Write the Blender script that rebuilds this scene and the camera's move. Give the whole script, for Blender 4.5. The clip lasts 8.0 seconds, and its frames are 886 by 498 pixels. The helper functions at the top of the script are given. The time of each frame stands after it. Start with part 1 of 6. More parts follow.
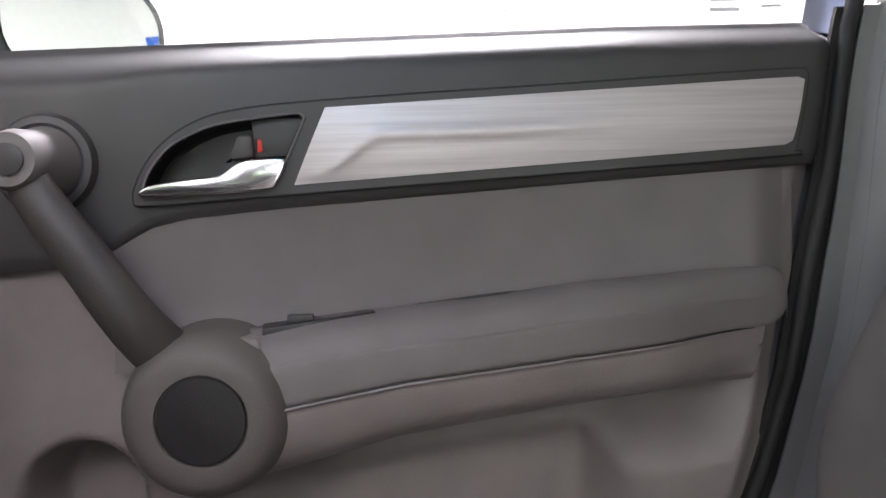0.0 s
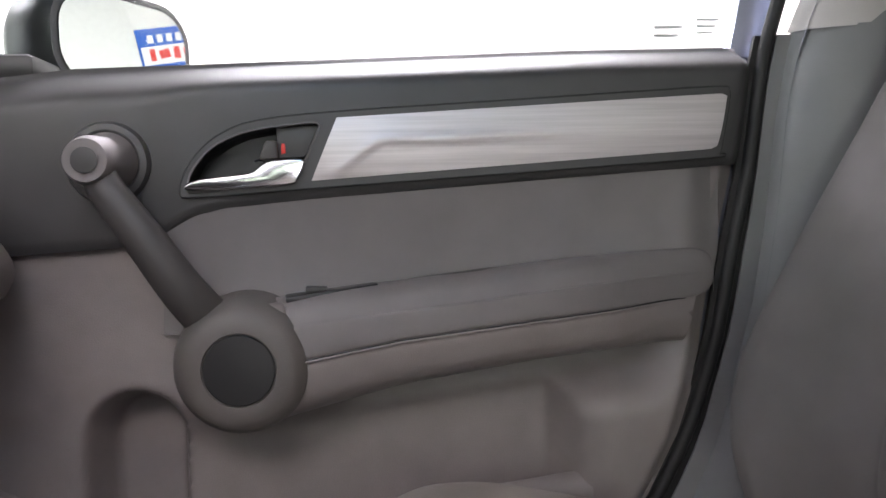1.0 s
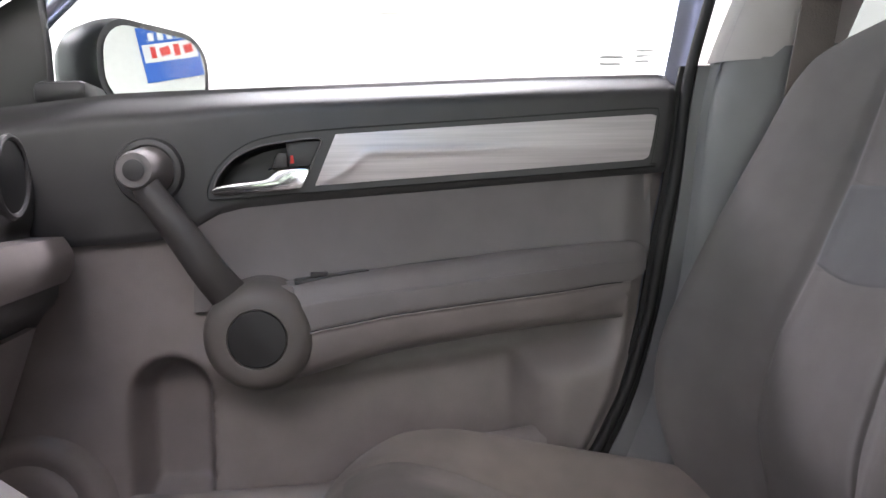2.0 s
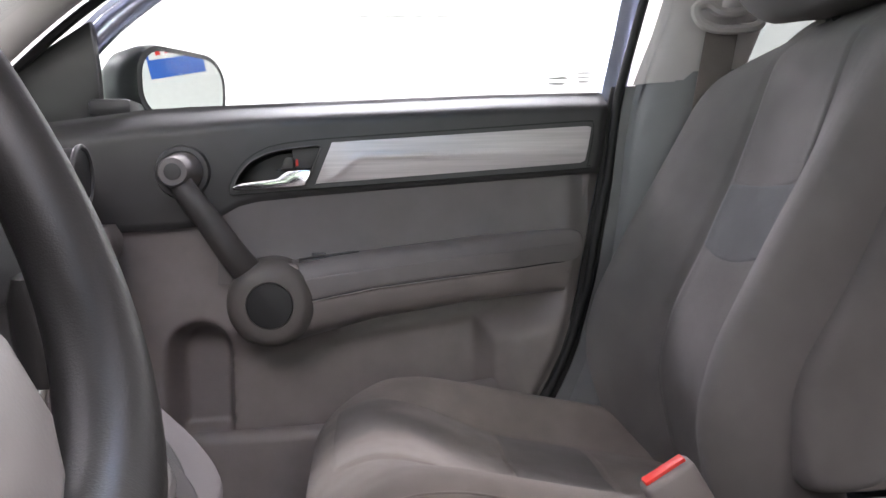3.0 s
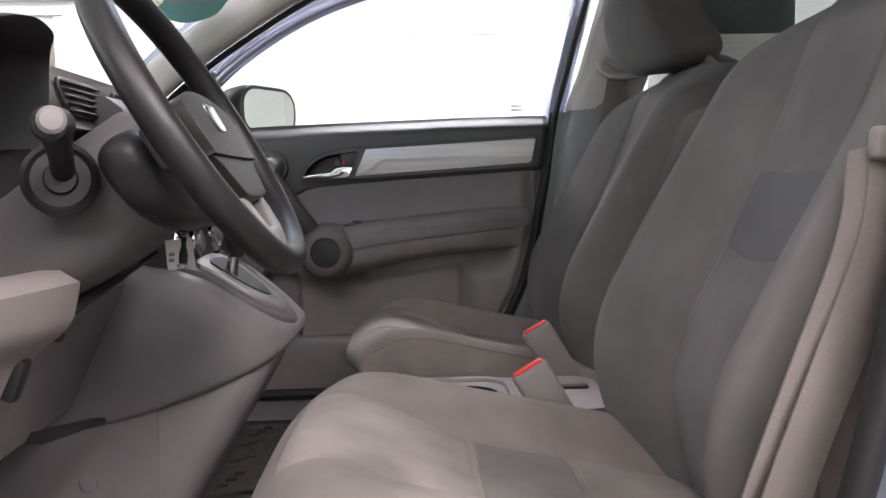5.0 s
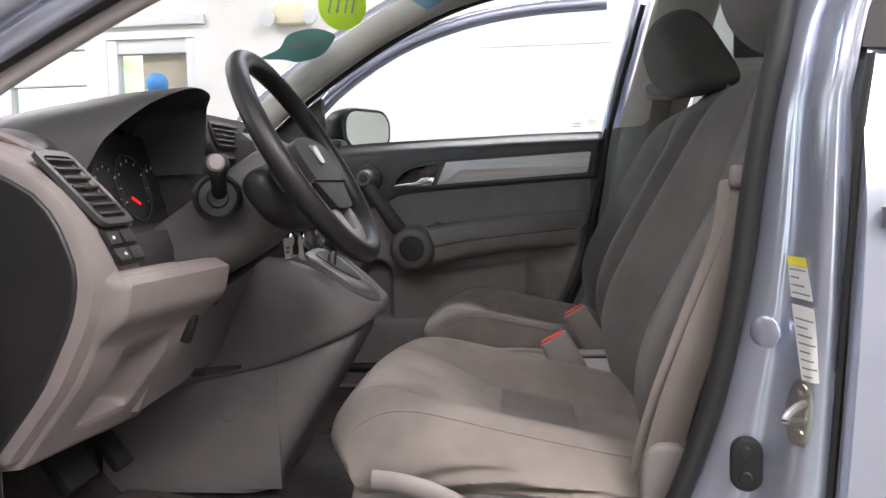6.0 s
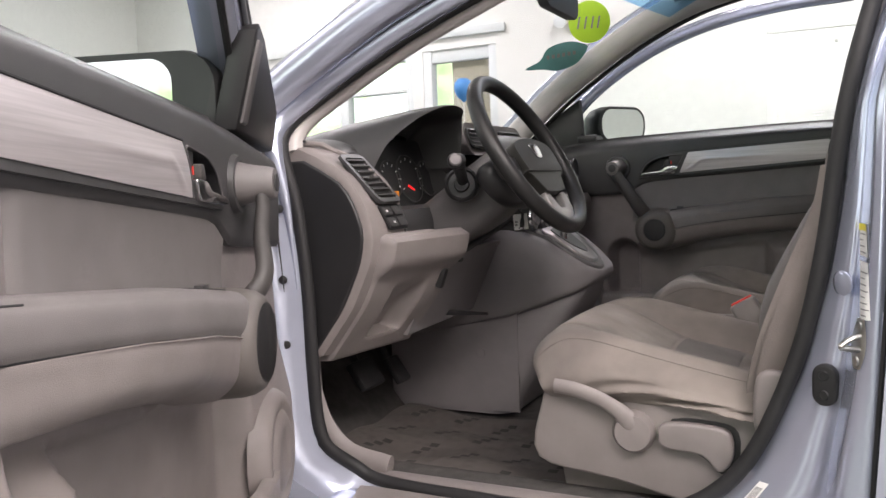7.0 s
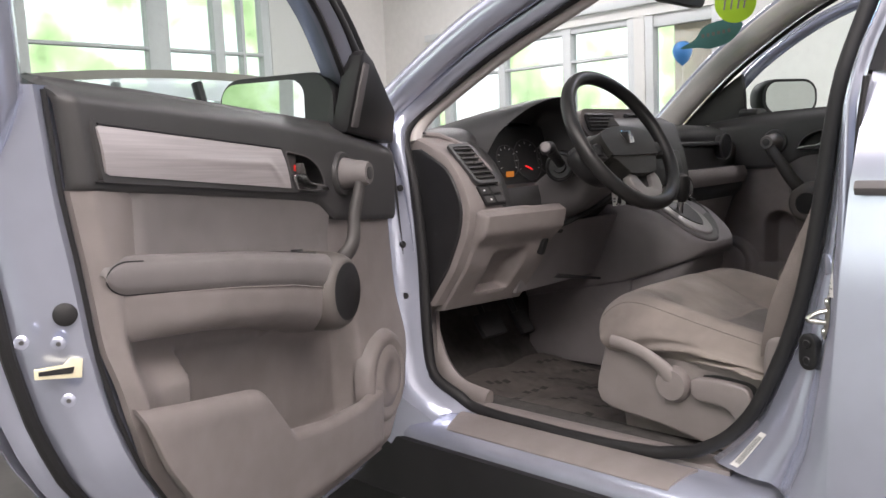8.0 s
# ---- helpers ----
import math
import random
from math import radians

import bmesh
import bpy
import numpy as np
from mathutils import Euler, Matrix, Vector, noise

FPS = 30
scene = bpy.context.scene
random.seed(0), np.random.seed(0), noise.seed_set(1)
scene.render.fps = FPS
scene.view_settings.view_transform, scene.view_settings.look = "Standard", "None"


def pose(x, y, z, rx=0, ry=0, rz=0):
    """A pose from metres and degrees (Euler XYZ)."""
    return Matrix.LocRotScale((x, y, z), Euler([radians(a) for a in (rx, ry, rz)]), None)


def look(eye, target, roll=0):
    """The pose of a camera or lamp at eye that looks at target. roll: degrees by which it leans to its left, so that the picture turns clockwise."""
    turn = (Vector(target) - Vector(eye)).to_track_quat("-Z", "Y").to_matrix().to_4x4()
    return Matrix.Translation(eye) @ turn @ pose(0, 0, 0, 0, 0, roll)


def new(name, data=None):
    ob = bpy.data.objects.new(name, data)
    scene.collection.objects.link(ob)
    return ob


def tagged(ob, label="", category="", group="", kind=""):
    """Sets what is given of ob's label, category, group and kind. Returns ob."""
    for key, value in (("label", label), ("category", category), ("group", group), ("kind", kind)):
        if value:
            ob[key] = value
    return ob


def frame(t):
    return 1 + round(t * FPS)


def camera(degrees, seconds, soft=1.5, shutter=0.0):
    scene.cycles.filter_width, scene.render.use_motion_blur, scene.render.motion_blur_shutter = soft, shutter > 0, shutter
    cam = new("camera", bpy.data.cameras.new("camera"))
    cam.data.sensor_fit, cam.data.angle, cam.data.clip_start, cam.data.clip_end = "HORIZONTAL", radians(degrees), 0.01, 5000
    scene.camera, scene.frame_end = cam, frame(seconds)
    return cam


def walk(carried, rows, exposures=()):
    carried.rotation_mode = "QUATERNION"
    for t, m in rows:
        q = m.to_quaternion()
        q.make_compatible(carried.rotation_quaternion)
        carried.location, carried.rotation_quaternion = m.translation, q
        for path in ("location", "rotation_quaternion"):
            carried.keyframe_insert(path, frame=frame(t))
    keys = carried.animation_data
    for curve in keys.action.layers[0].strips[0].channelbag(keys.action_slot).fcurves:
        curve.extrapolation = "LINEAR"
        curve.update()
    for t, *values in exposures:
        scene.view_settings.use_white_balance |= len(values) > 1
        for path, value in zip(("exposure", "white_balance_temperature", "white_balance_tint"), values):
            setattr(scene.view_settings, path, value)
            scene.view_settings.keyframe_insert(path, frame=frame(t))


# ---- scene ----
cam = camera(55.9, 8.0)
METRES, EYE, TILT, LEAN, TURN = 2.7, 0.99, -3.0, 1.5, -4.0
ROWS = [
    (0.0, 0.0, 0.0, 0.0, 0.0, 0.0, -0.0),
    (0.5, -0.003, -0.0296, -0.0023, -0.63, -0.25, -0.08),
    (1.0, -0.0023, -0.0606, -0.0029, -1.11, -0.57, -0.08),
    (1.5, 0.001, -0.0955, -0.0028, -1.27, -0.78, -0.1),
    (3.0, 0.0155, -0.2314, -0.0051, -1.49, -1.5, -0.18),
    (3.5, 0.0265, -0.2944, -0.0094, -0.9, -1.69, -0.18),
    (4.0, 0.0325, -0.3574, -0.0134, 0.05, -1.75, -0.25),
    (4.5, 0.0424, -0.4295, -0.0238, 1.09, -1.64, -0.38),
    (6.0, 0.1076, -0.6354, -0.0215, 9.31, -1.79, -0.58),
    (6.5, 0.1451, -0.7035, -0.0239, 19.07, -2.06, -0.5),
    (7.0, 0.2221, -0.7592, -0.0289, 30.49, -2.64, -0.6),
    (7.5, 0.3025, -0.7789, -0.025, 39.8, -3.94, -0.63),
    (8.0, 0.3935, -0.7792, -0.009, 47.97, -5.74, -0.75),
]
WALK_EXPOSURES = [(t, e, w, 22 if t < 5 else 18) for t, e, w in ((0.0, 1.38, 6350), (1.5, 1.36, 6350), (3.0, 1.06, 6250), (3.5, 1.11, 6300), (4.5, 0.9, 6300), (6.0, 0.24, 6350), (6.5, 0.24, 6450), (7.0, 0.16, 6500), (7.5, 0.08, 6480), (8.0, -0.1, 6450))]
walk(cam, [(t, pose(0, 0, EYE, TILT, LEAN, TURN) @ pose(METRES * x, METRES * y, METRES * z, 90 + pitch, roll, yaw)) for t, x, y, z, yaw, pitch, roll in ROWS], WALK_EXPOSURES)

# ---- light ----
world = bpy.data.worlds.new("world")
scene.world = world
world.use_nodes = True
wn = world.node_tree.nodes
sky = wn.new("ShaderNodeTexSky")
sky.sky_type = "NISHITA"
sky.sun_disc = False
sky.sun_elevation, sky.sun_rotation = radians(48), radians(200)
world.node_tree.links.new(sky.outputs[0], wn["Background"].inputs[0])
wn["Background"].inputs[1].default_value = 0.12


def area_lamp(name, at, target, sx, sy, watts, colour=(1, 0.98, 0.975)):
    data = bpy.data.lights.new(name, "AREA")
    data.shape, data.size, data.size_y, data.energy, data.color = "RECTANGLE", sx, sy, watts, colour
    ob = new(name, data)
    ob.matrix_basis = look(at, target)
    return ob


# unseen overhead lamps added to light the car, and daylight in the window openings
for lx, ly, watts, sx, sy in ((-3.4, 2.6, 66, 1.5, 0.5), (0.2, 2.6, 78, 1.5, 0.5), (3.6, 2.6, 48, 1.5, 0.5), (-3.0, -1.9, 18, 2.2, 1.9), (0.6, -1.9, 26, 2.0, 1.6)):
    area_lamp("overhead_fill_light", (lx, ly, 3.4), (lx, ly, 0), sx, sy, watts)
# warm overhead lamps, unseen, added to brighten the open driver's door and door post
for lx, ly, watts in ((2.6, -1.9, 112), (4.6, -1.9, 105), (-0.6, -3.6, 75), (2.2, -3.6, 185)):
    area_lamp("overhead_fill_light", (lx, ly, 3.4), (lx, ly, 0), 1.9, 1.9, watts, (1, 0.94, 0.87))
area_lamp("window_fill_light", (-5.75, -0.2, 1.6), (0, -0.2, 1.3), 5.2, 2.4, 60, (0.93, 0.97, 1.0))
# added lamp in the unseen south wall, to brighten passenger door and door post
area_lamp("window_fill_light", (0.3, -6.35, 1.7), (0.3, 0, 1.0), 2.0, 2.4, 15, (0.93, 0.97, 1.0))


# ---- materials ----
def material(name, colour, rough=0.6, metal=0.0, vary=0.12, scale=18.0, bump=0.08, bump_scale=600.0, coat=0.0, sheen=0.0, spec=0.5, tint=None, large=2.5, stretch=None, crease=0.0, crease_scale=9.0):
    m = bpy.data.materials.new(name)
    m.use_nodes = True
    nt = m.node_tree
    b = nt.nodes["Principled BSDF"]
    b.inputs["Roughness"].default_value = rough
    b.inputs["Metallic"].default_value = metal
    b.inputs["Coat Weight"].default_value = coat
    b.inputs["Coat Roughness"].default_value = 0.06
    b.inputs["Sheen Weight"].default_value = sheen
    b.inputs["Specular IOR Level"].default_value = spec
    co = nt.nodes.new("ShaderNodeTexCoord")
    mp = nt.nodes.new("ShaderNodeMapping")
    nt.links.new(co.outputs["Object"], mp.inputs[0])
    if stretch:
        mp.inputs["Scale"].default_value = stretch
    n1 = nt.nodes.new("ShaderNodeTexNoise")
    n1.inputs["Scale"].default_value, n1.inputs["Detail"].default_value = large, 4
    n2 = nt.nodes.new("ShaderNodeTexNoise")
    n2.inputs["Scale"].default_value, n2.inputs["Detail"].default_value = scale, 6
    add = nt.nodes.new("ShaderNodeMath")
    add.operation = "ADD"
    nt.links.new(mp.outputs[0], n1.inputs[0]), nt.links.new(mp.outputs[0], n2.inputs[0])
    nt.links.new(n1.outputs[0], add.inputs[0]), nt.links.new(n2.outputs[0], add.inputs[1])
    ramp = nt.nodes.new("ShaderNodeMapRange")
    ramp.inputs["From Min"].default_value, ramp.inputs["From Max"].default_value = 0.76, 1.24
    nt.links.new(add.outputs[0], ramp.inputs[0])
    mix = nt.nodes.new("ShaderNodeMix")
    mix.data_type = "RGBA"
    lo = [c * (1 - vary) for c in colour]
    hi = [min(1, c * (1 + vary)) for c in (tint or colour)]
    mix.inputs["A"].default_value, mix.inputs["B"].default_value = (*lo, 1), (*hi, 1)
    nt.links.new(ramp.outputs[0], mix.inputs["Factor"])
    nt.links.new(mix.outputs["Result"], b.inputs["Base Color"])
    if bump:
        n3 = nt.nodes.new("ShaderNodeTexNoise")
        n3.inputs["Scale"].default_value, n3.inputs["Detail"].default_value = bump_scale, 2
        nt.links.new(mp.outputs[0], n3.inputs[0])
        bp = nt.nodes.new("ShaderNodeBump")
        bp.inputs["Strength"].default_value, bp.inputs["Distance"].default_value = bump, 0.002
        nt.links.new(n3.outputs[0], bp.inputs["Height"])
        nt.links.new(bp.outputs[0], b.inputs["Normal"])
        if crease:
            n4 = nt.nodes.new("ShaderNodeTexNoise")
            n4.inputs["Scale"].default_value, n4.inputs["Detail"].default_value, n4.inputs["Distortion"].default_value = crease_scale, 2, 0.0
            nt.links.new(co.outputs["Object"], n4.inputs[0])
            b2 = nt.nodes.new("ShaderNodeBump")
            b2.inputs["Strength"].default_value, b2.inputs["Distance"].default_value = crease, 0.03
            nt.links.new(n4.outputs[0], b2.inputs["Height"])
            nt.links.new(b2.outputs[0], bp.inputs["Normal"])
    return m


def glow(name, colour, strength):
    m = bpy.data.materials.new(name)
    m.use_nodes = True
    nt = m.node_tree
    nt.nodes.remove(nt.nodes["Principled BSDF"])
    e = nt.nodes.new("ShaderNodeEmission")
    e.inputs[0].default_value, e.inputs[1].default_value = (*colour, 1), strength
    nt.links.new(e.outputs[0], nt.nodes["Material Output"].inputs[0])
    return m


def glass(name, tint=(0.93, 0.97, 0.95), mixin=0.08):
    m = bpy.data.materials.new(name)
    m.use_nodes = True
    nt = m.node_tree
    nt.nodes.remove(nt.nodes["Principled BSDF"])
    tr, gl, mx = nt.nodes.new("ShaderNodeBsdfTransparent"), nt.nodes.new("ShaderNodeBsdfGlossy"), nt.nodes.new("ShaderNodeMixShader")
    tr.inputs[0].default_value = (*tint, 1)
    gl.inputs["Roughness"].default_value = 0.02
    mx.inputs[0].default_value = mixin
    nt.links.new(tr.outputs[0], mx.inputs[1]), nt.links.new(gl.outputs[0], mx.inputs[2])
    nt.links.new(mx.outputs[0], nt.nodes["Material Output"].inputs[0])
    return m


TRIM = material("taupe_grey_plastic", (0.229, 0.204, 0.198), 0.47, vary=0.1, bump=0.25, bump_scale=900, crease=0.05, crease_scale=5)
DARK = material("charcoal_plastic", (0.0515, 0.0508, 0.0515), 0.45, vary=0.1, bump=0.13, bump_scale=1000)
BLACK = material("black_plastic", (0.016, 0.016, 0.017), 0.42, vary=0.15, bump=0.1)
RUBBER = material("black_rubber", (0.014, 0.014, 0.015), 0.6, vary=0.15, bump=0.15, bump_scale=300)
VINYL = material("grey_vinyl", (0.182, 0.168, 0.167), 0.5, vary=0.09, bump=0.3, bump_scale=1200, crease=0.06, crease_scale=6)
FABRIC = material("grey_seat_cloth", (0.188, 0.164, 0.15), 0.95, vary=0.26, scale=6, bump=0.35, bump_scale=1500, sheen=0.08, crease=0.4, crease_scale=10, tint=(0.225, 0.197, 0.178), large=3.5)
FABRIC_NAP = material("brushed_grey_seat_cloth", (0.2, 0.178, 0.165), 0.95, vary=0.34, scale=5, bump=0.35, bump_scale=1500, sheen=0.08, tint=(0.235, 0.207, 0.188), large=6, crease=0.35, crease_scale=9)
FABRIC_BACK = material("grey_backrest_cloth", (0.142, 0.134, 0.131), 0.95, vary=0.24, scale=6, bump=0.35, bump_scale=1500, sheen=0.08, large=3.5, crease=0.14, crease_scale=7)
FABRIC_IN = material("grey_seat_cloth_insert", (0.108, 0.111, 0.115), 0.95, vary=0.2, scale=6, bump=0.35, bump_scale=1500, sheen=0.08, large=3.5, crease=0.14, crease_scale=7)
FABRIC_MID = material("smooth_grey_seat_cloth", (0.152, 0.138, 0.13), 0.95, vary=0.22, scale=7, bump=0.35, bump_scale=1500, sheen=0.08, large=4, crease=0.2, crease_scale=8)
HUB = material("black_grained_vinyl", (0.017, 0.0168, 0.0148), 0.5, vary=0.12, bump=0.15, bump_scale=900)
LEATHER = material("black_leather", (0.017, 0.0168, 0.0168), 0.42, vary=0.15, bump=0.1, bump_scale=1100)
POSTGREY = material("blue_grey_post_plastic", (0.205, 0.208, 0.213), 0.5, vary=0.06, bump=0.1)
PAINT = material("pale_blue_metallic_paint", (0.6, 0.64, 0.775), 0.21, metal=0.68, vary=0.04, bump=0.02, bump_scale=900, coat=0.65)
ALU = material("brushed_aluminium_film", (0.57, 0.534, 0.539), 0.44, metal=0.5, vary=0.09, scale=9, bump=0.05, bump_scale=60, stretch=(1.0, 20, 45), large=5)
CHROME = material("chrome", (0.55, 0.55, 0.56), 0.12, metal=1.0, vary=0.03, bump=0)
STEEL = material("zinc_steel", (0.62, 0.62, 0.58), 0.3, metal=1.0, vary=0.12, bump=0.1)
SLAT = material("dark_grey_vent_plastic", (0.05, 0.048, 0.047), 0.5, vary=0.05, bump=0)
GRIP = material("charcoal_grip_plastic", (0.058, 0.054, 0.052), 0.5, vary=0.08, bump=0.2, bump_scale=900)
FOOT = material("warm_grey_plastic", (0.115, 0.104, 0.096), 0.5, vary=0.08, bump=0.2, bump_scale=900)
COLUMN = material("grey_column_cover_plastic", (0.105, 0.099, 0.1), 0.55, vary=0.06, bump=0.2, bump_scale=900)
SHROUD = material("grey_console_plastic", (0.21, 0.195, 0.2), 0.55, vary=0.06, bump=0.2, bump_scale=900)
SILVER = material("satin_silver_plastic", (0.29, 0.277, 0.272), 0.35, metal=0.5, vary=0.05, bump=0.05)
MIRROR = material("mirror", (0.72, 0.76, 0.75), 0.01, metal=1.0, vary=0.0, bump=0)
CARPET = material("grey_carpet", (0.06, 0.056, 0.053), 1.0, vary=0.3, scale=40, bump=0.9, bump_scale=260)
PRINT = material("dark_mat_print", (0.035, 0.033, 0.03), 0.9, vary=0.1, bump=0)
PAPER = material("grey_paper_mat", (0.1, 0.088, 0.081), 0.85, vary=0.2, scale=6, bump=0.5, bump_scale=14, crease=0.9, crease_scale=11)
HEADLINER = material("light_grey_headliner", (0.45, 0.43, 0.41), 0.95, vary=0.06, bump=0.3, bump_scale=700)
PILLAR = material("light_grey_pillar_plastic", (0.5, 0.475, 0.46), 0.6, vary=0.06, bump=0.2, bump_scale=900)
BELT = material("taupe_belt_webbing", (0.19, 0.165, 0.152), 0.8, vary=0.1, bump=0.5, bump_scale=400)
RED = material("red_plastic", (0.75, 0.035, 0.02), 0.45, vary=0.05, bump=0)
WHITE = material("white_paper", (0.82, 0.82, 0.8), 0.7, vary=0.04, bump=0)
YELLOW = material("yellow_label", (0.85, 0.75, 0.05), 0.6, vary=0.04, bump=0)
INK = material("grey_ink", (0.25, 0.25, 0.25), 0.7, vary=0.05, bump=0)
WALLG = material("low_bounce_wall_grey", (0.26, 0.26, 0.255), 0.8, vary=0.05, bump=0.1, bump_scale=150, large=0.6)
WALLP = material("white_wall_paint", (0.8, 0.79, 0.76), 0.8, vary=0.03, bump=0.1, bump_scale=150, large=0.6)
CEIL = material("white_ceiling_tile", (0.8, 0.8, 0.78), 0.9, vary=0.03, bump=0.2, bump_scale=80)
FLOORM = material("grey_tile_floor", (0.1, 0.098, 0.095), 0.35, vary=0.2, scale=5, bump=0.1, bump_scale=40)
FRAMEW = material("white_window_frame", (0.7, 0.72, 0.72), 0.5, vary=0.04, bump=0.05)
GREEN_DOT = material("lime_sticker", (0.45, 0.72, 0.03), 0.6, vary=0.05, bump=0)
TEAL = material("teal_card", (0.03, 0.12, 0.115), 0.7, vary=0.1, bump=0)
SKYBLUE = material("light_blue_rubber", (0.06, 0.25, 0.6), 0.4, vary=0.05, bump=0)
FAINT = material("pale_grey_ink", (0.78, 0.78, 0.78), 0.7, vary=0.03, bump=0)
FARPAINT = material("beige_grey_car_paint", (0.3, 0.29, 0.26), 0.35, metal=0.3, vary=0.04, bump=0, coat=0.6)
BEIGE = material("beige_blind", (0.5, 0.44, 0.34), 0.8, vary=0.06, bump=0.1, bump_scale=80)
CREAM = material("cream_plastic", (0.75, 0.7, 0.5), 0.5, vary=0.04, bump=0)
BLUE = material("blue_sign_print", (0.02, 0.12, 0.5), 0.5, vary=0.05, bump=0)
SHADE = glass("blue_shade_band", (0.35, 0.65, 0.95), 0.05)
GLASS = glass("clear_glass", (0.94, 0.96, 0.96), 0.05)
TINTED = glass("green_tinted_glass", (0.86, 0.93, 0.91), 0.01)
PRIVACY = glass("dark_privacy_glass", (0.33, 0.37, 0.36), 0.02)
AMBER = glow("amber_gauge_light", (1.0, 0.35, 0.06), 0.5)
REDLIT = glow("red_gauge_light", (1.0, 0.03, 0.03), 1.1)


# ---- mesh helpers ----
def V(*a):
    return Vector(a)


def spline(pts, n=6, closed=False):
    """Catmull-Rom through 2D or 3D points."""
    pts = [Vector(p) for p in pts]
    out, m = [], len(pts)
    for i in range(m if closed else m - 1):
        p0 = pts[(i - 1) % m] if closed or i > 0 else pts[0] * 2 - pts[1]
        p1, p2 = pts[i], pts[(i + 1) % m]
        p3 = pts[(i + 2) % m] if closed or i < m - 2 else pts[-1] * 2 - pts[-2]
        for k in range(n):
            t = k / n
            out.append(0.5 * (2 * p1 + (p2 - p0) * t + (2 * p0 - 5 * p1 + 4 * p2 - p3) * t * t + (3 * p1 - p0 - 3 * p2 + p3) * t ** 3))
    if not closed:
        out.append(pts[-1])
    return out


def curve(pairs):
    """A smooth function y(x) through pairs."""
    xs, ys = [p[0] for p in pairs], [p[1] for p in pairs]

    def f(x):
        return float(np.interp(x, xs, ys))
    return f


def soft_curve(pairs, width):
    f = curve(pairs)
    return lambda x: (f(x - width) + f(x - width / 2) + f(x) + f(x + width / 2) + f(x + width)) / 5


def step(a, b, x):
    t = min(1.0, max(0.0, (x - a) / (b - a)))
    return t * t * (3 - 2 * t)


def sheet(fn, nu, nv, thick=None, bm=None):
    """A grid of fn(u, v); thick: a vector by which its back lies behind."""
    bm = bm or bmesh.new()
    g = [[bm.verts.new(fn(i / nu, j / nv)) for j in range(nv + 1)] for i in range(nu + 1)]
    for i in range(nu):
        for j in range(nv):
            bm.faces.new((g[i][j], g[i + 1][j], g[i + 1][j + 1], g[i][j + 1]))
    if thick is not None:
        th = Vector(thick)
        h = [[bm.verts.new(g[i][j].co + th) for j in range(nv + 1)] for i in range(nu + 1)]
        for i in range(nu):
            for j in range(nv):
                bm.faces.new((h[i][j + 1], h[i + 1][j + 1], h[i + 1][j], h[i][j]))
        for i in range(nu):
            for j in (0, nv):
                bm.faces.new((g[i][j], h[i][j], h[i + 1][j], g[i + 1][j]))
        for j in range(nv):
            for i in (0, nu):
                bm.faces.new((g[i][j], g[i][j + 1], h[i][j + 1], h[i][j]))
    return bm


def loft(rings, caps=True, ring_closed=True, tube_closed=False, bm=None):
    bm = bm or bmesh.new()
    vs = [[bm.verts.new(p) for p in r] for r in rings]
    n = len(vs[0])
    for a, b in zip(vs, vs[1:] + ([vs[0]] if tube_closed else [])):
        for k in range(n if ring_closed else n - 1):
            bm.faces.new((a[k], a[(k + 1) % n], b[(k + 1) % n], b[k]))
    if caps and not tube_closed:
        bm.faces.new(vs[0][::-1])
        bm.faces.new(vs[-1])
    return bm


def tube(path, r, n=10, closed=False, flat=1.0, up=(0, 0, 1), bm=None):
    """A tube along a path; r: radius or a list; flat squeezes it along the second axis."""
    path = [Vector(p) for p in path]
    m, rings = len(path), []
    for i, p in enumerate(path):
        a, b = (path[(i - 1) % m], path[(i + 1) % m]) if closed else (path[max(0, i - 1)], path[min(m - 1, i + 1)])
        t = (b - a).normalized()
        side = t.cross(Vector(up))
        if side.length < 1e-4:
            side = t.cross(Vector((1, 0, 0.01)))
        side.normalize()
        nrm = side.cross(t).normalized()
        rr = r[i] if isinstance(r, (list, tuple)) else r
        rings.append([p + side * (rr * math.cos(2 * math.pi * k / n)) + nrm * (rr * flat * math.sin(2 * math.pi * k / n)) for k in range(n)])
    return loft(rings, tube_closed=closed, bm=bm)


def lathe(profile, at, axis, n=32, bm=None, caps=True):
    """profile: (radius, height) pairs, turned round axis at the point at."""
    q = Vector(axis).normalized().to_track_quat("Z", "Y").to_matrix()
    rings = [[Vector(at) + q @ Vector((r * math.cos(2 * math.pi * k / n), r * math.sin(2 * math.pi * k / n), h)) for k in range(n)] for r, h in profile]
    return loft(rings, caps, bm=bm)


def bevelled(bm, w, seg=2, angle=30):
    es = [e for e in bm.edges if len(e.link_faces) == 2 and e.calc_face_angle(0) > radians(angle)]
    if es and w > 0:
        bmesh.ops.bevel(bm, geom=es, offset=w, segments=seg, affect="EDGES", profile=0.5, clamp_overlap=True)
    return bm


def prism(outline, to3d, d0, d1, bevel=0.002, seg=2):
    """A 2D outline given thickness; to3d(a, b, d) places it."""
    bm = bmesh.new()
    lo = [bm.verts.new(to3d(a, b, d0)) for a, b in outline]
    hi = [bm.verts.new(to3d(a, b, d1)) for a, b in outline]
    n = len(lo)
    bm.faces.new(lo[::-1]), bm.faces.new(hi)
    for k in range(n):
        bm.faces.new((lo[k], lo[(k + 1) % n], hi[(k + 1) % n], hi[k]))
    bmesh.ops.recalc_face_normals(bm, faces=bm.faces)
    return bevelled(bm, bevel, seg, 50)


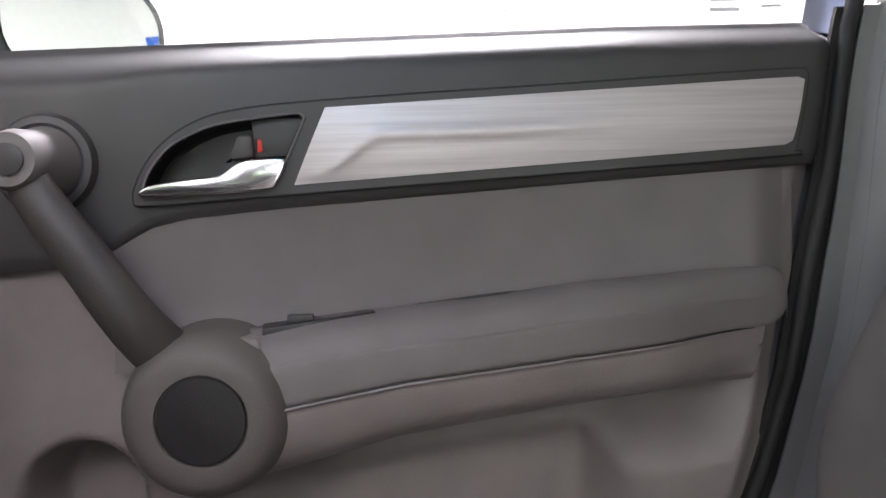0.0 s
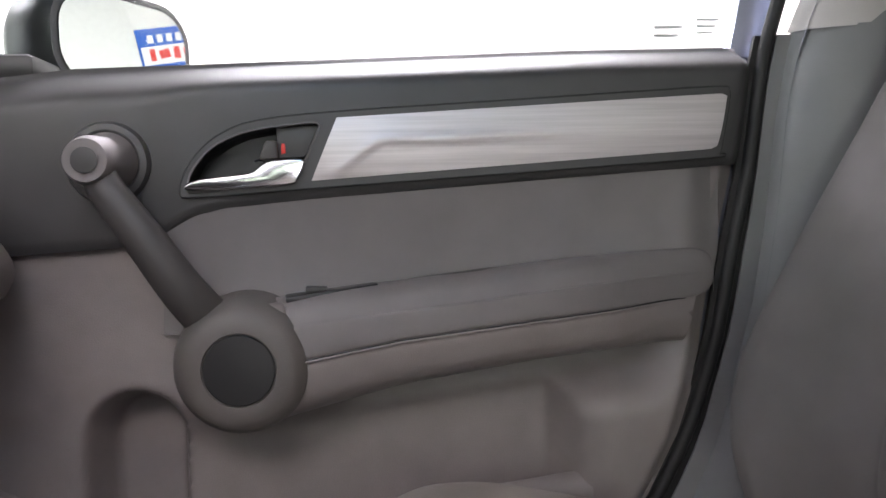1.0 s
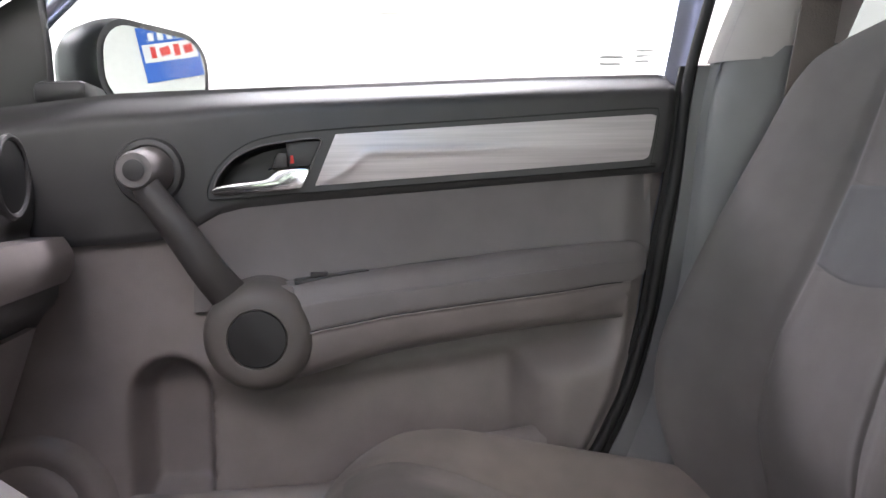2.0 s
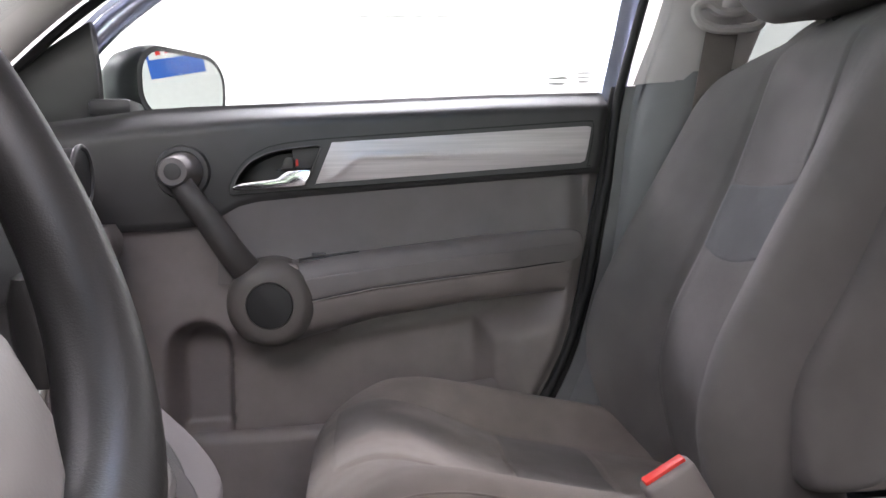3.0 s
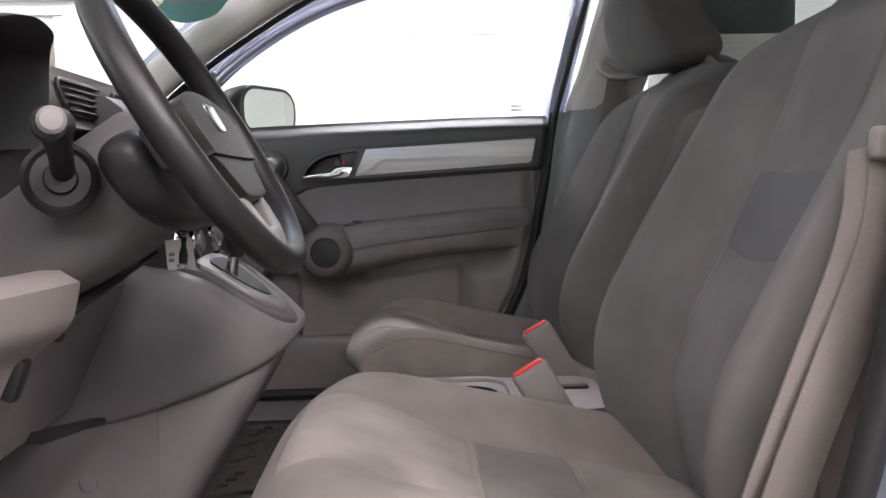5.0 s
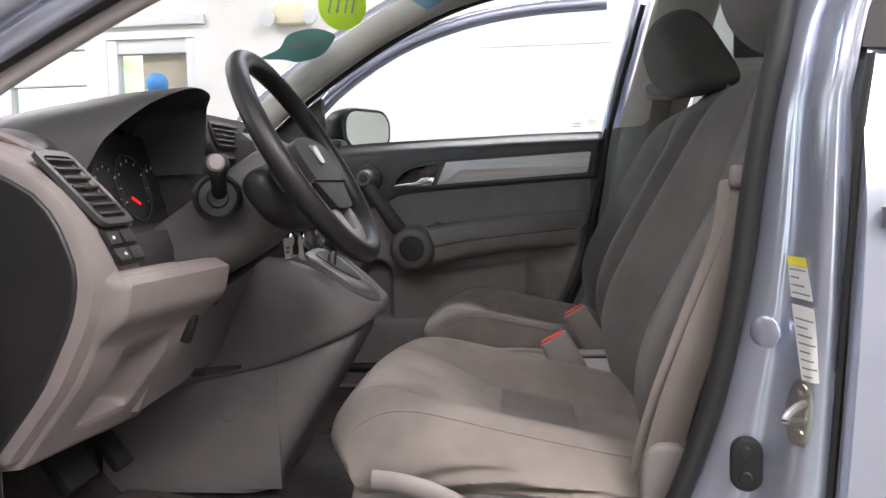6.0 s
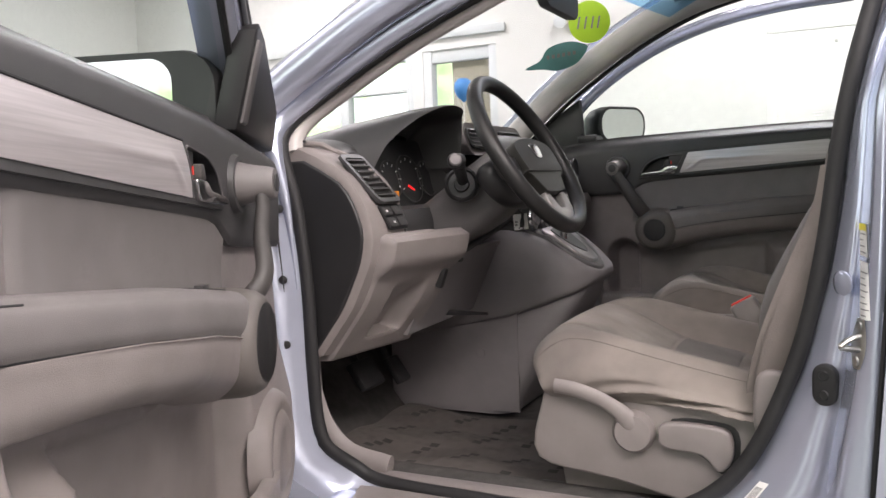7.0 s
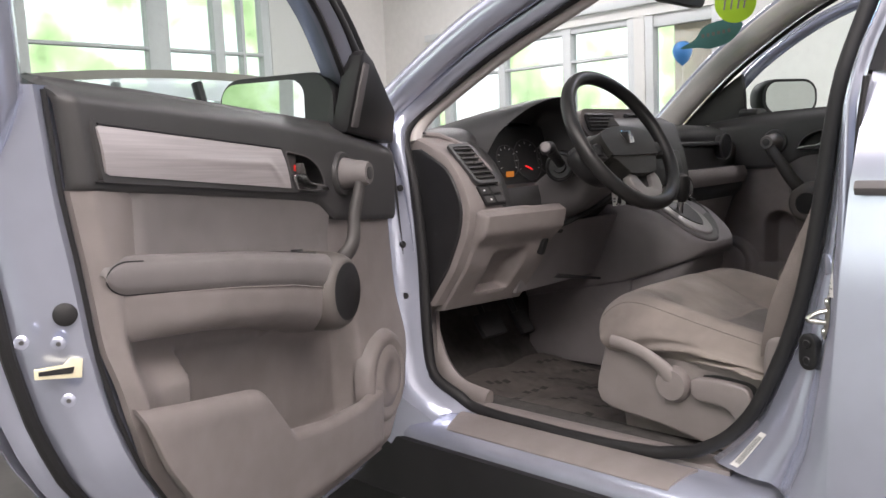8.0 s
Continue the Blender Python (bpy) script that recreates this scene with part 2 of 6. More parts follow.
def block(at, size, bevel=0.004, turn=(0, 0, 0), seg=2):
    bm = bmesh.new()
    bmesh.ops.create_cube(bm, size=1, matrix=Matrix.Translation(at) @ Euler([radians(a) for a in turn]).to_matrix().to_4x4() @ Matrix.Diagonal((*size, 1)))
    return bevelled(bm, bevel, seg)


def ring_round(a, b, ca, cb, r, n=5):
    """A rounded rectangle a x b round (ca, cb)."""
    out = []
    for sx, sy, start in ((1, 1, 0), (-1, 1, 90), (-1, -1, 180), (1, -1, 270)):
        for k in range(n + 1):
            th = radians(start + 90 * k / n)
            out.append((ca + sx * (a / 2 - r) + r * math.cos(th), cb + sy * (b / 2 - r) + r * math.sin(th)))
    return out


WORLD = {}


def thing(name, at, label, category, group="", kind=""):
    ob = new(name)
    ob.empty_display_size = 0.05
    ob.location = at
    WORLD[ob.name] = Matrix.Translation(at)
    return tagged(ob, label, category, group, kind)


def part(name, bm, mat, parent=None, label="", m=None, sharp=38):
    """Links a bmesh, given in world places (or in those of m), as one mesh under a thing or part."""
    bmesh.ops.recalc_face_normals(bm, faces=bm.faces)
    me = bpy.data.meshes.new(name)
    bm.to_mesh(me)
    bm.free()
    me.materials.append(mat)
    for p in me.polygons:
        p.use_smooth = True
    me.set_sharp_from_angle(angle=radians(sharp))
    ob = new(name, me)
    if parent is not None:
        ob.parent = parent
        if parent.name in WORLD:
            ob.matrix_parent_inverse = WORLD[parent.name].inverted()
    if m is not None:
        ob.matrix_basis = m
        WORLD[ob.name] = m
    if label:
        ob["label"] = label
    return ob


def solid(name, bm, mat, label, category, kind="", group=""):
    return tagged(part(name, bm, mat), label, category, group, kind)


# ---- showroom ----
RX0, RX1, RY0, RY1, RH = -6.0, 6.5, -6.6, 4.15, 3.5
solid("floor", block(((RX0 + RX1) / 2, (RY0 + RY1) / 2, -0.05), (RX1 - RX0 + 0.6, RY1 - RY0 + 0.6, 0.1), 0), FLOORM, "polished dark grey showroom floor", "floor", "structure")
solid("ceiling", block(((RX0 + RX1) / 2, (RY0 + RY1) / 2, RH + 0.05), (RX1 - RX0 + 0.6, RY1 - RY0 + 0.6, 0.1), 0), CEIL, "plain white showroom ceiling", "ceiling", "structure")


def wall_x(name, x, y0, y1, holes, label):
    """A wall across x with openings (y0, y1, z0, z1)."""
    bm = bmesh.new()
    t = 0.2 if x > 0 else -0.2

    def slab(a, b, c, d):
        if b - a > 1e-3 and d - c > 1e-3:
            bmesh.ops.create_cube(bm, size=1, matrix=Matrix.Translation((x + t / 2, (a + b) / 2, (c + d) / 2)) @ Matrix.Diagonal((abs(t), b - a, d - c, 1)))
    at = y0
    for a, b, c, d in sorted(holes):
        slab(at, a, 0, RH), slab(a, b, 0, c), slab(a, b, d, RH)
        at = b
    slab(at, y1, 0, RH)
    return solid(name, bm, WALLP, label, "wall", "structure")


def wall_y(name, y, x0, x1, holes, label, paint=WALLP):
    bm = bmesh.new()
    t = 0.2 if y > 0 else -0.2

    def slab(a, b, c, d):
        if b - a > 1e-3 and d - c > 1e-3:
            bmesh.ops.create_cube(bm, size=1, matrix=Matrix.Translation(((a + b) / 2, y + t / 2, (c + d) / 2)) @ Matrix.Diagonal((b - a, abs(t), d - c, 1)))
    at = x0
    for a, b, c, d in sorted(holes):
        slab(at, a, 0, RH), slab(a, b, 0, c), slab(a, b, d, RH)
        at = b
    slab(at, x1, 0, RH)
    return solid(name, bm, paint, label, "wall", "structure")


WEST_HOLES = [(-3.2, 2.66, 0.35, 2.95)]
NORTH_HOLES = [(-5.4, -2.9, 0.35, 2.1), (-2.8, -2.14, 0.0, 2.1)]
wall_x("wall_west", RX0, RY0, RY1, WEST_HOLES, "white wall with a wide glazed opening to the garden")
wall_x("wall_east", RX1, RY0, RY1, [], "plain white showroom wall")
wall_y("wall_north", RY1, RX0, RX1, NORTH_HOLES, "white showroom wall with windows and a glass door")
# grey instead of white: this unseen wall is darkened to cut fill light
wall_y("wall_south", RY0, RX0, RX1, [(-4.7, 1.4, 0.4, 2.9)], "unseen wall kept grey to cut bounced light, with a tall glazed opening", WALLG)


# ---- front doors ----
UP_BOTTOM = curve([(-0.66, 0.93), (-0.347, 0.944), (-0.31, 0.948), (-0.287, 0.959), (-0.272, 0.968), (-0.255, 0.977), (-0.224, 0.984), (-0.14, 0.991), (0.107, 1.006), (0.335, 1.019)])
BELTLINE = curve([(-0.66, 1.104), (-0.385, 1.135), (-0.236, 1.139), (-0.02, 1.145), (0.16, 1.150), (0.36, 1.152)])
ARM_TOP = soft_curve([(-0.22, 0.882), (-0.172, 0.888), (-0.104, 0.897), (-0.033, 0.903), (0.045, 0.910), (0.08, 0.915), (0.12, 0.919), (0.244, 0.926), (0.31, 0.927)], 0.012)
ARM_SEAM = curve([(-0.22, 0.812), (-0.136, 0.831), (-0.043, 0.847), (0.097, 0.862), (0.31, 0.877)])
ARM_BOTTOM = curve([(-0.22, 0.745), (-0.147, 0.765), (-0.046, 0.79), (0.099, 0.811), (0.31, 0.828)])
REAR_EDGE = curve([(0.42, 0.0), (0.44, 0.05), (0.5, 0.12), (0.583, 0.185), (0.65, 0.235), (0.719, 0.27), (0.817, 0.302), (0.923, 0.321), (1.013, 0.341), (1.136, 0.357), (1.3, 0.40), (1.55, 0.47)])
FRONT_EDGE = curve([(0.42, -0.5), (0.46, -0.53), (0.567, -0.63), (0.67, -0.655), (0.9, -0.62), (1.1, -0.60)])


def trim_depth(x, z, s=1):
    """How far the lower trim stands out of the door."""
    hollow = step(-0.39 if s > 0 else -0.42, -0.35 if s > 0 else -0.385, x) * (1 - step(0.12, 0.16 if s > 0 else 0.14, x)) * step(0.5, 0.56, z) * (1 - step(0.735 + 0.12 * (x + 0.15), 0.80 + 0.12 * (x + 0.15), z))
    arch = (1 - step(0.72, 1.22, math.hypot((x + 0.328) / 0.047, max(0.0, z - 0.735) / 0.05))) * step(0.585, 0.61, z)
    hollow = max(hollow * (0.55 + 0.25 * step(-0.27, -0.15, x)), arch * 1.5) if s > 0 else hollow
    swell = 0.02 * step(*((0.14, 0.19) if s > 0 else (0.2, 0.27)), x) * (1 - step(0.76, 0.84, z)) + 0.02 * (1 - step(-0.5, -0.38, x)) * (1 - step(0.62, 0.8, z))
    if s < 0:
        swell += 0.012 * step(0.215, 0.285, x) * step(0.76, 0.84, z)
    zb = ARM_BOTTOM(x)
    under = step(zb - 0.075, zb - 0.02, z) * (1 - step(zb + 0.01, zb + 0.03, z)) * step(-0.15, -0.1, x) * (1 - step(0.2, 0.285, x))
    hollow = max(hollow, 0.75 * under)
    return 0.004 + swell - 0.05 * hollow - 0.03 * (1 - step(0.42, 0.47, z))


def front_door(name, s, m, label):
    """A front door with its trim; s: 1 for one side of the car, -1 for its mirror image; local x runs to the rear."""
    door = thing(name, m.translation, label, "car door")

    def L(x, d, z):
        return V(x, -s * d, z)

    def add(pname, bm, mat, plabel="", parent=None, sharp=38):
        return part(pname, bm, mat, parent or door, plabel, m, sharp)

    # painted shell: inner flange round the trim, shut face, outer skin
    outline = []
    for k in range(15):
        z = 0.43 + 0.71 * k / 14
        outline.append((REAR_EDGE(z), z, 1, 0))
    for k in range(13):
        x = 0.345 - (0.345 + 0.60) * k / 12
        outline.append((x, BELTLINE(x) - 0.04, 0, -0.3))
    for k in range(11):
        z = 1.09 - 0.65 * k / 10
        outline.append((FRONT_EDGE(z), z, -1, 0))
    for k in range(1, 9):
        x = -0.5 + 0.5 * k / 9
        outline.append((x, 0.425, 0, -1))
    rings = []
    for off, d in ((-0.02, -0.012), (0.012, -0.012), (0.03, -0.04), (0.042, -0.055), (0.048, -0.10), (0.062, -0.112), (0.07, -0.128)):
        rings.append([L(x + ox * off, d - 0.02 * max(0, (0.75 - z)) * (d < -0.09), z + oz * off) for x, z, ox, oz in outline])
    shell = add("shell", loft(rings, caps=False), PAINT, "pale blue metallic painted door shell")

    def skin(u, v):
        x0, x1 = -0.68, 0.41
        z = 0.40 + 0.74 * v
        xa, xb = FRONT_EDGE(max(0.43, min(1.1, z))) - 0.07, REAR_EDGE(z) + 0.07
        x = xa + (xb - xa) * u
        z = 0.40 + (BELTLINE(x) - 0.415) * v
        bulge = 0.025 * math.sin(math.pi * min(1, v * 1.02)) - 0.03 * step(0.75, 1.0, v) - 0.02 * (1 - step(0.0, 0.3, v))
        return L(x, -0.128 - bulge, z)
    add("outer_skin", sheet(skin, 14, 14, L(0, 0.004, 0)), PAINT, "pale blue metallic outer skin")

    # trim
    def lower(u, v):
        z = 0.432 + (0.955 + 0.075 * step(0.85, 0.93, u) - 0.432) * v
        x = (FRONT_EDGE(z) + 0.012) * (1 - u) + (REAR_EDGE(z) - 0.004) * u
        if x > -0.3:
            z = min(z, UP_BOTTOM(x))
        edge = 0.012 * (1 - step(0, 0.015, u)) + 0.016 * step(0.975, 1, u)
        return L(x, trim_depth(x, z, s) - edge, z)
    add("lower_trim", sheet(lower, 200, 90, L(0, -0.01, 0)), TRIM, "taupe grey moulded lower trim", sharp=60)

    def insert(u, v):
        x = -0.292 + ((0.316 if s > 0 else 0.262) + 0.292) * u
        zb, zt = ARM_TOP(x) - 0.03, UP_BOTTOM(x) + 0.004
        z = zb + (zt - zb) * v
        return L(x, 0.0135 - 0.0065 * math.sin(math.pi * v) * (1 - step(0.82, 0.95, u)) - 0.011 * step(0.93, 1.0, u), z)
    add("trim_insert", sheet(insert, 90, 40, L(0, -0.008, 0)), VINYL, "grey vinyl insert above the armrest")

    def upper(u, v):
        z0 = 1.0
        x = (FRONT_EDGE(z0) + 0.01) * (1 - u) + (REAR_EDGE(z0 + 0.14 * v) - 0.002) * u
        zb, zt = UP_BOTTOM(x), BELTLINE(x)
        z = zb + (zt - zb) * v
        roll = step(0.72, 1.0, v)
        edge = 0.012 * step(0.985, 1, u) + 0.004 * (1 - step(0, 0.05, v))
        return L(x, 0.0175 - 0.048 * roll * roll - edge + 0.003 * math.sin(math.pi * v), z + 0.002 * (1 - (1 - roll) ** 2))
    dish = spline([(-0.2575, 1.006), (-0.2555, 1.018), (-0.247, 1.032), (-0.232, 1.047), (-0.21, 1.058), (-0.186, 1.0645), (-0.14, 1.070), (-0.1275, 1.0705), (-0.1235, 1.068), (-0.1245, 1.062), (-0.146, 1.016), (-0.150, 1.0105), (-0.157, 1.0085), (-0.2, 1.0055), (-0.25, 1.002), (-0.2562, 1.0028)], 3, True)
    cx = sum(p.x for p in dish) / len(dish)
    cz = sum(p.y for p in dish) / len(dish)

    def in_dish(x, z, grow):
        inside = False
        for p, q in zip(dish, dish[1:] + dish[:1]):
            ax, az, bx, bz = cx + (p.x - cx) * grow, cz + (p.y - cz) * grow, cx + (q.x - cx) * grow, cz + (q.y - cz) * grow
            if (az > z) != (bz > z) and x < ax + (z - az) / (bz - az) * (bx - ax):
                inside = not inside
        return inside
    bm = sheet(upper, 180, 44, L(0, -0.012, 0))
    bmesh.ops.delete(bm, geom=[f for f in bm.faces if in_dish(f.calc_center_median().x, f.calc_center_median().z, 1.03)], context="FACES")
    add("upper_trim", bm, DARK, "charcoal grained upper trim below the window", sharp=60)

    # armrest pad and the moulding below it

    def stand(x):
        return (1 - 0.4 * step(0.08, 0.27, x)) * (1 - 0.85 * step(0.17, 0.33, x))
    arm_top = ARM_TOP if s > 0 else curve([(-0.22, 0.890), (-0.1, 0.904), (0.05, 0.92), (0.31, 0.938)])
    arm_seam = ARM_SEAM if s > 0 else (lambda x: ARM_SEAM(x) + 0.012)

    def reach(x):
        """How far the driver's armrest stands out: it sinks into the trim towards the rear."""
        return 0.017 + 0.057 * (1 - step(-0.04, 0.31, x))

    def pad(u, v):
        x = -0.19 + 0.496 * (1 - (1 - u) ** 1.5)
        end = max(0.0, 1 - min(1.0, max(0, (x - 0.268) / 0.038)) ** (3 if s > 0 else 2)) ** (0.4 if s > 0 else 0.5)
        zt, zs = arm_top(x), arm_seam(x)
        if end < 1:
            mid = (zt + zs) / 2
            zt, zs = mid + (zt - mid) * (0.03 + 0.97 * end), mid + (zs - mid) * (0.03 + 0.97 * end)
        if s < 0:
            r = reach(x) + 0.001
            prof = [(0.0, zt - 0.004), (r * 0.4, zt + 0.001), (r * 0.75, zt - 0.001), (r * 0.93, zt - 0.008), (r + 0.002 * end, zt * 0.72 + zs * 0.28), (r + 0.004 * end, (zt + zs) / 2), (r + 0.0025 * end, zt * 0.2 + zs * 0.8), (r - 0.003, zs)]
            p = spline(prof, 5)[round(v * 35)]
            return L(x, p.x, p.y)
        prof = [(0.0, zt - 0.006), (0.02, zt + 0.001), (0.042, zt), (0.06, zt - 0.008), (0.072, zt - 0.024), (0.076, (zt + zs) / 2), (0.0755, zs + 0.005), (0.072, zs)]
        p = spline(prof, 5)[round(v * 35)]
        d, z = p.x, p.y
        return L(x, 0.006 * step(0.2, 0.3, x) + d * (0.3 + 0.7 * end ** 0.6) * stand(x) + trim_depth(x, z) * step(0.2, 0.32, x), z)
    arm = add("armrest", sheet(pad, 120, 35), VINYL, "grey padded vinyl armrest", sharp=70)

    def fascia(u, v):
        x = -0.19 + 0.515 * u
        zs, zb = arm_seam(x), ARM_BOTTOM(x)
        if s < 0:
            r = reach(x)
            prof = [(0.0, zs + 0.01), (r - 0.004, zs + 0.001), (r - 0.001, zs - 0.004), (r - 0.002, zs * 0.7 + zb * 0.3), (r * 0.88, zs * 0.35 + zb * 0.65), (r * 0.62, zs * 0.12 + zb * 0.88), (r * 0.2, zb), (-0.03, zb - 0.003)]
            p = spline(prof, 4)[round(v * 28)]
            x = min(x, REAR_EDGE(p.y) - 0.03)
            base = trim_depth(x, p.y, s) - 0.003
            return L(x, base + (p.x - base) * (1 - step(0.25, 0.318, x)), p.y)
        prof = [(0.0, zs + 0.01), (0.0695, zs + 0.001), (0.0715, zs - 0.004), (0.069, zs * 0.7 + zb * 0.3), (0.06, zs * 0.35 + zb * 0.65), (0.042, zs * 0.12 + zb * 0.88), (0.012, zb), (-0.03, zb - 0.003)]
        p = spline(prof, 4)[round(v * 28)]
        d, z = p.x, p.y
        x = min(x, REAR_EDGE(z) - 0.03)
        base = trim_depth(x, z) - 0.003
        return L(x, base + (0.003 + d * stand(x) + (base + 0.003) * step(0.2, 0.32, x) - base) * (1 - step(0.288, 0.322, x)), z)
    add("armrest_base", sheet(fascia, 90, 28), TRIM, "taupe grey moulding below the armrest", sharp=70)
    if s > 0:
        seam = [L(x, 0.003 + 0.0718 * stand(x) + trim_depth(x, arm_seam(x)) * step(0.2, 0.32, x), arm_seam(x)) for x in np.linspace(-0.15, 0.27, 41)]
    else:
        seam = [pad(k / 60, 1.0) for k in range(4, 60)] + [pad(k / 60, 0.4) for k in range(59, 44, -1)]
    add("armrest_seam", tube(seam, 0.0014 if s > 0 else 0.0011, 6), RUBBER, "dark seam round the pad", arm)
    # switch plate, pull cup
    add("window_switch_plate", prism([(-0.165, 0.01), (-0.07, 0.018), (-0.066, 0.04), (-0.16, 0.052)], lambda a, b, d: L(a, b, arm_top(a) + d), -0.006, 0.002, 0.0012), BLACK, "black window switch plate", arm)
    add("window_switch", block(L(-0.13, 0.032, arm_top(-0.13) + 0.004), (0.022, 0.012, 0.006), 0.001), DARK, "", arm)
    add("pull_cup", prism([(-0.03, 0.012), (0.058, 0.01), (0.058, 0.03), (-0.028, 0.03)], lambda a, b, d: L(a, b, arm_top(a) + d), -0.01, 0.0012, 0.001), BLACK, "dark pull cup in the armrest", arm)

    # handle surround, decor panel, lever
    axis0 = L(0, 1, 0)
    ring = spline([(-0.266, 1.001), (-0.26, 1.022), (-0.245, 1.043), (-0.221, 1.061), (-0.186, 1.073), (-0.105, 1.081), (0.1, 1.0915), (0.25, 1.0995), (0.312, 1.1022), (0.3195, 1.0995), (0.3205, 1.091), (0.3175, 1.07), (0.3105, 1.036), (0.3075, 1.030), (0.3, 1.0272), (0.1, 1.016), (-0.14, 1.003), (-0.25, 0.997)], 4, True)
    bm = bmesh.new()
    loops = []
    for loop, depth in ((ring, 0.0245), (dish, 0.0245)):
        vs = [bm.verts.new(L(p.x, depth, p.y)) for p in loop]
        loops += [bm.edges.new((a, b)) for a, b in zip(vs, vs[1:] + vs[:1])]
        wall = [bm.verts.new(L(p.x + (0.003 if loop is ring and p.x > 0 else -0.003 if loop is ring else 0) * (loop is ring), 0.008, p.y)) for p in loop]
        for k in range(len(vs)):
            bm.faces.new((vs[k], vs[(k + 1) % len(vs)], wall[(k + 1) % len(vs)], wall[k]))
    bmesh.ops.triangle_fill(bm, edges=loops, use_beauty=True)
    hs = add("handle_surround", bm, DARK, "charcoal handle surround", sharp=30)
    if s > 0:
        add("surround_groove", tube([L(p.x, 0.0225, p.y) for p in ring], 0.002, 6, True, up=axis0), RUBBER, "dark groove round the handle surround", hs)
    else:
        edge = [L(-0.105 + 0.42 * k / 20, 0.0262, 1.0765 + 0.02 * k / 20) for k in range(21)]
        add("surround_groove", tube(edge, 0.0016, 6, up=axis0), RUBBER, "dark groove along the decor panel", hs)
    bowl = [[L(cx + (p.x - cx) * k, d, cz + (p.y - cz) * k) for p in dish] for k, d in ((1.0, 0.0246), (0.985, 0.02), (0.96, 0.006), (0.92, -0.002), (0.8, -0.006), (0.4, -0.007), (0.05, -0.007))]
    add("handle_bowl", loft(bowl, caps=False), BLACK, "black handle bowl")

    add("bowl_edge", tube([L(cx + (p.x - cx) * 1.012, 0.0246, cz + (p.y - cz) * 1.012) for p in dish], 0.0014, 6, True, up=axis0), COLUMN, "grey rim of the handle bowl")

    def decor(u, v):
        xb, zb = -0.132 + (0.3055 + 0.132) * u, 1.0105 + (1.036 - 1.0105) * u
        xt, zt = -0.104 + (0.317 + 0.104) * u, 1.0755 + (1.0955 - 1.0755) * u
        x, z = xb + (xt - xb) * v, zb + (zt - zb) * v
        crest = 1.018 + 0.034 * step(-0.115, -0.055, x) + 0.004 * step(-0.055, 0.2, x)
        ridge = 0.002 * math.exp(-((z - crest) / 0.006) ** 2) * (1 - step(0.0, 0.26, x)) * step(-0.13, -0.09, x)
        corner = max(0, u - 0.985) / 0.015
        if corner > 0:
            z = z + (0.003 if v < 0.5 else -0.003) * corner * (abs(v - 0.5) * 2) ** 4
        return L(x, 0.0262 + 0.003 * math.sin(math.pi * v) + ridge, z)
    add("decor_panel", sheet(decor, 70, 24, L(0, -0.004, 0)), ALU, "brushed aluminium look decor panel")
    lever = spline([(-0.2585, 1.003), (-0.254, 1.012), (-0.225, 1.0165), (-0.195, 1.0195), (-0.183, 1.027), (-0.172, 1.032), (-0.142, 1.033), (-0.138, 1.028), (-0.146, 1.012), (-0.155, 1.0065), (-0.20, 1.004)], 3, True)
    add("release_lever", prism([(p.x, p.y) for p in lever], L2(L), 0.018, 0.032, 0.0055, 4), CHROME, "chrome door release lever")
    add("lock_plate", prism([(-0.165, 1.034), (-0.138, 1.036), (-0.122, 1.069), (-0.168, 1.068)], L2(L), -0.006, 0.018, 0.002), DARK, "dark plate round the lock knob")
    add("lock_knob", prism([(-0.186, 1.033), (-0.165, 1.034), (-0.166, 1.053), (-0.178, 1.053)], L2(L), -0.006, 0.028, 0.003), GRIP, "dark grey door lock knob")
    add("lock_mark", prism([(-0.163, 1.039), (-0.158, 1.04), (-0.159, 1.05), (-0.1625, 1.05)], L2(L), 0.0175, 0.0192, 0.0003), RED, "red unlock mark")

    # pull handle with its round foot
    axis = L(0, 1, 0)
    short = 0.0 if s > 0 else 0.016
    grab = add("pull_handle", lathe([(0.036, 0.004), (0.033, 0.02), (0.026, 0.05), (0.0245, 0.08 - short), (0.022, 0.091 - short), (0.0205, 0.094 - short), (0.0, 0.094 - short)], L(-0.338, 0, 1.033), axis, 28), VINYL, "grey pull handle")
    add("handle_collar", lathe([(0.043, 0.004), (0.043, 0.022), (0.04, 0.028), (0.034, 0.029), (0.03, 0.026)], L(-0.338, 0, 1.033), axis, 28, caps=False), DARK, "dark collar of the pull handle", grab)
    armp = spline([L(-0.337, 0.07 - short, 1.03), L(-0.323, 0.078 - short, 1.003), L(-0.29, 0.082 - short, 0.957), L(-0.257, 0.075, 0.905), L(-0.232, 0.05, 0.866)], 5)
    add("handle_arm", tube(armp, [(0.016 + 0.0085 * i / 20) * (1 if s > 0 else 0.72) for i in range(21)], 14, flat=0.75, up=axis), GRIP, "dark grey arm of the pull handle", grab)
    add("handle_cap", lathe([(0.0125, 0.0945 - short), (0.0125, 0.096 - short), (0.011, 0.0965 - short), (0, 0.0965 - short)], L(-0.338, 0, 1.033), axis, 24), DARK, "round dark screw cap", grab)
    add("handle_foot", lathe([(0.071, 0.0), (0.0708, 0.04), (0.0695, 0.058), (0.066, 0.073), (0.06, 0.083), (0.052, 0.088), (0.042, 0.0895), (0.037, 0.0895), (0.036, 0.0865), (0.0, 0.0865)], L(-0.204, 0, 0.826), axis, 48), FOOT, "round taupe foot of the pull handle", grab)
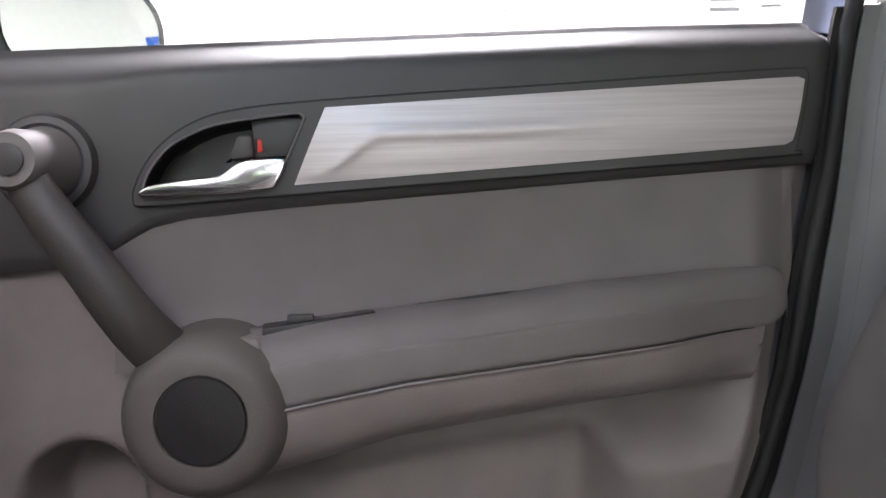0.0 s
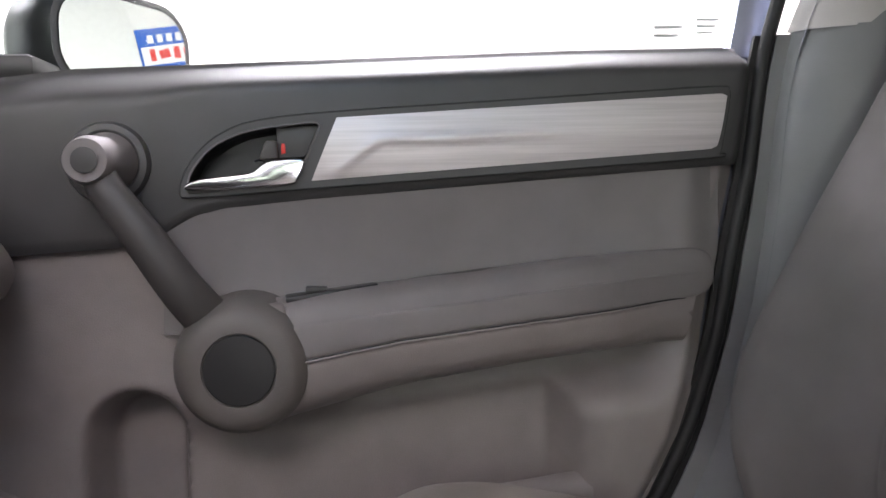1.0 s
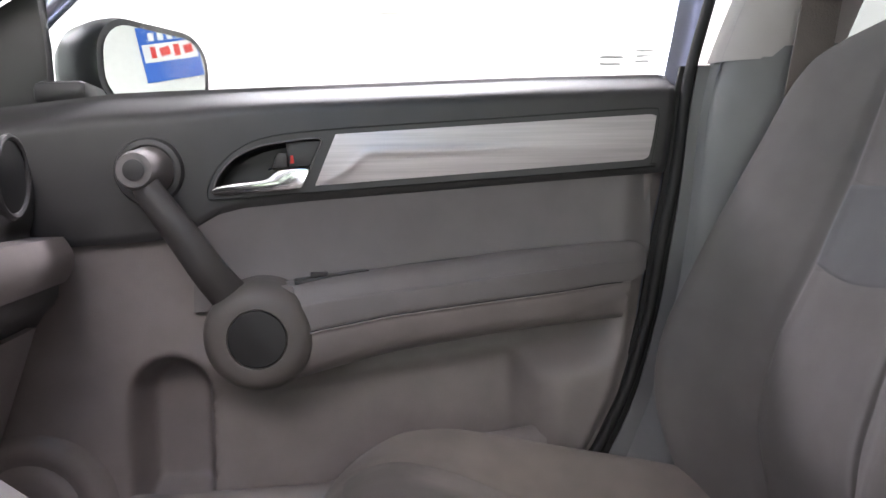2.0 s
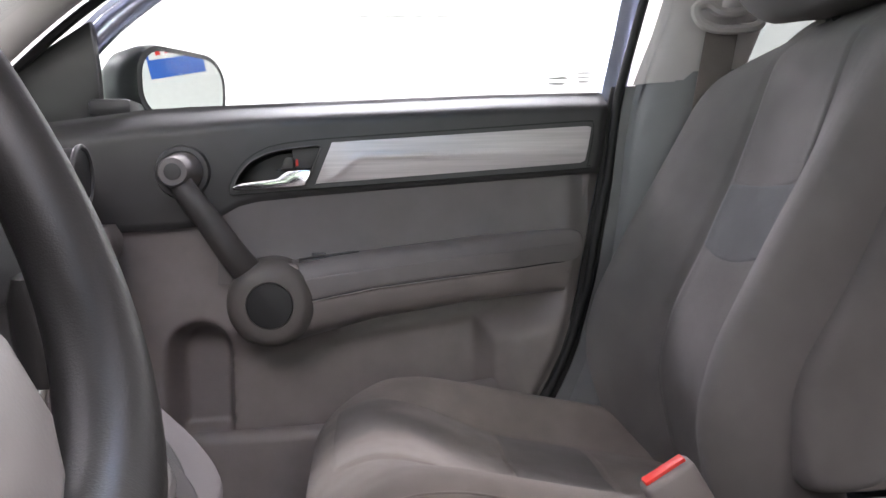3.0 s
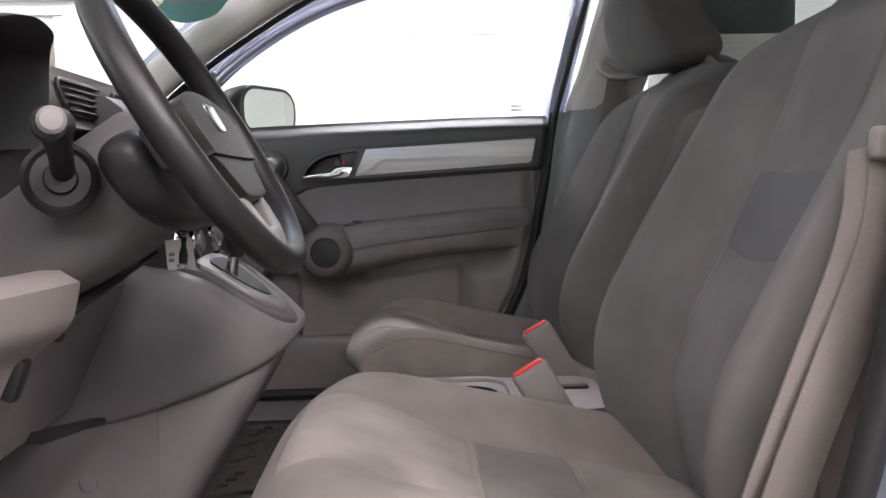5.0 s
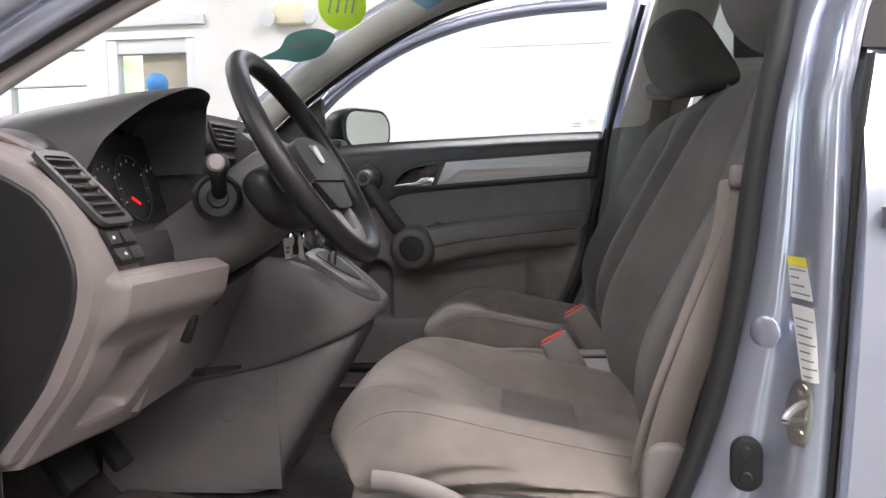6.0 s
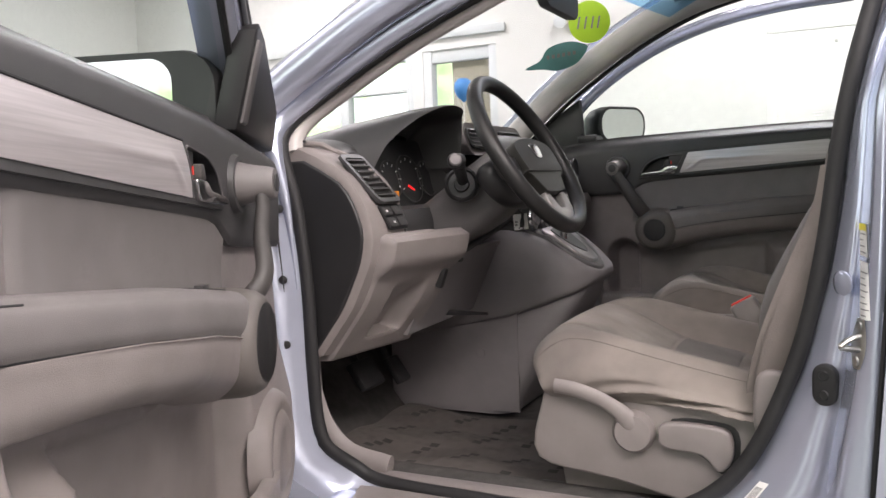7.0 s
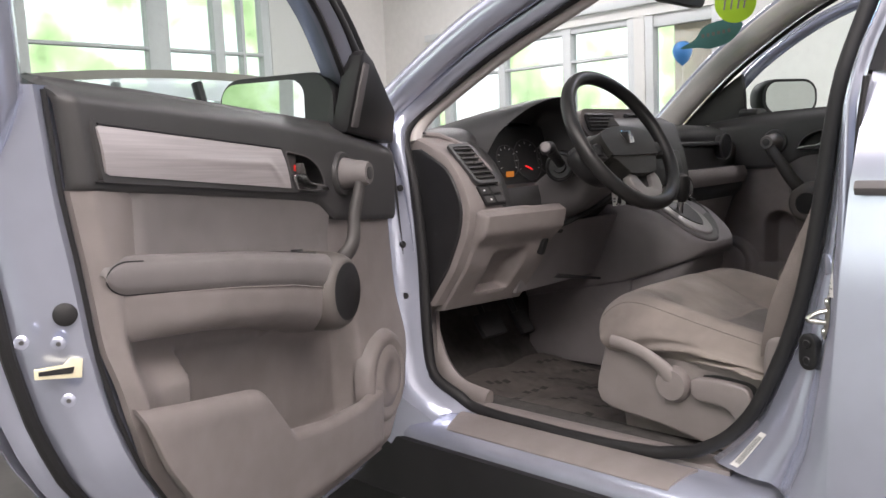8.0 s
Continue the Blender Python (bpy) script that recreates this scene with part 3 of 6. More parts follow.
    add("foot_collar", prism([(p.x, p.y) for p in spline([(-0.225, 0.885), (-0.175, 0.888), (-0.16, 0.882), (-0.165, 0.86), (-0.2, 0.87), (-0.23, 0.868)], 3, True)], L2(L), 0.02, 0.068, 0.006, 3), TRIM, "", grab)
    # driver's black disc is widened to take in the shading round its grille
    wide = 1 if s > 0 else 1.45
    add("tweeter_grille", lathe([(k * wide, d) for k, d in ((0.0352, 0.086), (0.0352, 0.0885), (0.034, 0.0896), (0.0, 0.0912))], L(-0.204, 0, 0.826), axis, 36), BLACK, "black round tweeter grille", grab)

    # map pocket wall, speaker
    def rim(x):
        return curve([(-0.52, 0.61), (-0.25, 0.61), (-0.13, 0.613), (-0.06, 0.636), (-0.03, 0.652), (0.0, 0.66), (0.134, 0.676), (0.28, 0.69)])(x) if s > 0 else curve([(-0.52, 0.60), (-0.37, 0.578), (-0.22, 0.585), (-0.09, 0.606), (-0.035, 0.668), (-0.02, 0.684), (0.0, 0.698), (0.02, 0.703), (0.16, 0.722), (0.3, 0.742)])(x)

    def pocket(u, v):
        x = -0.5 + 0.79 * u
        zb = 0.438
        z = zb + (rim(x) - zb) * v
        x = min(x, REAR_EDGE(z) - 0.006)
        ends = step(0, 0.06, u) * (1 - (0.3 if s < 0 else 1) * step(0.86, 1.0, u))
        return L(x, 0.008 + (0.04 * step(0.0, 0.25, v) + 0.008 * v) * (0.62 if s < 0 else 0.15) * ends - 0.012 * step(0.93, 1.0, v), z)
    add("map_pocket", sheet(pocket, 80, 16, L(0, -0.006, 0)), TRIM, "taupe map pocket wall", sharp=60)
    add("speaker_cover", lathe([(0.108, 0.0), (0.104, 0.012), (0.096, 0.026), (0.088, 0.032), (0.078, 0.033), (0.072, 0.030), (0.066, 0.029), (0.058, 0.034), (0.05, 0.037), (0.034, 0.037), (0.028, 0.034), (0.0, 0.035)], L(-0.505, 0, 0.60), axis, 48), TRIM, "round moulded speaker cover")

    # seals, latch side
    seal = [L(REAR_EDGE(z) + 0.055, -0.092, z) for z in np.linspace(0.47, 1.13, 16)]
    add("door_seal", tube(seal, 0.009, 8), RUBBER, "black rubber door seal")
    seal2 = [L(REAR_EDGE(z) + (0.009 if s > 0 else 0.004), -0.008 if s > 0 else -0.006, z) for z in np.linspace(0.45, 1.135, 18)]
    add("trim_edge_seal", tube(seal2, 0.0095 if s > 0 else 0.0032, 8), RUBBER, "black rubber seal along the trim")
    for px_, pz in ((0.371, 0.844), (0.342, 0.838), (0.337, 0.768)):
        sc = add("latch_screw", lathe([(0.0085, 0), (0.0085, 0.0015), (0.006, 0.003), (0, 0.003)], L(px_, -0.032 - 0.9 * (px_ - 0.345), pz), L(1, 1.0, 0), 16), PAINT, "blue painted latch screw")
        add("screw_socket", lathe([(0.003, 0.003), (0.003, 0.0036), (0, 0.0036)], L(px_, -0.032 - 0.9 * (px_ - 0.345), pz), L(1, 1.0, 0), 8), DARK, "", sc)
    add("rubber_plug", lathe([(0.014, 0), (0.014, 0.004), (0.010, 0.007), (0, 0.007)], L(0.334, -0.024, 0.872), L(0.9, 1.0, 0), 20), RUBBER, "round black rubber plug")
    lat = add("latch", prism([(-0.022, -0.006), (0.02, -0.011), (0.022, 0.012), (0.01, 0.014), (0.004, 0.007), (-0.022, 0.006)], lambda a, b, d: L(0.337 - a + d * 0.7, -0.036 + a * 0.75 + d * 0.7, 0.803 + b), -0.004, 0.004, 0.001), CREAM, "worn cream latch guide")
    add("latch_slot", prism([(-0.018, -0.002), (0.012, -0.004), (0.014, 0.004), (-0.018, 0.003)], lambda a, b, d: L(0.337 - a + d * 0.7, -0.036 + a * 0.75 + d * 0.7, 0.803 + b), 0.003, 0.0048, 0), BLACK, "", lat)

    # window frame, glass
    front = spline([(-0.60, 1.10), (-0.552, 1.19), (-0.44, 1.31), (-0.258, 1.428), (-0.06, 1.50), (0.15, 1.535), (0.38, 1.545)], 5)
    frame_path = [L(p.x, -0.075 - 0.13 * (p.y - 1.1), p.y) for p in front]
    if s < 0:
        # the open door shows the broad front band of its leaning frame
        inner = spline([(-0.535, 1.112), (-0.49, 1.155), (-0.36, 1.255), (-0.235, 1.333), (-0.03, 1.415), (0.2, 1.452), (0.43, 1.462)], 5)
        outer_ = spline([(-0.645, 1.112), (-0.61, 1.173), (-0.46, 1.27), (-0.305, 1.35), (-0.05, 1.445), (0.2, 1.49), (0.45, 1.50)], 5)

        def band(u, v):
            a, b = inner[round(u * 30)], outer_[round(u * 30)]
            p = a * (1 - v) + b * v
            return L(p.x, -0.035 + 0.25 * (p.y - 1.1) + 0.018 * max(0.0, math.sin(math.pi * v)) ** 0.5, p.y)
        wf = add("window_frame", sheet(band, 30, 8, L(0, -0.04, 0)), PAINT, "pale blue painted window frame")
        add("frame_cover", sheet(lambda u, v: band(u, 0.25 + 0.25 * step(0.0, 0.42, u) + (0.75 - 0.25 * step(0.0, 0.42, u)) * v) + L(0, 0.003 + 0.004 * math.sin(math.pi * v), 0), 30, 4, L(0, -0.004, 0)), BLACK, "black outer half of the window frame", wf)
        add("frame_seal", tube([L(p.x - 0.004, -0.03 + 0.25 * (p.y - 1.1), p.y + 0.004) for p in outer_], 0.013, 8, up=axis), RUBBER, "black rubber frame seal", wf)
        add("glass_run", tube([L(p.x + 0.002, -0.028 + 0.25 * (p.y - 1.1), p.y) for p in inner], 0.006, 6, up=axis), RUBBER, "", wf)
        post = [L(REAR_EDGE(z) + 0.045 + 0.04 * (z - 1.1), -0.035 + 0.25 * (z - 1.1) - 0.45 * max(0.0, 1.12 - z), z) for z in np.linspace(0.9, 1.49, 14)]
        add("rear_post", tube(post, 0.03, 12, flat=0.6, up=axis), PAINT, "pale blue painted rear post", wf)
        wtop, wd = curve([(p.x, p.y) for p in inner]), lambda z: -0.045 + 0.25 * (z - 1.1)
    else:
        wf = add("window_frame", tube(frame_path, 0.021, 10, flat=1.0, up=axis), PAINT, "pale blue painted window frame")
        post = [L(REAR_EDGE(z) + 0.02, -0.07 - 0.13 * (z - 1.1), z) for z in np.linspace(1.1, 1.545, 10)]
        add("rear_post", tube(post, 0.026, 10, flat=0.7, up=axis), PAINT, "pale blue painted rear post", wf)
        outer = [L(p.x - 0.02, -0.095 - 0.13 * (p.y - 1.1), p.y + 0.012) for p in front]
        add("frame_flange", tube(outer, 0.016, 8, up=axis), PAINT, "pale blue painted frame edge", wf)
        wtop, wd = curve([(p.x, p.y) for p in front]), lambda z: -0.07 - 0.13 * (z - 1.1)

    def pane(u, v):
        x = -0.585 + 0.99 * u
        top = wtop(x) + 0.004
        z = 1.105 + (max(top, 1.11) - 1.105) * v
        x = min(x, REAR_EDGE(z) + 0.025)
        return L(x, wd(z), z)
    g = add("window_pane", sheet(pane, 24, 8), TINTED, "clear tinted window glass")
    g.visible_shadow = False
    if s > 0:
        add("mirror_sail", prism([(-0.715, 1.098), (-0.475, 1.113), (-0.478, 1.20), (-0.486, 1.282), (-0.56, 1.235), (-0.65, 1.165)], L2(L), -0.07, -0.042, 0.006), BLACK, "black triangular mirror base panel")
    else:
        lean = lambda a, b, d: L(a, d + 0.25 * (b - 1.1), b)
        sail = add("mirror_sail", prism([(-0.632, 1.10), (-0.388, 1.115), (-0.39, 1.262), (-0.402, 1.274), (-0.45, 1.258), (-0.61, 1.168)], lean, -0.03, 0.008, 0.005), BLACK, "black triangular mirror base panel")
        add("sail_strip", prism([(-0.428, 1.125), (-0.398, 1.125), (-0.402, 1.25), (-0.428, 1.248)], lean, 0.0, 0.013, 0.004), COLUMN, "grey edge strip of the mirror base", sail)
    belt_seal = [L(x, -0.048, BELTLINE(x) - 0.001) for x in np.linspace(-0.55, 0.35, 14)]
    add("window_seal", tube(belt_seal, 0.006, 6), RUBBER)

    # outside mirror
    def M(a, b, off):
        """a: outwards along the mirror glass, b: up, off: forwards of the glass"""
        if s < 0:
            return L(-0.405 - 0.09 * a - off, -0.165 - a + 0.09 * off, 1.165 + b)
        return L(-0.375 + 0.54 * a - 0.9 * off, -0.205 - a - 0.43 * off, 1.192 + b)
    rings = [[M(a, b, off) for a, b in ring_round((0.215 if s > 0 else 0.285) * k, (0.134 if s > 0 else 0.148) * k, 0 if s > 0 else -0.008, 0, 0.055 * k, 6)] for off, k in ((0.0, 0.97), (0.008, 1.0), (0.035, 1.0), (0.075, 0.92), (0.105, 0.74), (0.12, 0.45))]
    mirror = add("outside_mirror", loft(rings), BLACK, "glossy black outside mirror housing")
    face = [M(a + (0.022 if s < 0 else 0.0), b, -0.0015) for a, b in ring_round(0.205 if s < 0 else 0.19, 0.112 if s > 0 else 0.124, 0, 0, 0.035 if s < 0 else 0.045, 6)]
    bm = bmesh.new()
    bm.faces.new([bm.verts.new(p) for p in face])
    add("mirror_glass", bm, MIRROR, "flat mirror glass", mirror)
    add("mirror_arm", block(L(-0.46, -0.095, 1.14), (0.07, 0.13, 0.03), 0.01), BLACK, "", mirror)
    return door


def L2(L):
    return lambda a, b, d: L(a, d, b)


PASSENGER = Matrix.Translation((0.056, 0.745, 0))
front_door("front_door", 1, PASSENGER, "closed car front door with grey trim and aluminium panel")
OPEN = radians(65.2)
u_ = V(math.cos(OPEN), -math.sin(OPEN), 0)
n_ = V(math.sin(OPEN), math.cos(OPEN), 0)
org = V(-0.691, -0.897, 0) + u_ * 0.716 + n_ * 0.19
DRIVER = Matrix(((u_.x, n_.x, 0, org.x), (u_.y, n_.y, 0, org.y), (0, 0, 1, 0), (0, 0, 0, 1)))
# the open door hangs a little on its inclined hinges
DRIVER = DRIVER @ Matrix.Translation((0.25, 0, 1.0)) @ Matrix.Rotation(radians(-1.8), 4, "Y") @ Matrix.Translation((-0.25, 0, -1.0))
front_door("front_door", -1, DRIVER, "wide open car front door with taupe trim, blue shell")

# ---- car body ----
POST_EDGE = curve([(0.46, 0.215), (0.475, 0.235), (0.554, 0.305), (0.66, 0.35), (0.715, 0.374), (0.803, 0.396), (0.86, 0.412), (0.96, 0.428), (1.08, 0.44), (1.166, 0.458), (1.246, 0.488), (1.56, 0.575)])
car = thing("car_body", (0, 0, 0.2), "pale blue metallic car body shell with its interior pillars", "car body")
CY = -0.02


def both(fn):
    for s in (1, -1):
        fn(s)


def Y(s, d):
    """A distance d from the car's middle, on the side s."""
    return CY + s * d


DRIVER_SEAL = spline([(0.62, 1.44), (0.35, 1.472), (0.1, 1.425), (-0.134, 1.331), (-0.28, 1.267), (-0.416, 1.19), (-0.485, 1.142), (-0.505, 1.105), (-0.495, 1.06), (-0.471, 0.97), (-0.456, 0.823), (-0.453, 0.668), (-0.443, 0.552), (-0.40, 0.48), (-0.33, 0.453), (-0.1, 0.446)], 5)


def seal_point(p, out=0.0, away=0.0):
    """A place on the driver's door opening, moved away from the opening's middle and out of the car."""
    n = (Vector((p.x, p.y)) - Vector((0.0, 0.9))).normalized()
    bulge = 0.05 * step(0.46, 0.54, p.y) * (1 - step(1.06, 1.17, p.y)) * (p.x < -0.3)
    return V(p.x + n.x * away, -0.785 - bulge + 0.3 * max(0, p.y - 1.15) - out, p.y + n.y * away)


def a_pillar(s):
    if s < 0:
        run = DRIVER_SEAL[:51]
        for name_, away, out, r, mat, lab in (("a_pillar", 0.052, 0.03, 0.036, PAINT, "pale blue painted windscreen pillar"), ("pillar_flange", 0.014, 0.012, 0.022, PAINT, "pale blue pillar flange"), ("pillar_groove", 0.026, 0.036, 0.009, BLACK, "dark groove along the pillar")):
            part(name_, tube([seal_point(p, out + (0.015 if name_ == "a_pillar" else 0), away) for p in run], [r * (1 - 0.9 * step(38, 50, i)) for i in range(len(run))], 12, up=(0, 1, 0)), mat, car, lab)
        part("a_pillar_trim", tube([seal_point(p, -0.03, -0.006) for p in run[:40]], 0.017, 10, up=(0, 1, 0)), PILLAR, car, "light grey pillar trim")
        return
    path = spline([(-0.80, Y(s, 0.80), 1.04), (-0.60, Y(s, 0.765), 1.215), (-0.42, Y(s, 0.725), 1.345), (-0.15, Y(s, 0.67), 1.49), (0.1, Y(s, 0.635), 1.565), (0.5, Y(s, 0.61), 1.60)], 6)
    part("a_pillar_trim", tube(path, 0.043, 14, flat=0.7, up=(0, s, 0.3)), PILLAR, car, "light grey pillar trim")
    out = [p + V(-0.035, s * 0.055, 0.02) for p in path]
    part("a_pillar", tube(out, 0.042, 12, flat=0.8, up=(0, s, 0.3)), PAINT, car, "pale blue painted windscreen pillar")
    rub = [p + V(0.028, s * 0.05, -0.03) for p in path]
    part("pillar_seal", tube(rub, 0.008, 8), RUBBER, car, "black rubber pillar seal")


both(a_pillar)
ws = [spline([(-0.86, Y(1, 0.77), 1.03), (-0.40, Y(1, 0.70), 1.345), (0.08, Y(1, 0.62), 1.57)], 6), spline([(-1.02, CY, 1.03), (-0.55, CY, 1.36), (-0.02, CY, 1.60)], 6)]


def screen(u, v):
    k = (1 - abs(2 * u - 1) ** 2)
    a = ws[0][round(v * 12)]
    b = ws[1][round(v * 12)]
    y = CY + (a.y - CY) * (2 * u - 1)
    return V(a.x + (b.x - a.x) * k, y, a.z + (b.z - a.z) * k)


sb = part("shade_band", sheet(lambda u, v: screen(u, 1 - v / 6) + V(0.004, 0, -0.004), 16, 2), SHADE, car, "blue shade band along the top of the windscreen")
sb.visible_shadow = False
g = part("windscreen", sheet(screen, 16, 12), GLASS, car, "clear windscreen")
g.visible_shadow = False


def roof(u, v):
    x = -0.06 + 2.6 * u
    k = 1 - abs(2 * v - 1) ** 2.4
    return V(x, Y(1, 0.64 * (2 * v - 1)), 1.535 + 0.055 * k + 0.02 * math.sin(math.pi * u))


part("headliner", sheet(roof, 20, 16, V(0, 0, 0.01)), HEADLINER, car, "light grey headliner")
part("roof_skin", sheet(lambda u, v: roof(u, v) + V(0, 0, 0.045), 20, 16, V(0, 0, 0.01)), PAINT, car, "pale blue roof skin")


JAMB_LINE = soft_curve([(-0.1, 0.72), (0.0, 0.735), (0.07, 0.758), (0.3, 0.785), (0.38, 0.79), (0.43, 0.787), (0.48, 0.79), (0.55, 0.806), (0.62, 0.834), (0.66, 0.845), (0.7, 0.848), (0.8, 0.853), (0.86, 0.852), (0.93, 0.847), (1.0, 0.842), (1.35, 0.84)], 0.02)


def jamb(s, f, z, off=0.0):
    """The door post's outer face: f runs from the opening's edge to the rear door."""
    xf = POST_EDGE(z)
    wide = max(0.05, 0.492 + 0.2 * max(0, z - 1.1) - xf)
    d, g = JAMB_LINE(f), (JAMB_LINE(f + 0.03) - JAMB_LINE(f - 0.03)) / (0.06 * wide)
    n = Vector((-g, 1)).normalized() * off
    return V(xf + f * wide + n.x, Y(s, d - 0.16 * max(0, z - 1.12) + n.y), z)


def b_pillar(s):
    """Door post with its opening edge; the trim inside."""
    part("b_pillar", sheet(lambda u, v: jamb(s, 1.1 * u, 0.46 + 1.1 * v), 54, 40), PAINT, car, "pale blue painted door post", sharp=50)

    def inner(u, v):
        z = 0.55 + 0.63 * v
        xf = POST_EDGE(z) - 0.006
        a = math.pi * u
        return V(xf + 0.10 - 0.10 * math.cos(a), Y(s, 0.755 - 0.055 * math.sin(a)), z)
    part("b_pillar_trim", sheet(inner, 12, 16), POSTGREY, car, "blue grey lower pillar trim")

    def inner_up(u, v):
        z = 1.161 + 0.39 * v
        xf = POST_EDGE(z) - 0.01
        a = math.pi * u
        return V(xf + 0.09 - 0.09 * math.cos(a), Y(s, 0.752 - 0.15 * (z - 1.17) - 0.05 * math.sin(a)), z)
    part("upper_pillar_trim", sheet(inner_up, 12, 10), PILLAR, car, "light grey upper pillar trim")


both(b_pillar)


def opening_seal(s):
    pts = spline([(0.55, 1.52), (0.475, 1.25), (0.435, 1.08), (0.405, 0.87), (0.367, 0.715), (0.30, 0.565), (0.215, 0.487), (0.12, 0.465), (-0.2, 0.455), (-0.43, 0.475), (-0.51, 0.53), (-0.55, 0.66), (-0.565, 0.9), (-0.575, 1.07), (-0.53, 1.18), (-0.33, 1.35), (-0.08, 1.475)], 5)
    path = [V(p.x, Y(s, 0.765 - 0.3 * max(0, p.y - 1.15)), p.y) for p in pts]
    if s < 0:
        path = [q for q in path if q.x > 0.18 and q.z < 1.45] + [V(0.12, -0.785, 0.456), V(0.02, -0.785, 0.448)] + [seal_point(p) for p in DRIVER_SEAL[::-1]]
    else:
        path = [V(REAR_EDGE(z) + 0.064, Y(s, 0.757 - 0.1 * max(0, z - 1.15)), z) for z in np.linspace(1.5, 0.47, 24)]
    part("opening_seal", tube(path, 0.0125 if s < 0 else 0.008, 10), RUBBER, car, "black rubber door opening seal")


both(opening_seal)
part("seal_lip", sheet(lambda u, v: V(REAR_EDGE(0.5 + 0.66 * v) + 0.05 + (POST_EDGE(0.5 + 0.66 * v) - REAR_EDGE(0.5 + 0.66 * v) - 0.05) * u, Y(1, 0.758), 0.5 + 0.66 * v), 3, 20, V(0, 0.006, 0)), RUBBER, car, "black rubber lip along the door post")
part("post_edge_trim", sheet(lambda u, v: V(REAR_EDGE(0.5 + 0.66 * v) + 0.05 + (POST_EDGE(0.5 + 0.66 * v) - REAR_EDGE(0.5 + 0.66 * v) - 0.05) * (0.52 + 0.5 * u), Y(1, 0.752), 0.5 + 0.66 * v), 3, 20, V(0, 0.003, 0)), POSTGREY, car, "blue grey edge of the post trim")


def sill(s):
    bm = loft([[V(x, Y(s, y), z) for y, z in ((0.60, 0.40), (0.64, 0.43), (0.70, 0.445), (0.745, 0.45), (0.755, 0.442), (0.80, 0.441), (0.845, 0.43), (0.862, 0.417), (0.868, 0.398), (0.85, 0.33), (0.70, 0.30), (0.60, 0.33))] for x in np.linspace(-0.62, 0.62, 14)])
    part("sill", bm, PAINT, car, "pale blue painted door sill", sharp=60)
    y0, y1 = (0.60, 0.742) if s > 0 else (0.695, 0.762)
    part("sill_plate", sheet(lambda u, v: V(-0.44 + 0.70 * u, Y(s, y0 + (y1 - y0) * v), 0.45 + 0.006 * math.sin(math.pi * v)), 24, 6, V(0, 0, -0.01)), TRIM, car, "taupe plastic sill plate")
    if s > 0:
        part("sill_seal", tube([V(x, Y(s, 0.742), 0.466) for x in np.linspace(-0.5, 0.18, 8)], 0.013, 8), RUBBER, car, "black rubber seal along the sill")
    else:
        part("sill_carpet", sheet(lambda u, v: V(-0.46 + 0.74 * u, Y(s, 0.58 + 0.122 * v), 0.414 + 0.038 * step(0.0, 0.6, v)), 16, 10, V(0, 0, -0.012)), CARPET, car, "dark carpet rising to the sill plate")
    part("outer_sill_plate", sheet(lambda u, v: V(-0.385 + 0.59 * u + 0.02 * v * (1 - 2 * u), Y(s, 0.776 + 0.076 * v), 0.4465 - 0.0165 * v * v - 0.003 * step(0.9, 1.0, v)), 30, 10, V(0, 0, -0.005)), TRIM, car, "taupe scuff strip")
    part("cladding", loft([[V(x, Y(s, y), z) for y, z in ((0.83, 0.40), (0.875, 0.385), (0.885, 0.33), (0.875, 0.24), (0.80, 0.2), (0.78, 0.36))] for x in np.linspace(-0.7, 2.0, 10)]), BLACK, car, "black lower body cladding")


both(sill)


def hinge_pillar(s):
    if s < 0:
        run = DRIVER_SEAL[30:]
        prof = ((0.0, 0.0), (0.012, 0.012), (0.03, 0.022), (0.045, 0.04), (0.05, 0.075), (0.10, 0.085), (0.17, 0.10))
        part("hinge_pillar", sheet(lambda u, v: seal_point(run[round(u * (len(run) - 1))], prof[round(v * 6)][1], prof[round(v * 6)][0]), len(run) - 1, 6), PAINT, car, "pale blue painted hinge pillar", sharp=50)
        for z in (0.72, 0.84, 0.97):
            part("pillar_bolt", lathe([(0.008, 0), (0.008, 0.004), (0, 0.005)], (-0.49, -0.862, z), (0.6, -0.8, 0), 10), BLACK, car)
    else:
        part("hinge_pillar", sheet(lambda u, v: V(-0.55 - 0.02 * (1 - v) - 0.12 * max(0, u - 0.5) * 2, Y(s, 0.755 + 0.11 * min(1, u * 2)), 0.42 + 0.68 * v), 6, 12), PAINT, car, "pale blue painted hinge pillar")
    for z in (0.6, 0.95) if s > 0 else ():
        part("hinge", block((-0.63, Y(s, 0.84), z), (0.05, 0.04, 0.06), 0.006), PAINT, car)
    part("kick_panel", sheet(lambda u, v: V(-0.50 - 0.3 * u, Y(s, 0.735), 0.44 + 0.3 * v), 4, 4, V(0, -s * 0.012, 0)), TRIM, car, "taupe kick panel")


both(hinge_pillar)
part("kick_trim", tube(spline([(-0.36, -0.73, 0.455), (-0.45, -0.735, 0.475), (-0.505, -0.74, 0.53), (-0.535, -0.745, 0.62), (-0.55, -0.75, 0.70)], 5), 0.03, 10, flat=0.55, up=(0, 1, 0)), TRIM, car, "taupe kick trim beside the sill")
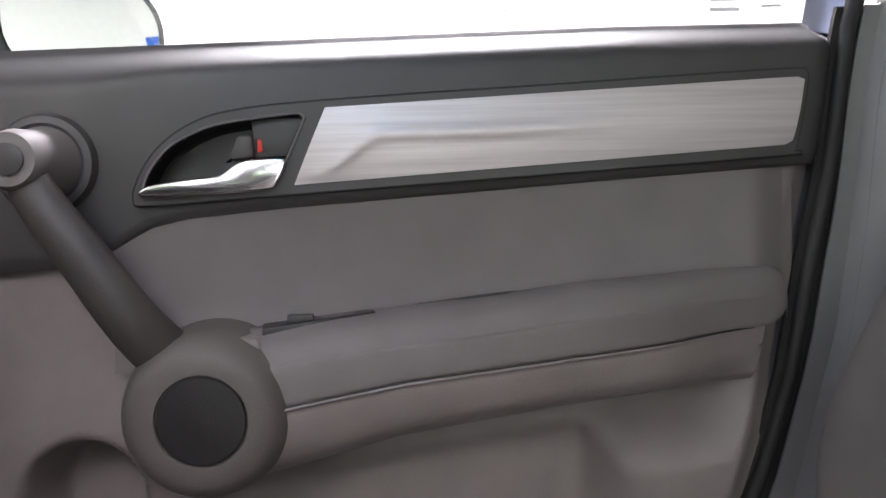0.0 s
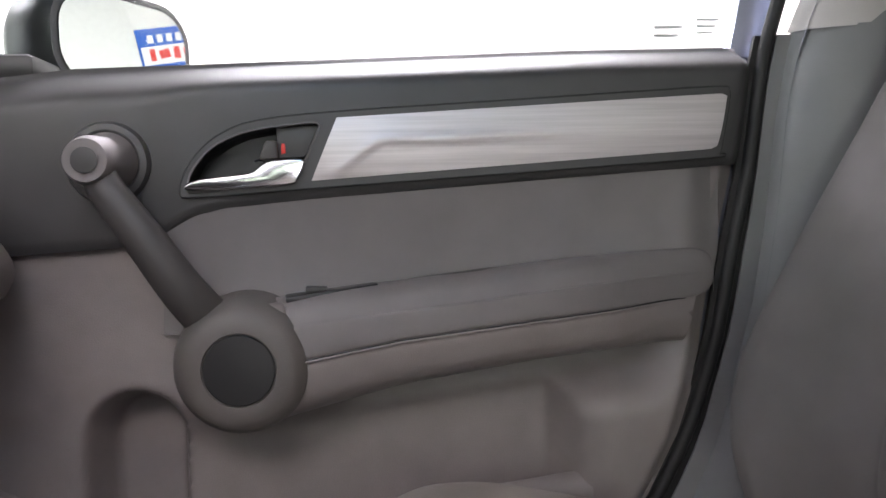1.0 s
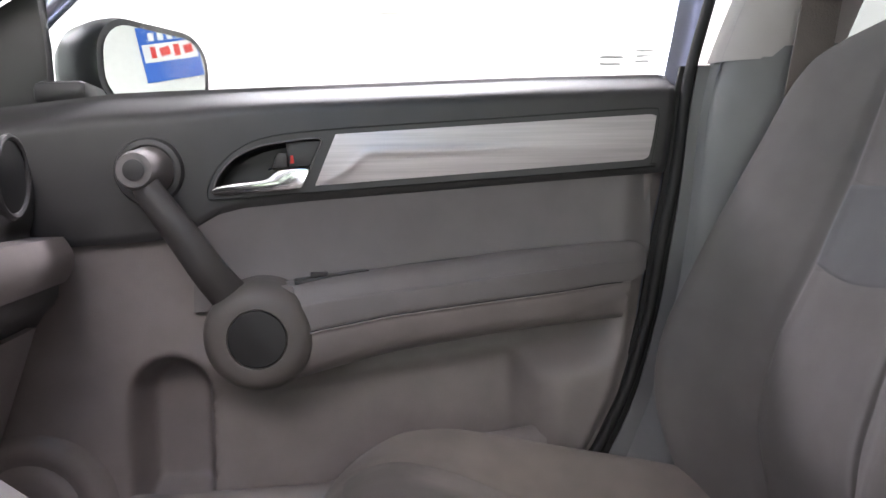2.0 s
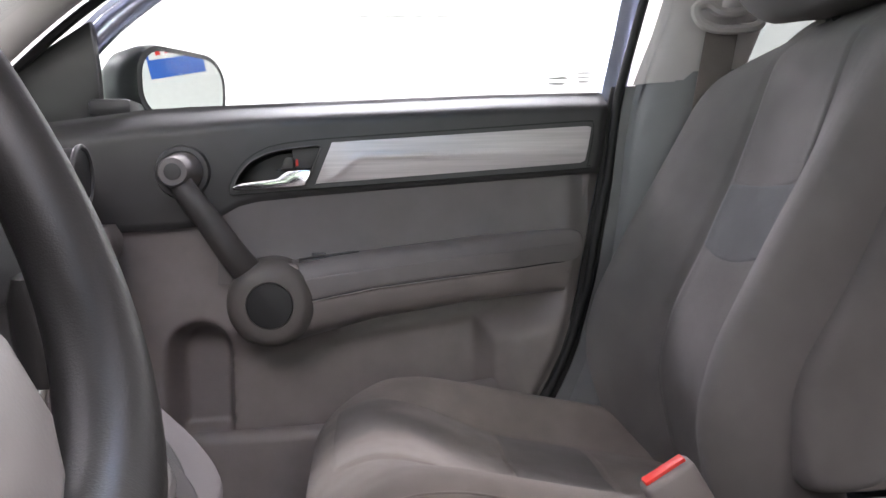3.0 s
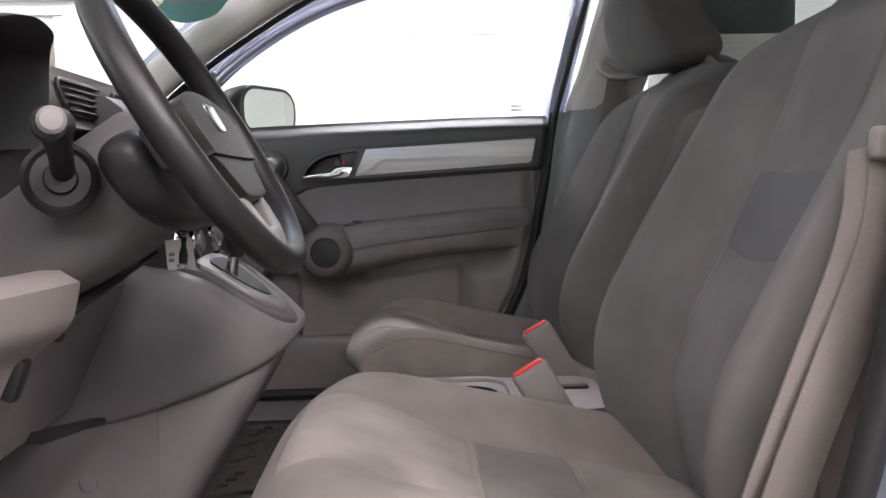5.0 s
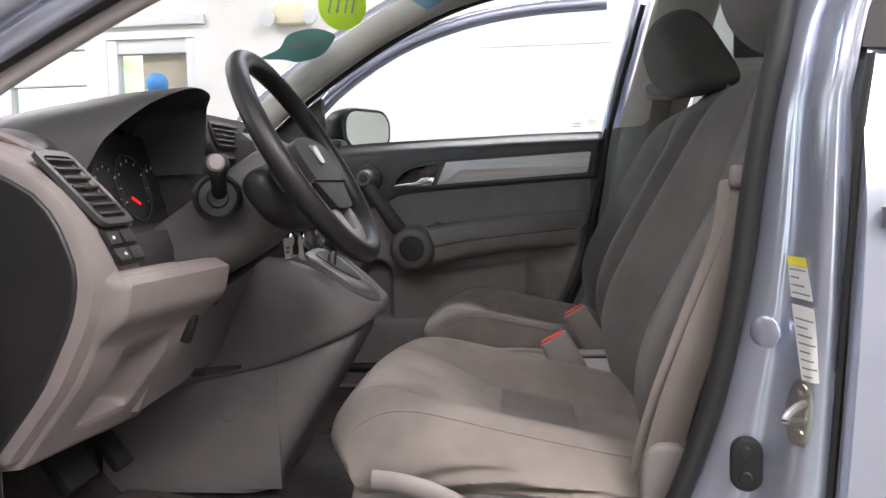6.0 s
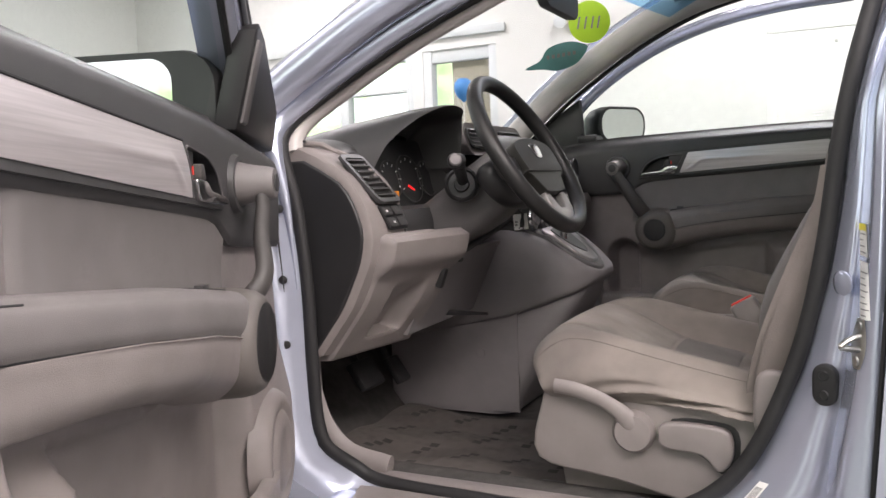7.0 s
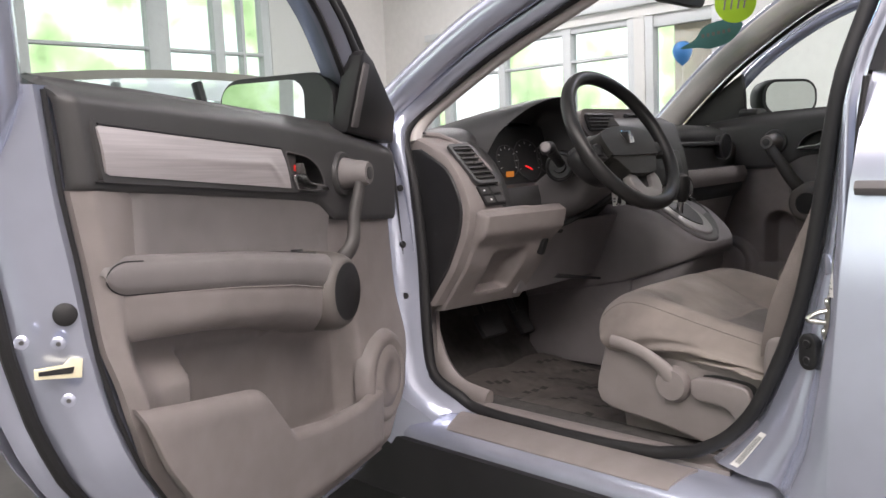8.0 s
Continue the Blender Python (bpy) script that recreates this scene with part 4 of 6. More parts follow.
# floor, bulkhead, fenders, bonnet
part("floor_pan", block((0.75, CY, 0.385), (3.3, 1.4, 0.05), 0.01), CARPET, car, "grey carpeted floor")
part("bulkhead", sheet(lambda u, v: V(-0.78 - 0.12 * v, CY - 0.74 + 1.48 * u, 0.40 + 0.7 * v), 6, 8, V(-0.02, 0, 0)), CARPET, car, "dark carpeted bulkhead")
part("toe_board", sheet(lambda u, v: V(-0.62 - 0.2 * v, CY - 0.72 + 1.44 * u, 0.41 + 0.24 * v), 6, 4, V(0, 0, -0.02)), CARPET, car, "carpeted toe board")


def bonnet(u, v):
    k = 1 - abs(2 * v - 1) ** 3
    return V(-0.95 - 0.95 * u, Y(1, 0.78 * (2 * v - 1)), 0.99 + 0.035 * k - 0.16 * u * u)


part("bonnet", sheet(bonnet, 10, 12, V(0, 0, -0.02)), PAINT, car, "pale blue bonnet")


def fender(s):
    def f(u, v):
        return V(-0.70 - 1.2 * u, Y(s, 0.885 - 0.06 * step(0.6, 1, v) - 0.05 * u * u), 0.55 + 0.46 * v - 0.12 * u * u * v)
    part("front_wing", sheet(f, 12, 8, V(0, -s * 0.01, 0)), PAINT, car, "pale blue front wing")

    def rear(u, v):
        z = 0.40 + 0.74 * v
        x = (0.468 + 0.064 * (z - 0.5) + 0.14 * max(0, z - 1.1)) * (1 - u) + 1.584 * u
        bul = 0.025 * math.sin(math.pi * v) - 0.03 * step(0.75, 1.0, v)
        return V(x, Y(s, 0.868 + bul), z)
    rd = part("rear_door", sheet(rear, 16, 14, V(0, -s * 0.03, 0)), PAINT, car, "pale blue rear door skin")
    part("door_gap_seal", tube([V(0.466 + 0.064 * (z - 0.5) + 0.14 * max(0, z - 1.1), Y(s, 0.856), z) for z in np.linspace(0.44, 1.13, 12)], 0.0045, 6), RUBBER, rd, "black gap beside the rear door")
    part("side_band", sheet(lambda u, v: V(0.51 + 1.0 * u, Y(s, 0.896 + 0.006 * math.sin(math.pi * v)), 0.962 + 0.02 * v), 6, 4, V(0, -s * 0.01, 0)), COLUMN, rd, "dark grey band along the rear door")
    part("rear_trim", sheet(lambda u, v: V(0.68 + 0.9 * u, Y(s, 0.75 + 0.03 * v), 0.45 + 0.68 * v), 8, 8, V(0, s * 0.02, 0)), TRIM, rd, "grey rear door trim")
    part("rear_window_frame", tube(spline([(0.53, Y(s, 0.82), 1.13), (0.57, Y(s, 0.785), 1.3), (0.63, Y(s, 0.735), 1.53)], 4), 0.03, 8), BLACK, rd, "black window post")
    part("rear_pane", sheet(lambda u, v: V(0.66 + 0.9 * u + 0.04 * v, Y(s, 0.81 - 0.065 * v), 1.13 + 0.40 * v), 4, 4), PRIVACY, rd, "dark tinted rear window glass")

    def quarter(u, v):
        z = 0.40 + 0.74 * v
        return V(1.62 + 1.0 * u, Y(s, 0.868 + 0.025 * math.sin(math.pi * v) - 0.03 * step(0.75, 1, v) - 0.12 * u * u), z)
    part("rear_quarter", sheet(quarter, 8, 10, V(0, -s * 0.03, 0)), PAINT, car, "pale blue rear quarter")
    part("c_pillar", tube([(1.62, Y(s, 0.8), 1.13), (1.62, Y(s, 0.74), 1.53)], 0.06, 8), PAINT, car)
    part("d_pillar", tube([(2.55, Y(s, 0.72), 1.13), (2.4, Y(s, 0.66), 1.53)], 0.09, 8), PAINT, car)


both(fender)
part("tailgate", sheet(lambda u, v: V(2.62 - 0.02 * v, CY - 0.74 + 1.48 * u, 0.40 + 0.74 * v), 8, 6, V(-0.04, 0, 0)), PAINT, car, "pale blue tailgate")


# ---- outside of the car ----
def road_wheel(s, x):
    wh = part("wheel", lathe([(0.3, -0.11), (0.335, -0.1), (0.345, -0.06), (0.345, 0.06), (0.335, 0.1), (0.3, 0.11), (0.225, 0.105), (0.215, 0.08), (0.0, 0.08)], (x, Y(s, 0.77), 0.345), (0, s, 0), 36), RUBBER, car, "black road wheel tyre")
    hub_ = bmesh.new()
    lathe([(0.215, 0.06), (0.215, 0.1), (0.195, 0.095), (0.185, 0.085)], (x, Y(s, 0.77), 0.345), (0, s, 0), 32, hub_, caps=False)
    lathe([(0.06, 0.06), (0.055, 0.1), (0.0, 0.102)], (x, Y(s, 0.77), 0.345), (0, s, 0), 20, hub_)
    part("rim", hub_, STEEL, wh, "silver alloy rim")
    for k in range(5):
        a = 2 * math.pi * k / 5
        part("spoke", tube([V(x + r * math.cos(a), Y(s, 0.865), 0.345 + r * math.sin(a)) for r in (0.04, 0.12, 0.2)], [0.022, 0.018, 0.024], 8, flat=0.5, up=(0, 1, 0)), STEEL, wh)


for x_ in (-1.22, 1.42):
    road_wheel(1, x_)
    road_wheel(-1, x_)
part("front_bumper", loft([[V(x, Y(1, 0.8 * k), z) for k in (-1, -0.8, 0, 0.8, 1)] + [V(-1.6, Y(1, 0.7 * k), z) for k in (1, -1)] for x, z in ((-1.9, 0.3), (-2.0, 0.4), (-2.02, 0.6), (-1.96, 0.72), (-1.9, 0.84))]), PAINT, car, "pale blue front bumper")
part("grille", block((-1.985, CY, 0.72), (0.06, 0.9, 0.12), 0.02, (0, -12, 0)), BLACK, car, "black front grille")
for s_ in (1, -1):
    part("headlight", block((-1.87, Y(s_, 0.62), 0.78), (0.16, 0.26, 0.12), 0.04, (0, -10, -18 * s_), 3), GLASS, car, "clear headlight")
part("rear_bumper", block((2.66, CY, 0.5), (0.16, 1.5, 0.3), 0.05, seg=3), PAINT, car, "pale blue rear bumper")
part("rear_screen", sheet(lambda u, v: V(2.6 - 0.16 * v, CY - 0.66 + 1.32 * u, 1.13 + 0.41 * v), 4, 4), PRIVACY, car, "dark rear window")


# ---- seats ----
# front line of the backrest's bolsters, over the height
CREST = soft_curve([(0.58, 0.352), (0.62, 0.336), (0.68, 0.313), (0.735, 0.300), (0.78, 0.302), (0.83, 0.316), (0.93, 0.368), (1.06, 0.444), (1.12, 0.478), (1.18, 0.515), (1.25, 0.556)], 0.015)
SEAT_DEPTH = curve([(0.0, 1.0), (0.30, 0.99), (0.37, 0.95), (0.42, 0.86), (0.55, 0.57), (0.70, 0.24), (0.82, 0.04), (0.88, 0.0), (0.93, 0.05), (0.97, 0.24), (0.99, 0.5), (1.0, 0.75)])


def front_seat(yc, s, lift, label, dx, back_dx, head_drop):
    """s: the outboard side; lift: how high the cushion is set."""
    seat = thing("front_seat", (0.15 + dx, yc, 0.41), label, "car seat", "front seats")
    slide = Matrix.Translation((dx, 0, 0))
    slide_back = Matrix.Translation((back_dx, 0, 0))
    slide_head = Matrix.Translation((back_dx * 0.5, 0, -head_drop))

    def fit_part(name, bm, mat, parent, label="", sharp=38):
        return part(name, bm, mat, parent, label, slide, sharp)

    def fit_back(name, bm, mat, parent, label="", sharp=80):
        return part(name, bm, mat, parent, label, slide_back, sharp)

    top = soft_curve([(-0.14, 0.70 + lift), (-0.075, 0.715 + lift), (-0.02, 0.727 + lift), (0.04, 0.727 + lift), (0.11, 0.714 + lift), (0.209, 0.692 + lift), (0.309, 0.671 + lift), (0.44, 0.645 + lift)], 0.02)
    nose_x = -0.114 if s > 0 else -0.08

    def cushion(u, w):
        """u: front to back; w: -1 inboard to 1 outboard, over the top"""
        x = nose_x + (0.438 - nose_x) * u
        aw = abs(w)
        nose = math.sqrt(max(0.0, 1 - max(0.0, 1 - u / 0.17) ** 2))
        scoop = (1 - step(0.44, 0.78, aw)) * step(0.06, 0.50, u)
        bol = -0.05 * scoop + 0.004 * math.sin(math.pi * min(1.0, aw / 0.44)) * step(0.2, 0.5, u)
        crease = -0.0035 * math.exp(-((aw - 0.5) / 0.018) ** 2) * step(0.04, 0.14, u)
        z = 0.652 + lift + (top(x) + bol - 0.652 - lift) * (0.15 + 0.85 * nose) + crease - 0.05 * max(0.0, aw - 0.8) ** 2 / 0.04 * (0.3 + 0.7 * nose)
        return V(x + 0.05 * aw ** 4 * (1 - step(0.0, 0.5, u)), yc + (0.262 - 0.02 * step(0.7, 1, u)) * w, z)

    rings = []
    for k in range(71):
        u = (k / 70) ** 1.3
        ring = [cushion(u, -1 + 2 * q / 110) for q in range(111)]
        for sgn, edge in ((1, ring[-1]), (-1, ring[0])):
            side = []
            for q in range(1, 15):
                v = q / 14
                ruck = (0.006 * math.sin(48 * edge.x + 11 * v + 2 * math.sin(11 * edge.x)) + 0.003 * math.sin(95 * edge.x + 17 * v)) * 1.6 * math.sin(math.pi * v) * step(0.0, 0.2, edge.x) * (1 if sgn * s > 0 else 0.3)
                side.append(V(edge.x + 0.02 * v * (1 - step(0, 0.3, u)), edge.y + sgn * (0.012 * math.sin(math.pi * v) + ruck - 0.012 * v), edge.z + (0.612 + 0.8 * lift - 0.03 * step(0.5, 1, u) - edge.z) * v))
            ring = ring + side if sgn > 0 else side[::-1] + ring
        rings.append(ring)
    cu = fit_part("cushion", loft(rings), FABRIC, seat, "grey cloth seat cushion", sharp=80)

    def pillow(u, v, u0, u1, wd, rise):
        p = cushion(u0 + (u1 - u0) * u, wd * (2 * v - 1))
        return p + V(0, 0, rise * (math.sin(math.pi * u) * math.sin(math.pi * v)) ** 0.1 - 0.003)
    fit_part("cushion_nose", sheet(lambda u, v: pillow(u, v, 0.05, 0.452, 0.485, 0.0055), 40, 40), FABRIC_NAP, cu, "brushed cloth nose of the cushion", sharp=80)
    fit_part("cushion_insert", sheet(lambda u, v: pillow(u, v, 0.452, 0.69, 0.485, 0.0055), 30, 40), FABRIC_MID, cu, "darker cloth insert", sharp=80)
    fit_part("cushion_heel", sheet(lambda u, v: pillow(u, v, 0.69, 0.99, 0.485, 0.0055), 30, 40), FABRIC, cu, "", sharp=80)
    for w in (-0.9, 0.9):
        seam = [cushion(0.02 + 0.96 * k / 40, w) + V(0, 0, 0.0002) for k in range(41)]
        fit_part("seam", tube(seam, 0.0014, 6), FABRIC, cu, "stitched cushion seam")

    # backrest
    HALF = curve([(0.58, 0.222), (0.70, 0.245), (0.80, 0.254), (1.0, 0.254), (1.12, 0.25), (1.20, 0.243), (1.26, 0.24)])

    def deep(z):
        return curve([(0.58, 0.05), (0.68, 0.068), (0.80, 0.08), (0.92, 0.08), (1.0, 0.07), (1.10, 0.05), (1.17, 0.032), (1.215, 0.022), (1.26, 0.02)])(z)

    def rounding(u):
        """How the top of the backrest turns over: how far back, how far narrowed."""
        t = step(0.86, 1.0, u)
        return t * t

    def back(u, w):
        z = 0.58 + 0.655 * u
        aw = abs(w)
        t = rounding(u)
        crease = 0.006 * math.exp(-((aw - 0.388) / 0.02) ** 2) * (1 - step(0.9, 0.96, u))
        x = CREST(z) + deep(z) * SEAT_DEPTH(aw) + crease + 0.062 * t
        return V(x, yc + (HALF(z) - 0.022 * t) * w, z - 0.035 * step(0.8, 1.0, u) * aw ** 2.6)

    rings = []
    for k in range(81):
        u = 1 - (1 - k / 80) ** 1.3
        z = 0.58 + 0.655 * u
        t = rounding(u)
        ring = [back(u, -1 + 2 * q / 96) for q in range(97)]
        th = 0.155 - 0.035 * u
        ring += [V(CREST(z) + th * d - 0.01 * t, yc + (HALF(z) - 0.022 * t) * w, z - 0.035 * step(0.8, 1.0, u) * abs(w) ** 2.6) for w, d in ((1.0, 0.72), (0.985, 0.86), (0.93, 0.96), (0.5, 1.03), (0, 1.05), (-0.5, 1.03), (-0.93, 0.96), (-0.985, 0.86), (-1.0, 0.72))]
        rings.append(ring)
    for inset, rise in ((0.93, 0.004), (0.8, 0.008), (0.55, 0.010)):
        mid = sum(rings[80], V(0, 0, 0)) / len(rings[80])
        rings.append([mid + V((p.x - mid.x) * inset, (p.y - mid.y) * inset, p.z - mid.z + rise) for p in rings[80]])
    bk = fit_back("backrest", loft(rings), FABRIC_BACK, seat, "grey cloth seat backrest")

    def back_pad(u, v, z0, z1, rise):
        z = z0 + (z1 - z0) * u
        w = 0.378 * (2 * v - 1)
        sag = 0.018 * (1 - (2 * v - 1) ** 2) * (1 - u)
        return back((z - sag - 0.58) / 0.655, w) - V(rise * (math.sin(math.pi * min(1, max(0, u))) * math.sin(math.pi * v)) ** 0.1 - 0.003, 0, 0)
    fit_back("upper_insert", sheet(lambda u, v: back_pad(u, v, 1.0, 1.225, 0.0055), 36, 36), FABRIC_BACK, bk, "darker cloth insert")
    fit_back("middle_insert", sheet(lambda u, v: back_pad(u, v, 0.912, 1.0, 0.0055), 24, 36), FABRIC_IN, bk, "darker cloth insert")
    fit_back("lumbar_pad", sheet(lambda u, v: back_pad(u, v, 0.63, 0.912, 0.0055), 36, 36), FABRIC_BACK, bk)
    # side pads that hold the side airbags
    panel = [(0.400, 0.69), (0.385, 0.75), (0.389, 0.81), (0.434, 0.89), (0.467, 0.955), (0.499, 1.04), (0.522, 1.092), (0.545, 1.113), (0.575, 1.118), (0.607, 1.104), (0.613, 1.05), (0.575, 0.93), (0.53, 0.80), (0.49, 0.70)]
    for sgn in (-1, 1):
        # outboard pad takes the lighter cloth: outside light on it, put into the colour
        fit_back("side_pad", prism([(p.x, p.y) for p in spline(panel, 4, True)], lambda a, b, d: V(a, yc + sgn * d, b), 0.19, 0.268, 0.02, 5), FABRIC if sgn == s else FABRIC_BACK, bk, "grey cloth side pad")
    # headrest
    prof = spline([(0.53, 1.218), (0.482, 1.262), (0.462, 1.335), (0.485, 1.395), (0.535, 1.418), (0.58, 1.395), (0.625, 1.32), (0.66, 1.248), (0.645, 1.226), (0.585, 1.218)], 4, True)
    cx = sum(p.x for p in prof) / len(prof)
    cz = sum(p.y for p in prof) / len(prof)
    rings = []
    for k in range(25):
        a = -math.cos(math.pi * k / 24)
        sc = (1 - abs(a) ** 5) ** 0.5 * 0.42 + 0.58
        bend = 0.022 * a * a
        rings.append([V(cx + (p.x - cx) * sc + bend, yc + 0.136 * a * (1 - 0.3 * step(1.24, 1.44, p.y)), cz + (p.y - cz) * sc) for p in prof])
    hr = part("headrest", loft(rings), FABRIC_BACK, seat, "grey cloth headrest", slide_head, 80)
    for sgn in (-1, 1):
        part("headrest_post", tube([(0.64, yc + sgn * 0.065, 1.2), (0.60, yc + sgn * 0.065, 1.27)], 0.006, 8), DARK, hr, "", slide_head)

    # plastic side shield with lever and switch, base, rails
    def W(d):
        return yc + s * d
    shield = [(-0.038, 0.50), (-0.03, 0.60), (-0.004, 0.652), (0.06, 0.652), (0.2, 0.63), (0.40, 0.60), (0.46, 0.58), (0.45, 0.46), (0.30, 0.44), (0.10, 0.475)]
    sh = fit_part("side_shield", prism([(p.x, p.y + lift * 0.9) for p in spline(shield, 4, True)], lambda a, b, d: V(a, W(d), b), 0.225, 0.252, 0.006, 3), TRIM, seat, "taupe plastic side shield")
    lev = spline([(0.003, W(0.268), 0.637), (0.04, W(0.272), 0.634), (0.085, W(0.272), 0.62), (0.12, W(0.268), 0.597), (0.137, W(0.262), 0.572)], 5)
    fit_part("height_lever", tube([p + V(0, 0, lift * 0.9) for p in lev], [0.013 + 0.006 * step(0.5, 1, i / 20) for i in range(21)], 12, flat=0.6, up=(0, s, 0)), TRIM, sh, "taupe height lever")
    fit_part("lever_hub", lathe([(0.036, 0), (0.036, 0.012), (0.03, 0.022), (0.0, 0.024)], (0.137, W(0.25), 0.566 + lift * 0.9), (0, s, 0), 28), TRIM, sh)
    # black plate stands for the shadow round the recline lever
    fit_part("lever_shadow_rim", prism([(p.x, p.y + lift * 0.9) for p in spline([(0.2, 0.555), (0.2, 0.592), (0.275, 0.593), (0.305, 0.578), (0.304, 0.53), (0.278, 0.508), (0.25, 0.532)], 3, True)], lambda a, b, d: V(a, W(d), b), 0.248, 0.2545, 0), BLACK, sh, "black plate drawn as the shadow rim of the lever")
    fit_part("recline_lever", prism([(p.x, p.y + lift * 0.9) for p in spline([(0.18, 0.56), (0.19, 0.588), (0.27, 0.588), (0.296, 0.575), (0.296, 0.535), (0.275, 0.515), (0.25, 0.54), (0.195, 0.545)], 3, True)], lambda a, b, d: V(a, W(d), b), 0.252, 0.273, 0.005, 3), TRIM, sh, "taupe recline lever")
    fit_part("base", prism([(0.0, 0.42), (-0.02, 0.55), (0.42, 0.57), (0.44, 0.43)], lambda a, b, d: V(a, yc + d, b), -0.21, 0.225 * 1, 0.008), TRIM, seat, "taupe seat base")
    for sgn in (-1, 1):
        fit_part("rail", block((0.2, yc + 0.19 * sgn, 0.425), (0.52, 0.035, 0.03), 0.004), BLACK, seat, "black seat rail")
    # buckle on the inboard side
    by = yc - s * 0.262
    tip, root = V(0.248, by, 0.724 + lift * 0.15), V(0.32, by, 0.6)
    ax = (tip - root).normalized()
    q = ax.to_track_quat("Z", "Y").to_matrix().to_4x4()
    bm = bmesh.new()
    bmesh.ops.create_cube(bm, size=1, matrix=Matrix.Translation((tip + root) / 2) @ q @ Matrix.Diagonal((0.03, 0.056, (tip - root).length, 1)))
    bu = fit_part("buckle", bevelled(bm, 0.007, 3), TRIM, seat, "grey seat belt buckle")
    bm = bmesh.new()
    bmesh.ops.create_cube(bm, size=1, matrix=Matrix.Translation(tip + ax * 0.0005) @ q @ Matrix.Diagonal((0.015, 0.046, 0.006, 1)))
    fit_part("release_button", bevelled(bm, 0.002), RED, bu, "red release button")
    return seat


SEAT_P, SEAT_D = 0.41, -0.457
front_seat(SEAT_P, 1, -0.012, "grey cloth front passenger seat with headrest", 0.036, 0.036, 0.0)
front_seat(SEAT_D, -1, 0.010, "grey cloth driver's seat with taupe side shield", -0.024, 0.008, 0.015)

# rear bench behind the front seats
bench = thing("rear_seat", (1.3, CY, 0.41), "grey cloth rear bench seat", "car seat")
part("bench_cushion", block((1.32, CY, 0.62), (0.5, 1.3, 0.2), 0.05, seg=4), FABRIC, bench)
part("bench_back", block((1.66, CY, 0.93), (0.16, 1.3, 0.62), 0.05, (0, 18, 0), 4), FABRIC, bench)

# seat belts
def seat_belt(s):
    belt = thing("seat_belt", (0.53, Y(s, 0.70), 0.55), "grey webbing seat belt on the door post", "seat belt", "seat belts")
    y0 = 0.685

    def web(u, v):
        z = 1.235 - 0.66 * u
        x = 0.565 - 0.12 * u
        return V(x - 0.026 + 0.052 * v, Y(s, y0 - 0.012 + 0.012 * u), z)
    part("webbing", sheet(web, 20, 4, V(0, s * 0.002, 0)), BELT, belt, "dark grey belt webbing")
    ringp = spline([(0.522, 1.245), (0.515, 1.265), (0.532, 1.272), (0.552, 1.26), (0.587, 1.26), (0.607, 1.272), (0.625, 1.265), (0.617, 1.242), (0.592, 1.235), (0.547, 1.235)], 3, True)
    part("belt_guide", tube([V(p.x, Y(s, y0 - 0.03), p.y) for p in ringp], 0.008, 8, True, up=(0, 1, 0)), PILLAR, belt, "light grey belt guide")
    part("guide_cover", block((0.59, Y(s, y0 - 0.012), 1.30), (0.035, 0.03, 0.075), 0.01, (0, 12, 0), 3), PILLAR, belt, "light grey height adjuster cover")
    return belt


seat_belt(1)


def driver_belt():
    belt = thing("seat_belt", (0.46, -0.75, 0.62), "taupe grey belt draped along the driver's seat side", "seat belt", "seat belts")
    upper = spline([(0.505, -0.70, 1.30), (0.485, -0.715, 1.2), (0.462, -0.73, 1.10), (0.438, -0.736, 1.015)], 5)
    lower = spline([(0.438, -0.736, 1.015), (0.425, -0.742, 0.95), (0.385, -0.747, 0.85), (0.352, -0.748, 0.76), (0.335, -0.742, 0.69), (0.33, -0.738, 0.65)], 5)

    def web(path, wide, twist):
        n = len(path) - 1

        def f(u, v):
            p = path[round(u * n)]
            return V(p.x + wide * (v - 0.5), p.y - 0.006 * math.sin(3.2 * u + 2.2 * v) - twist * (v - 0.5) * (1 - u), p.z + 0.012 * (v - 0.5))
        return sheet(f, n, 6, V(0, 0.0025, 0))
    part("webbing", web(upper, 0.03, 0.03), BELT, belt, "brown grey belt webbing")
    part("webbing", web(lower, 0.05, 0.0), BELT, belt, "taupe belt webbing")
    part("webbing_fold", web([p + V(-0.016, 0.006, 0) for p in lower[:24]], 0.04, 0.012), BELT, belt)
    tongue = part("belt_tongue", block((0.437, -0.742, 1.012), (0.056, 0.014, 0.026), 0.005, (0, 6, 0), 3), TRIM, belt, "taupe belt tongue")
    part("tongue_plate", block((0.458, -0.75, 1.02), (0.022, 0.003, 0.006), 0.001, (0, 4, 0)), CHROME, tongue, "bright metal tongue plate")
    part("anchor_cover", prism([(p.x, p.y) for p in spline([(0.312, 0.69), (0.345, 0.70), (0.362, 0.68), (0.358, 0.60), (0.33, 0.585), (0.308, 0.61)], 4, True)], lambda a, b, d: V(a, d, b), -0.752, -0.715, 0.008, 3), TRIM, belt, "taupe lower anchor cover")


driver_belt()

# ---- steering wheel and column ----
WC = V(-0.160, -0.448, 1.060)
WN = V(0.859, 0, 0.512)
WU = V(-0.512, 0, 0.859)
WS = V(0, 1, 0)


def wheel_point(a, b, d):
    return WC + WS * a + WU * b + WN * d


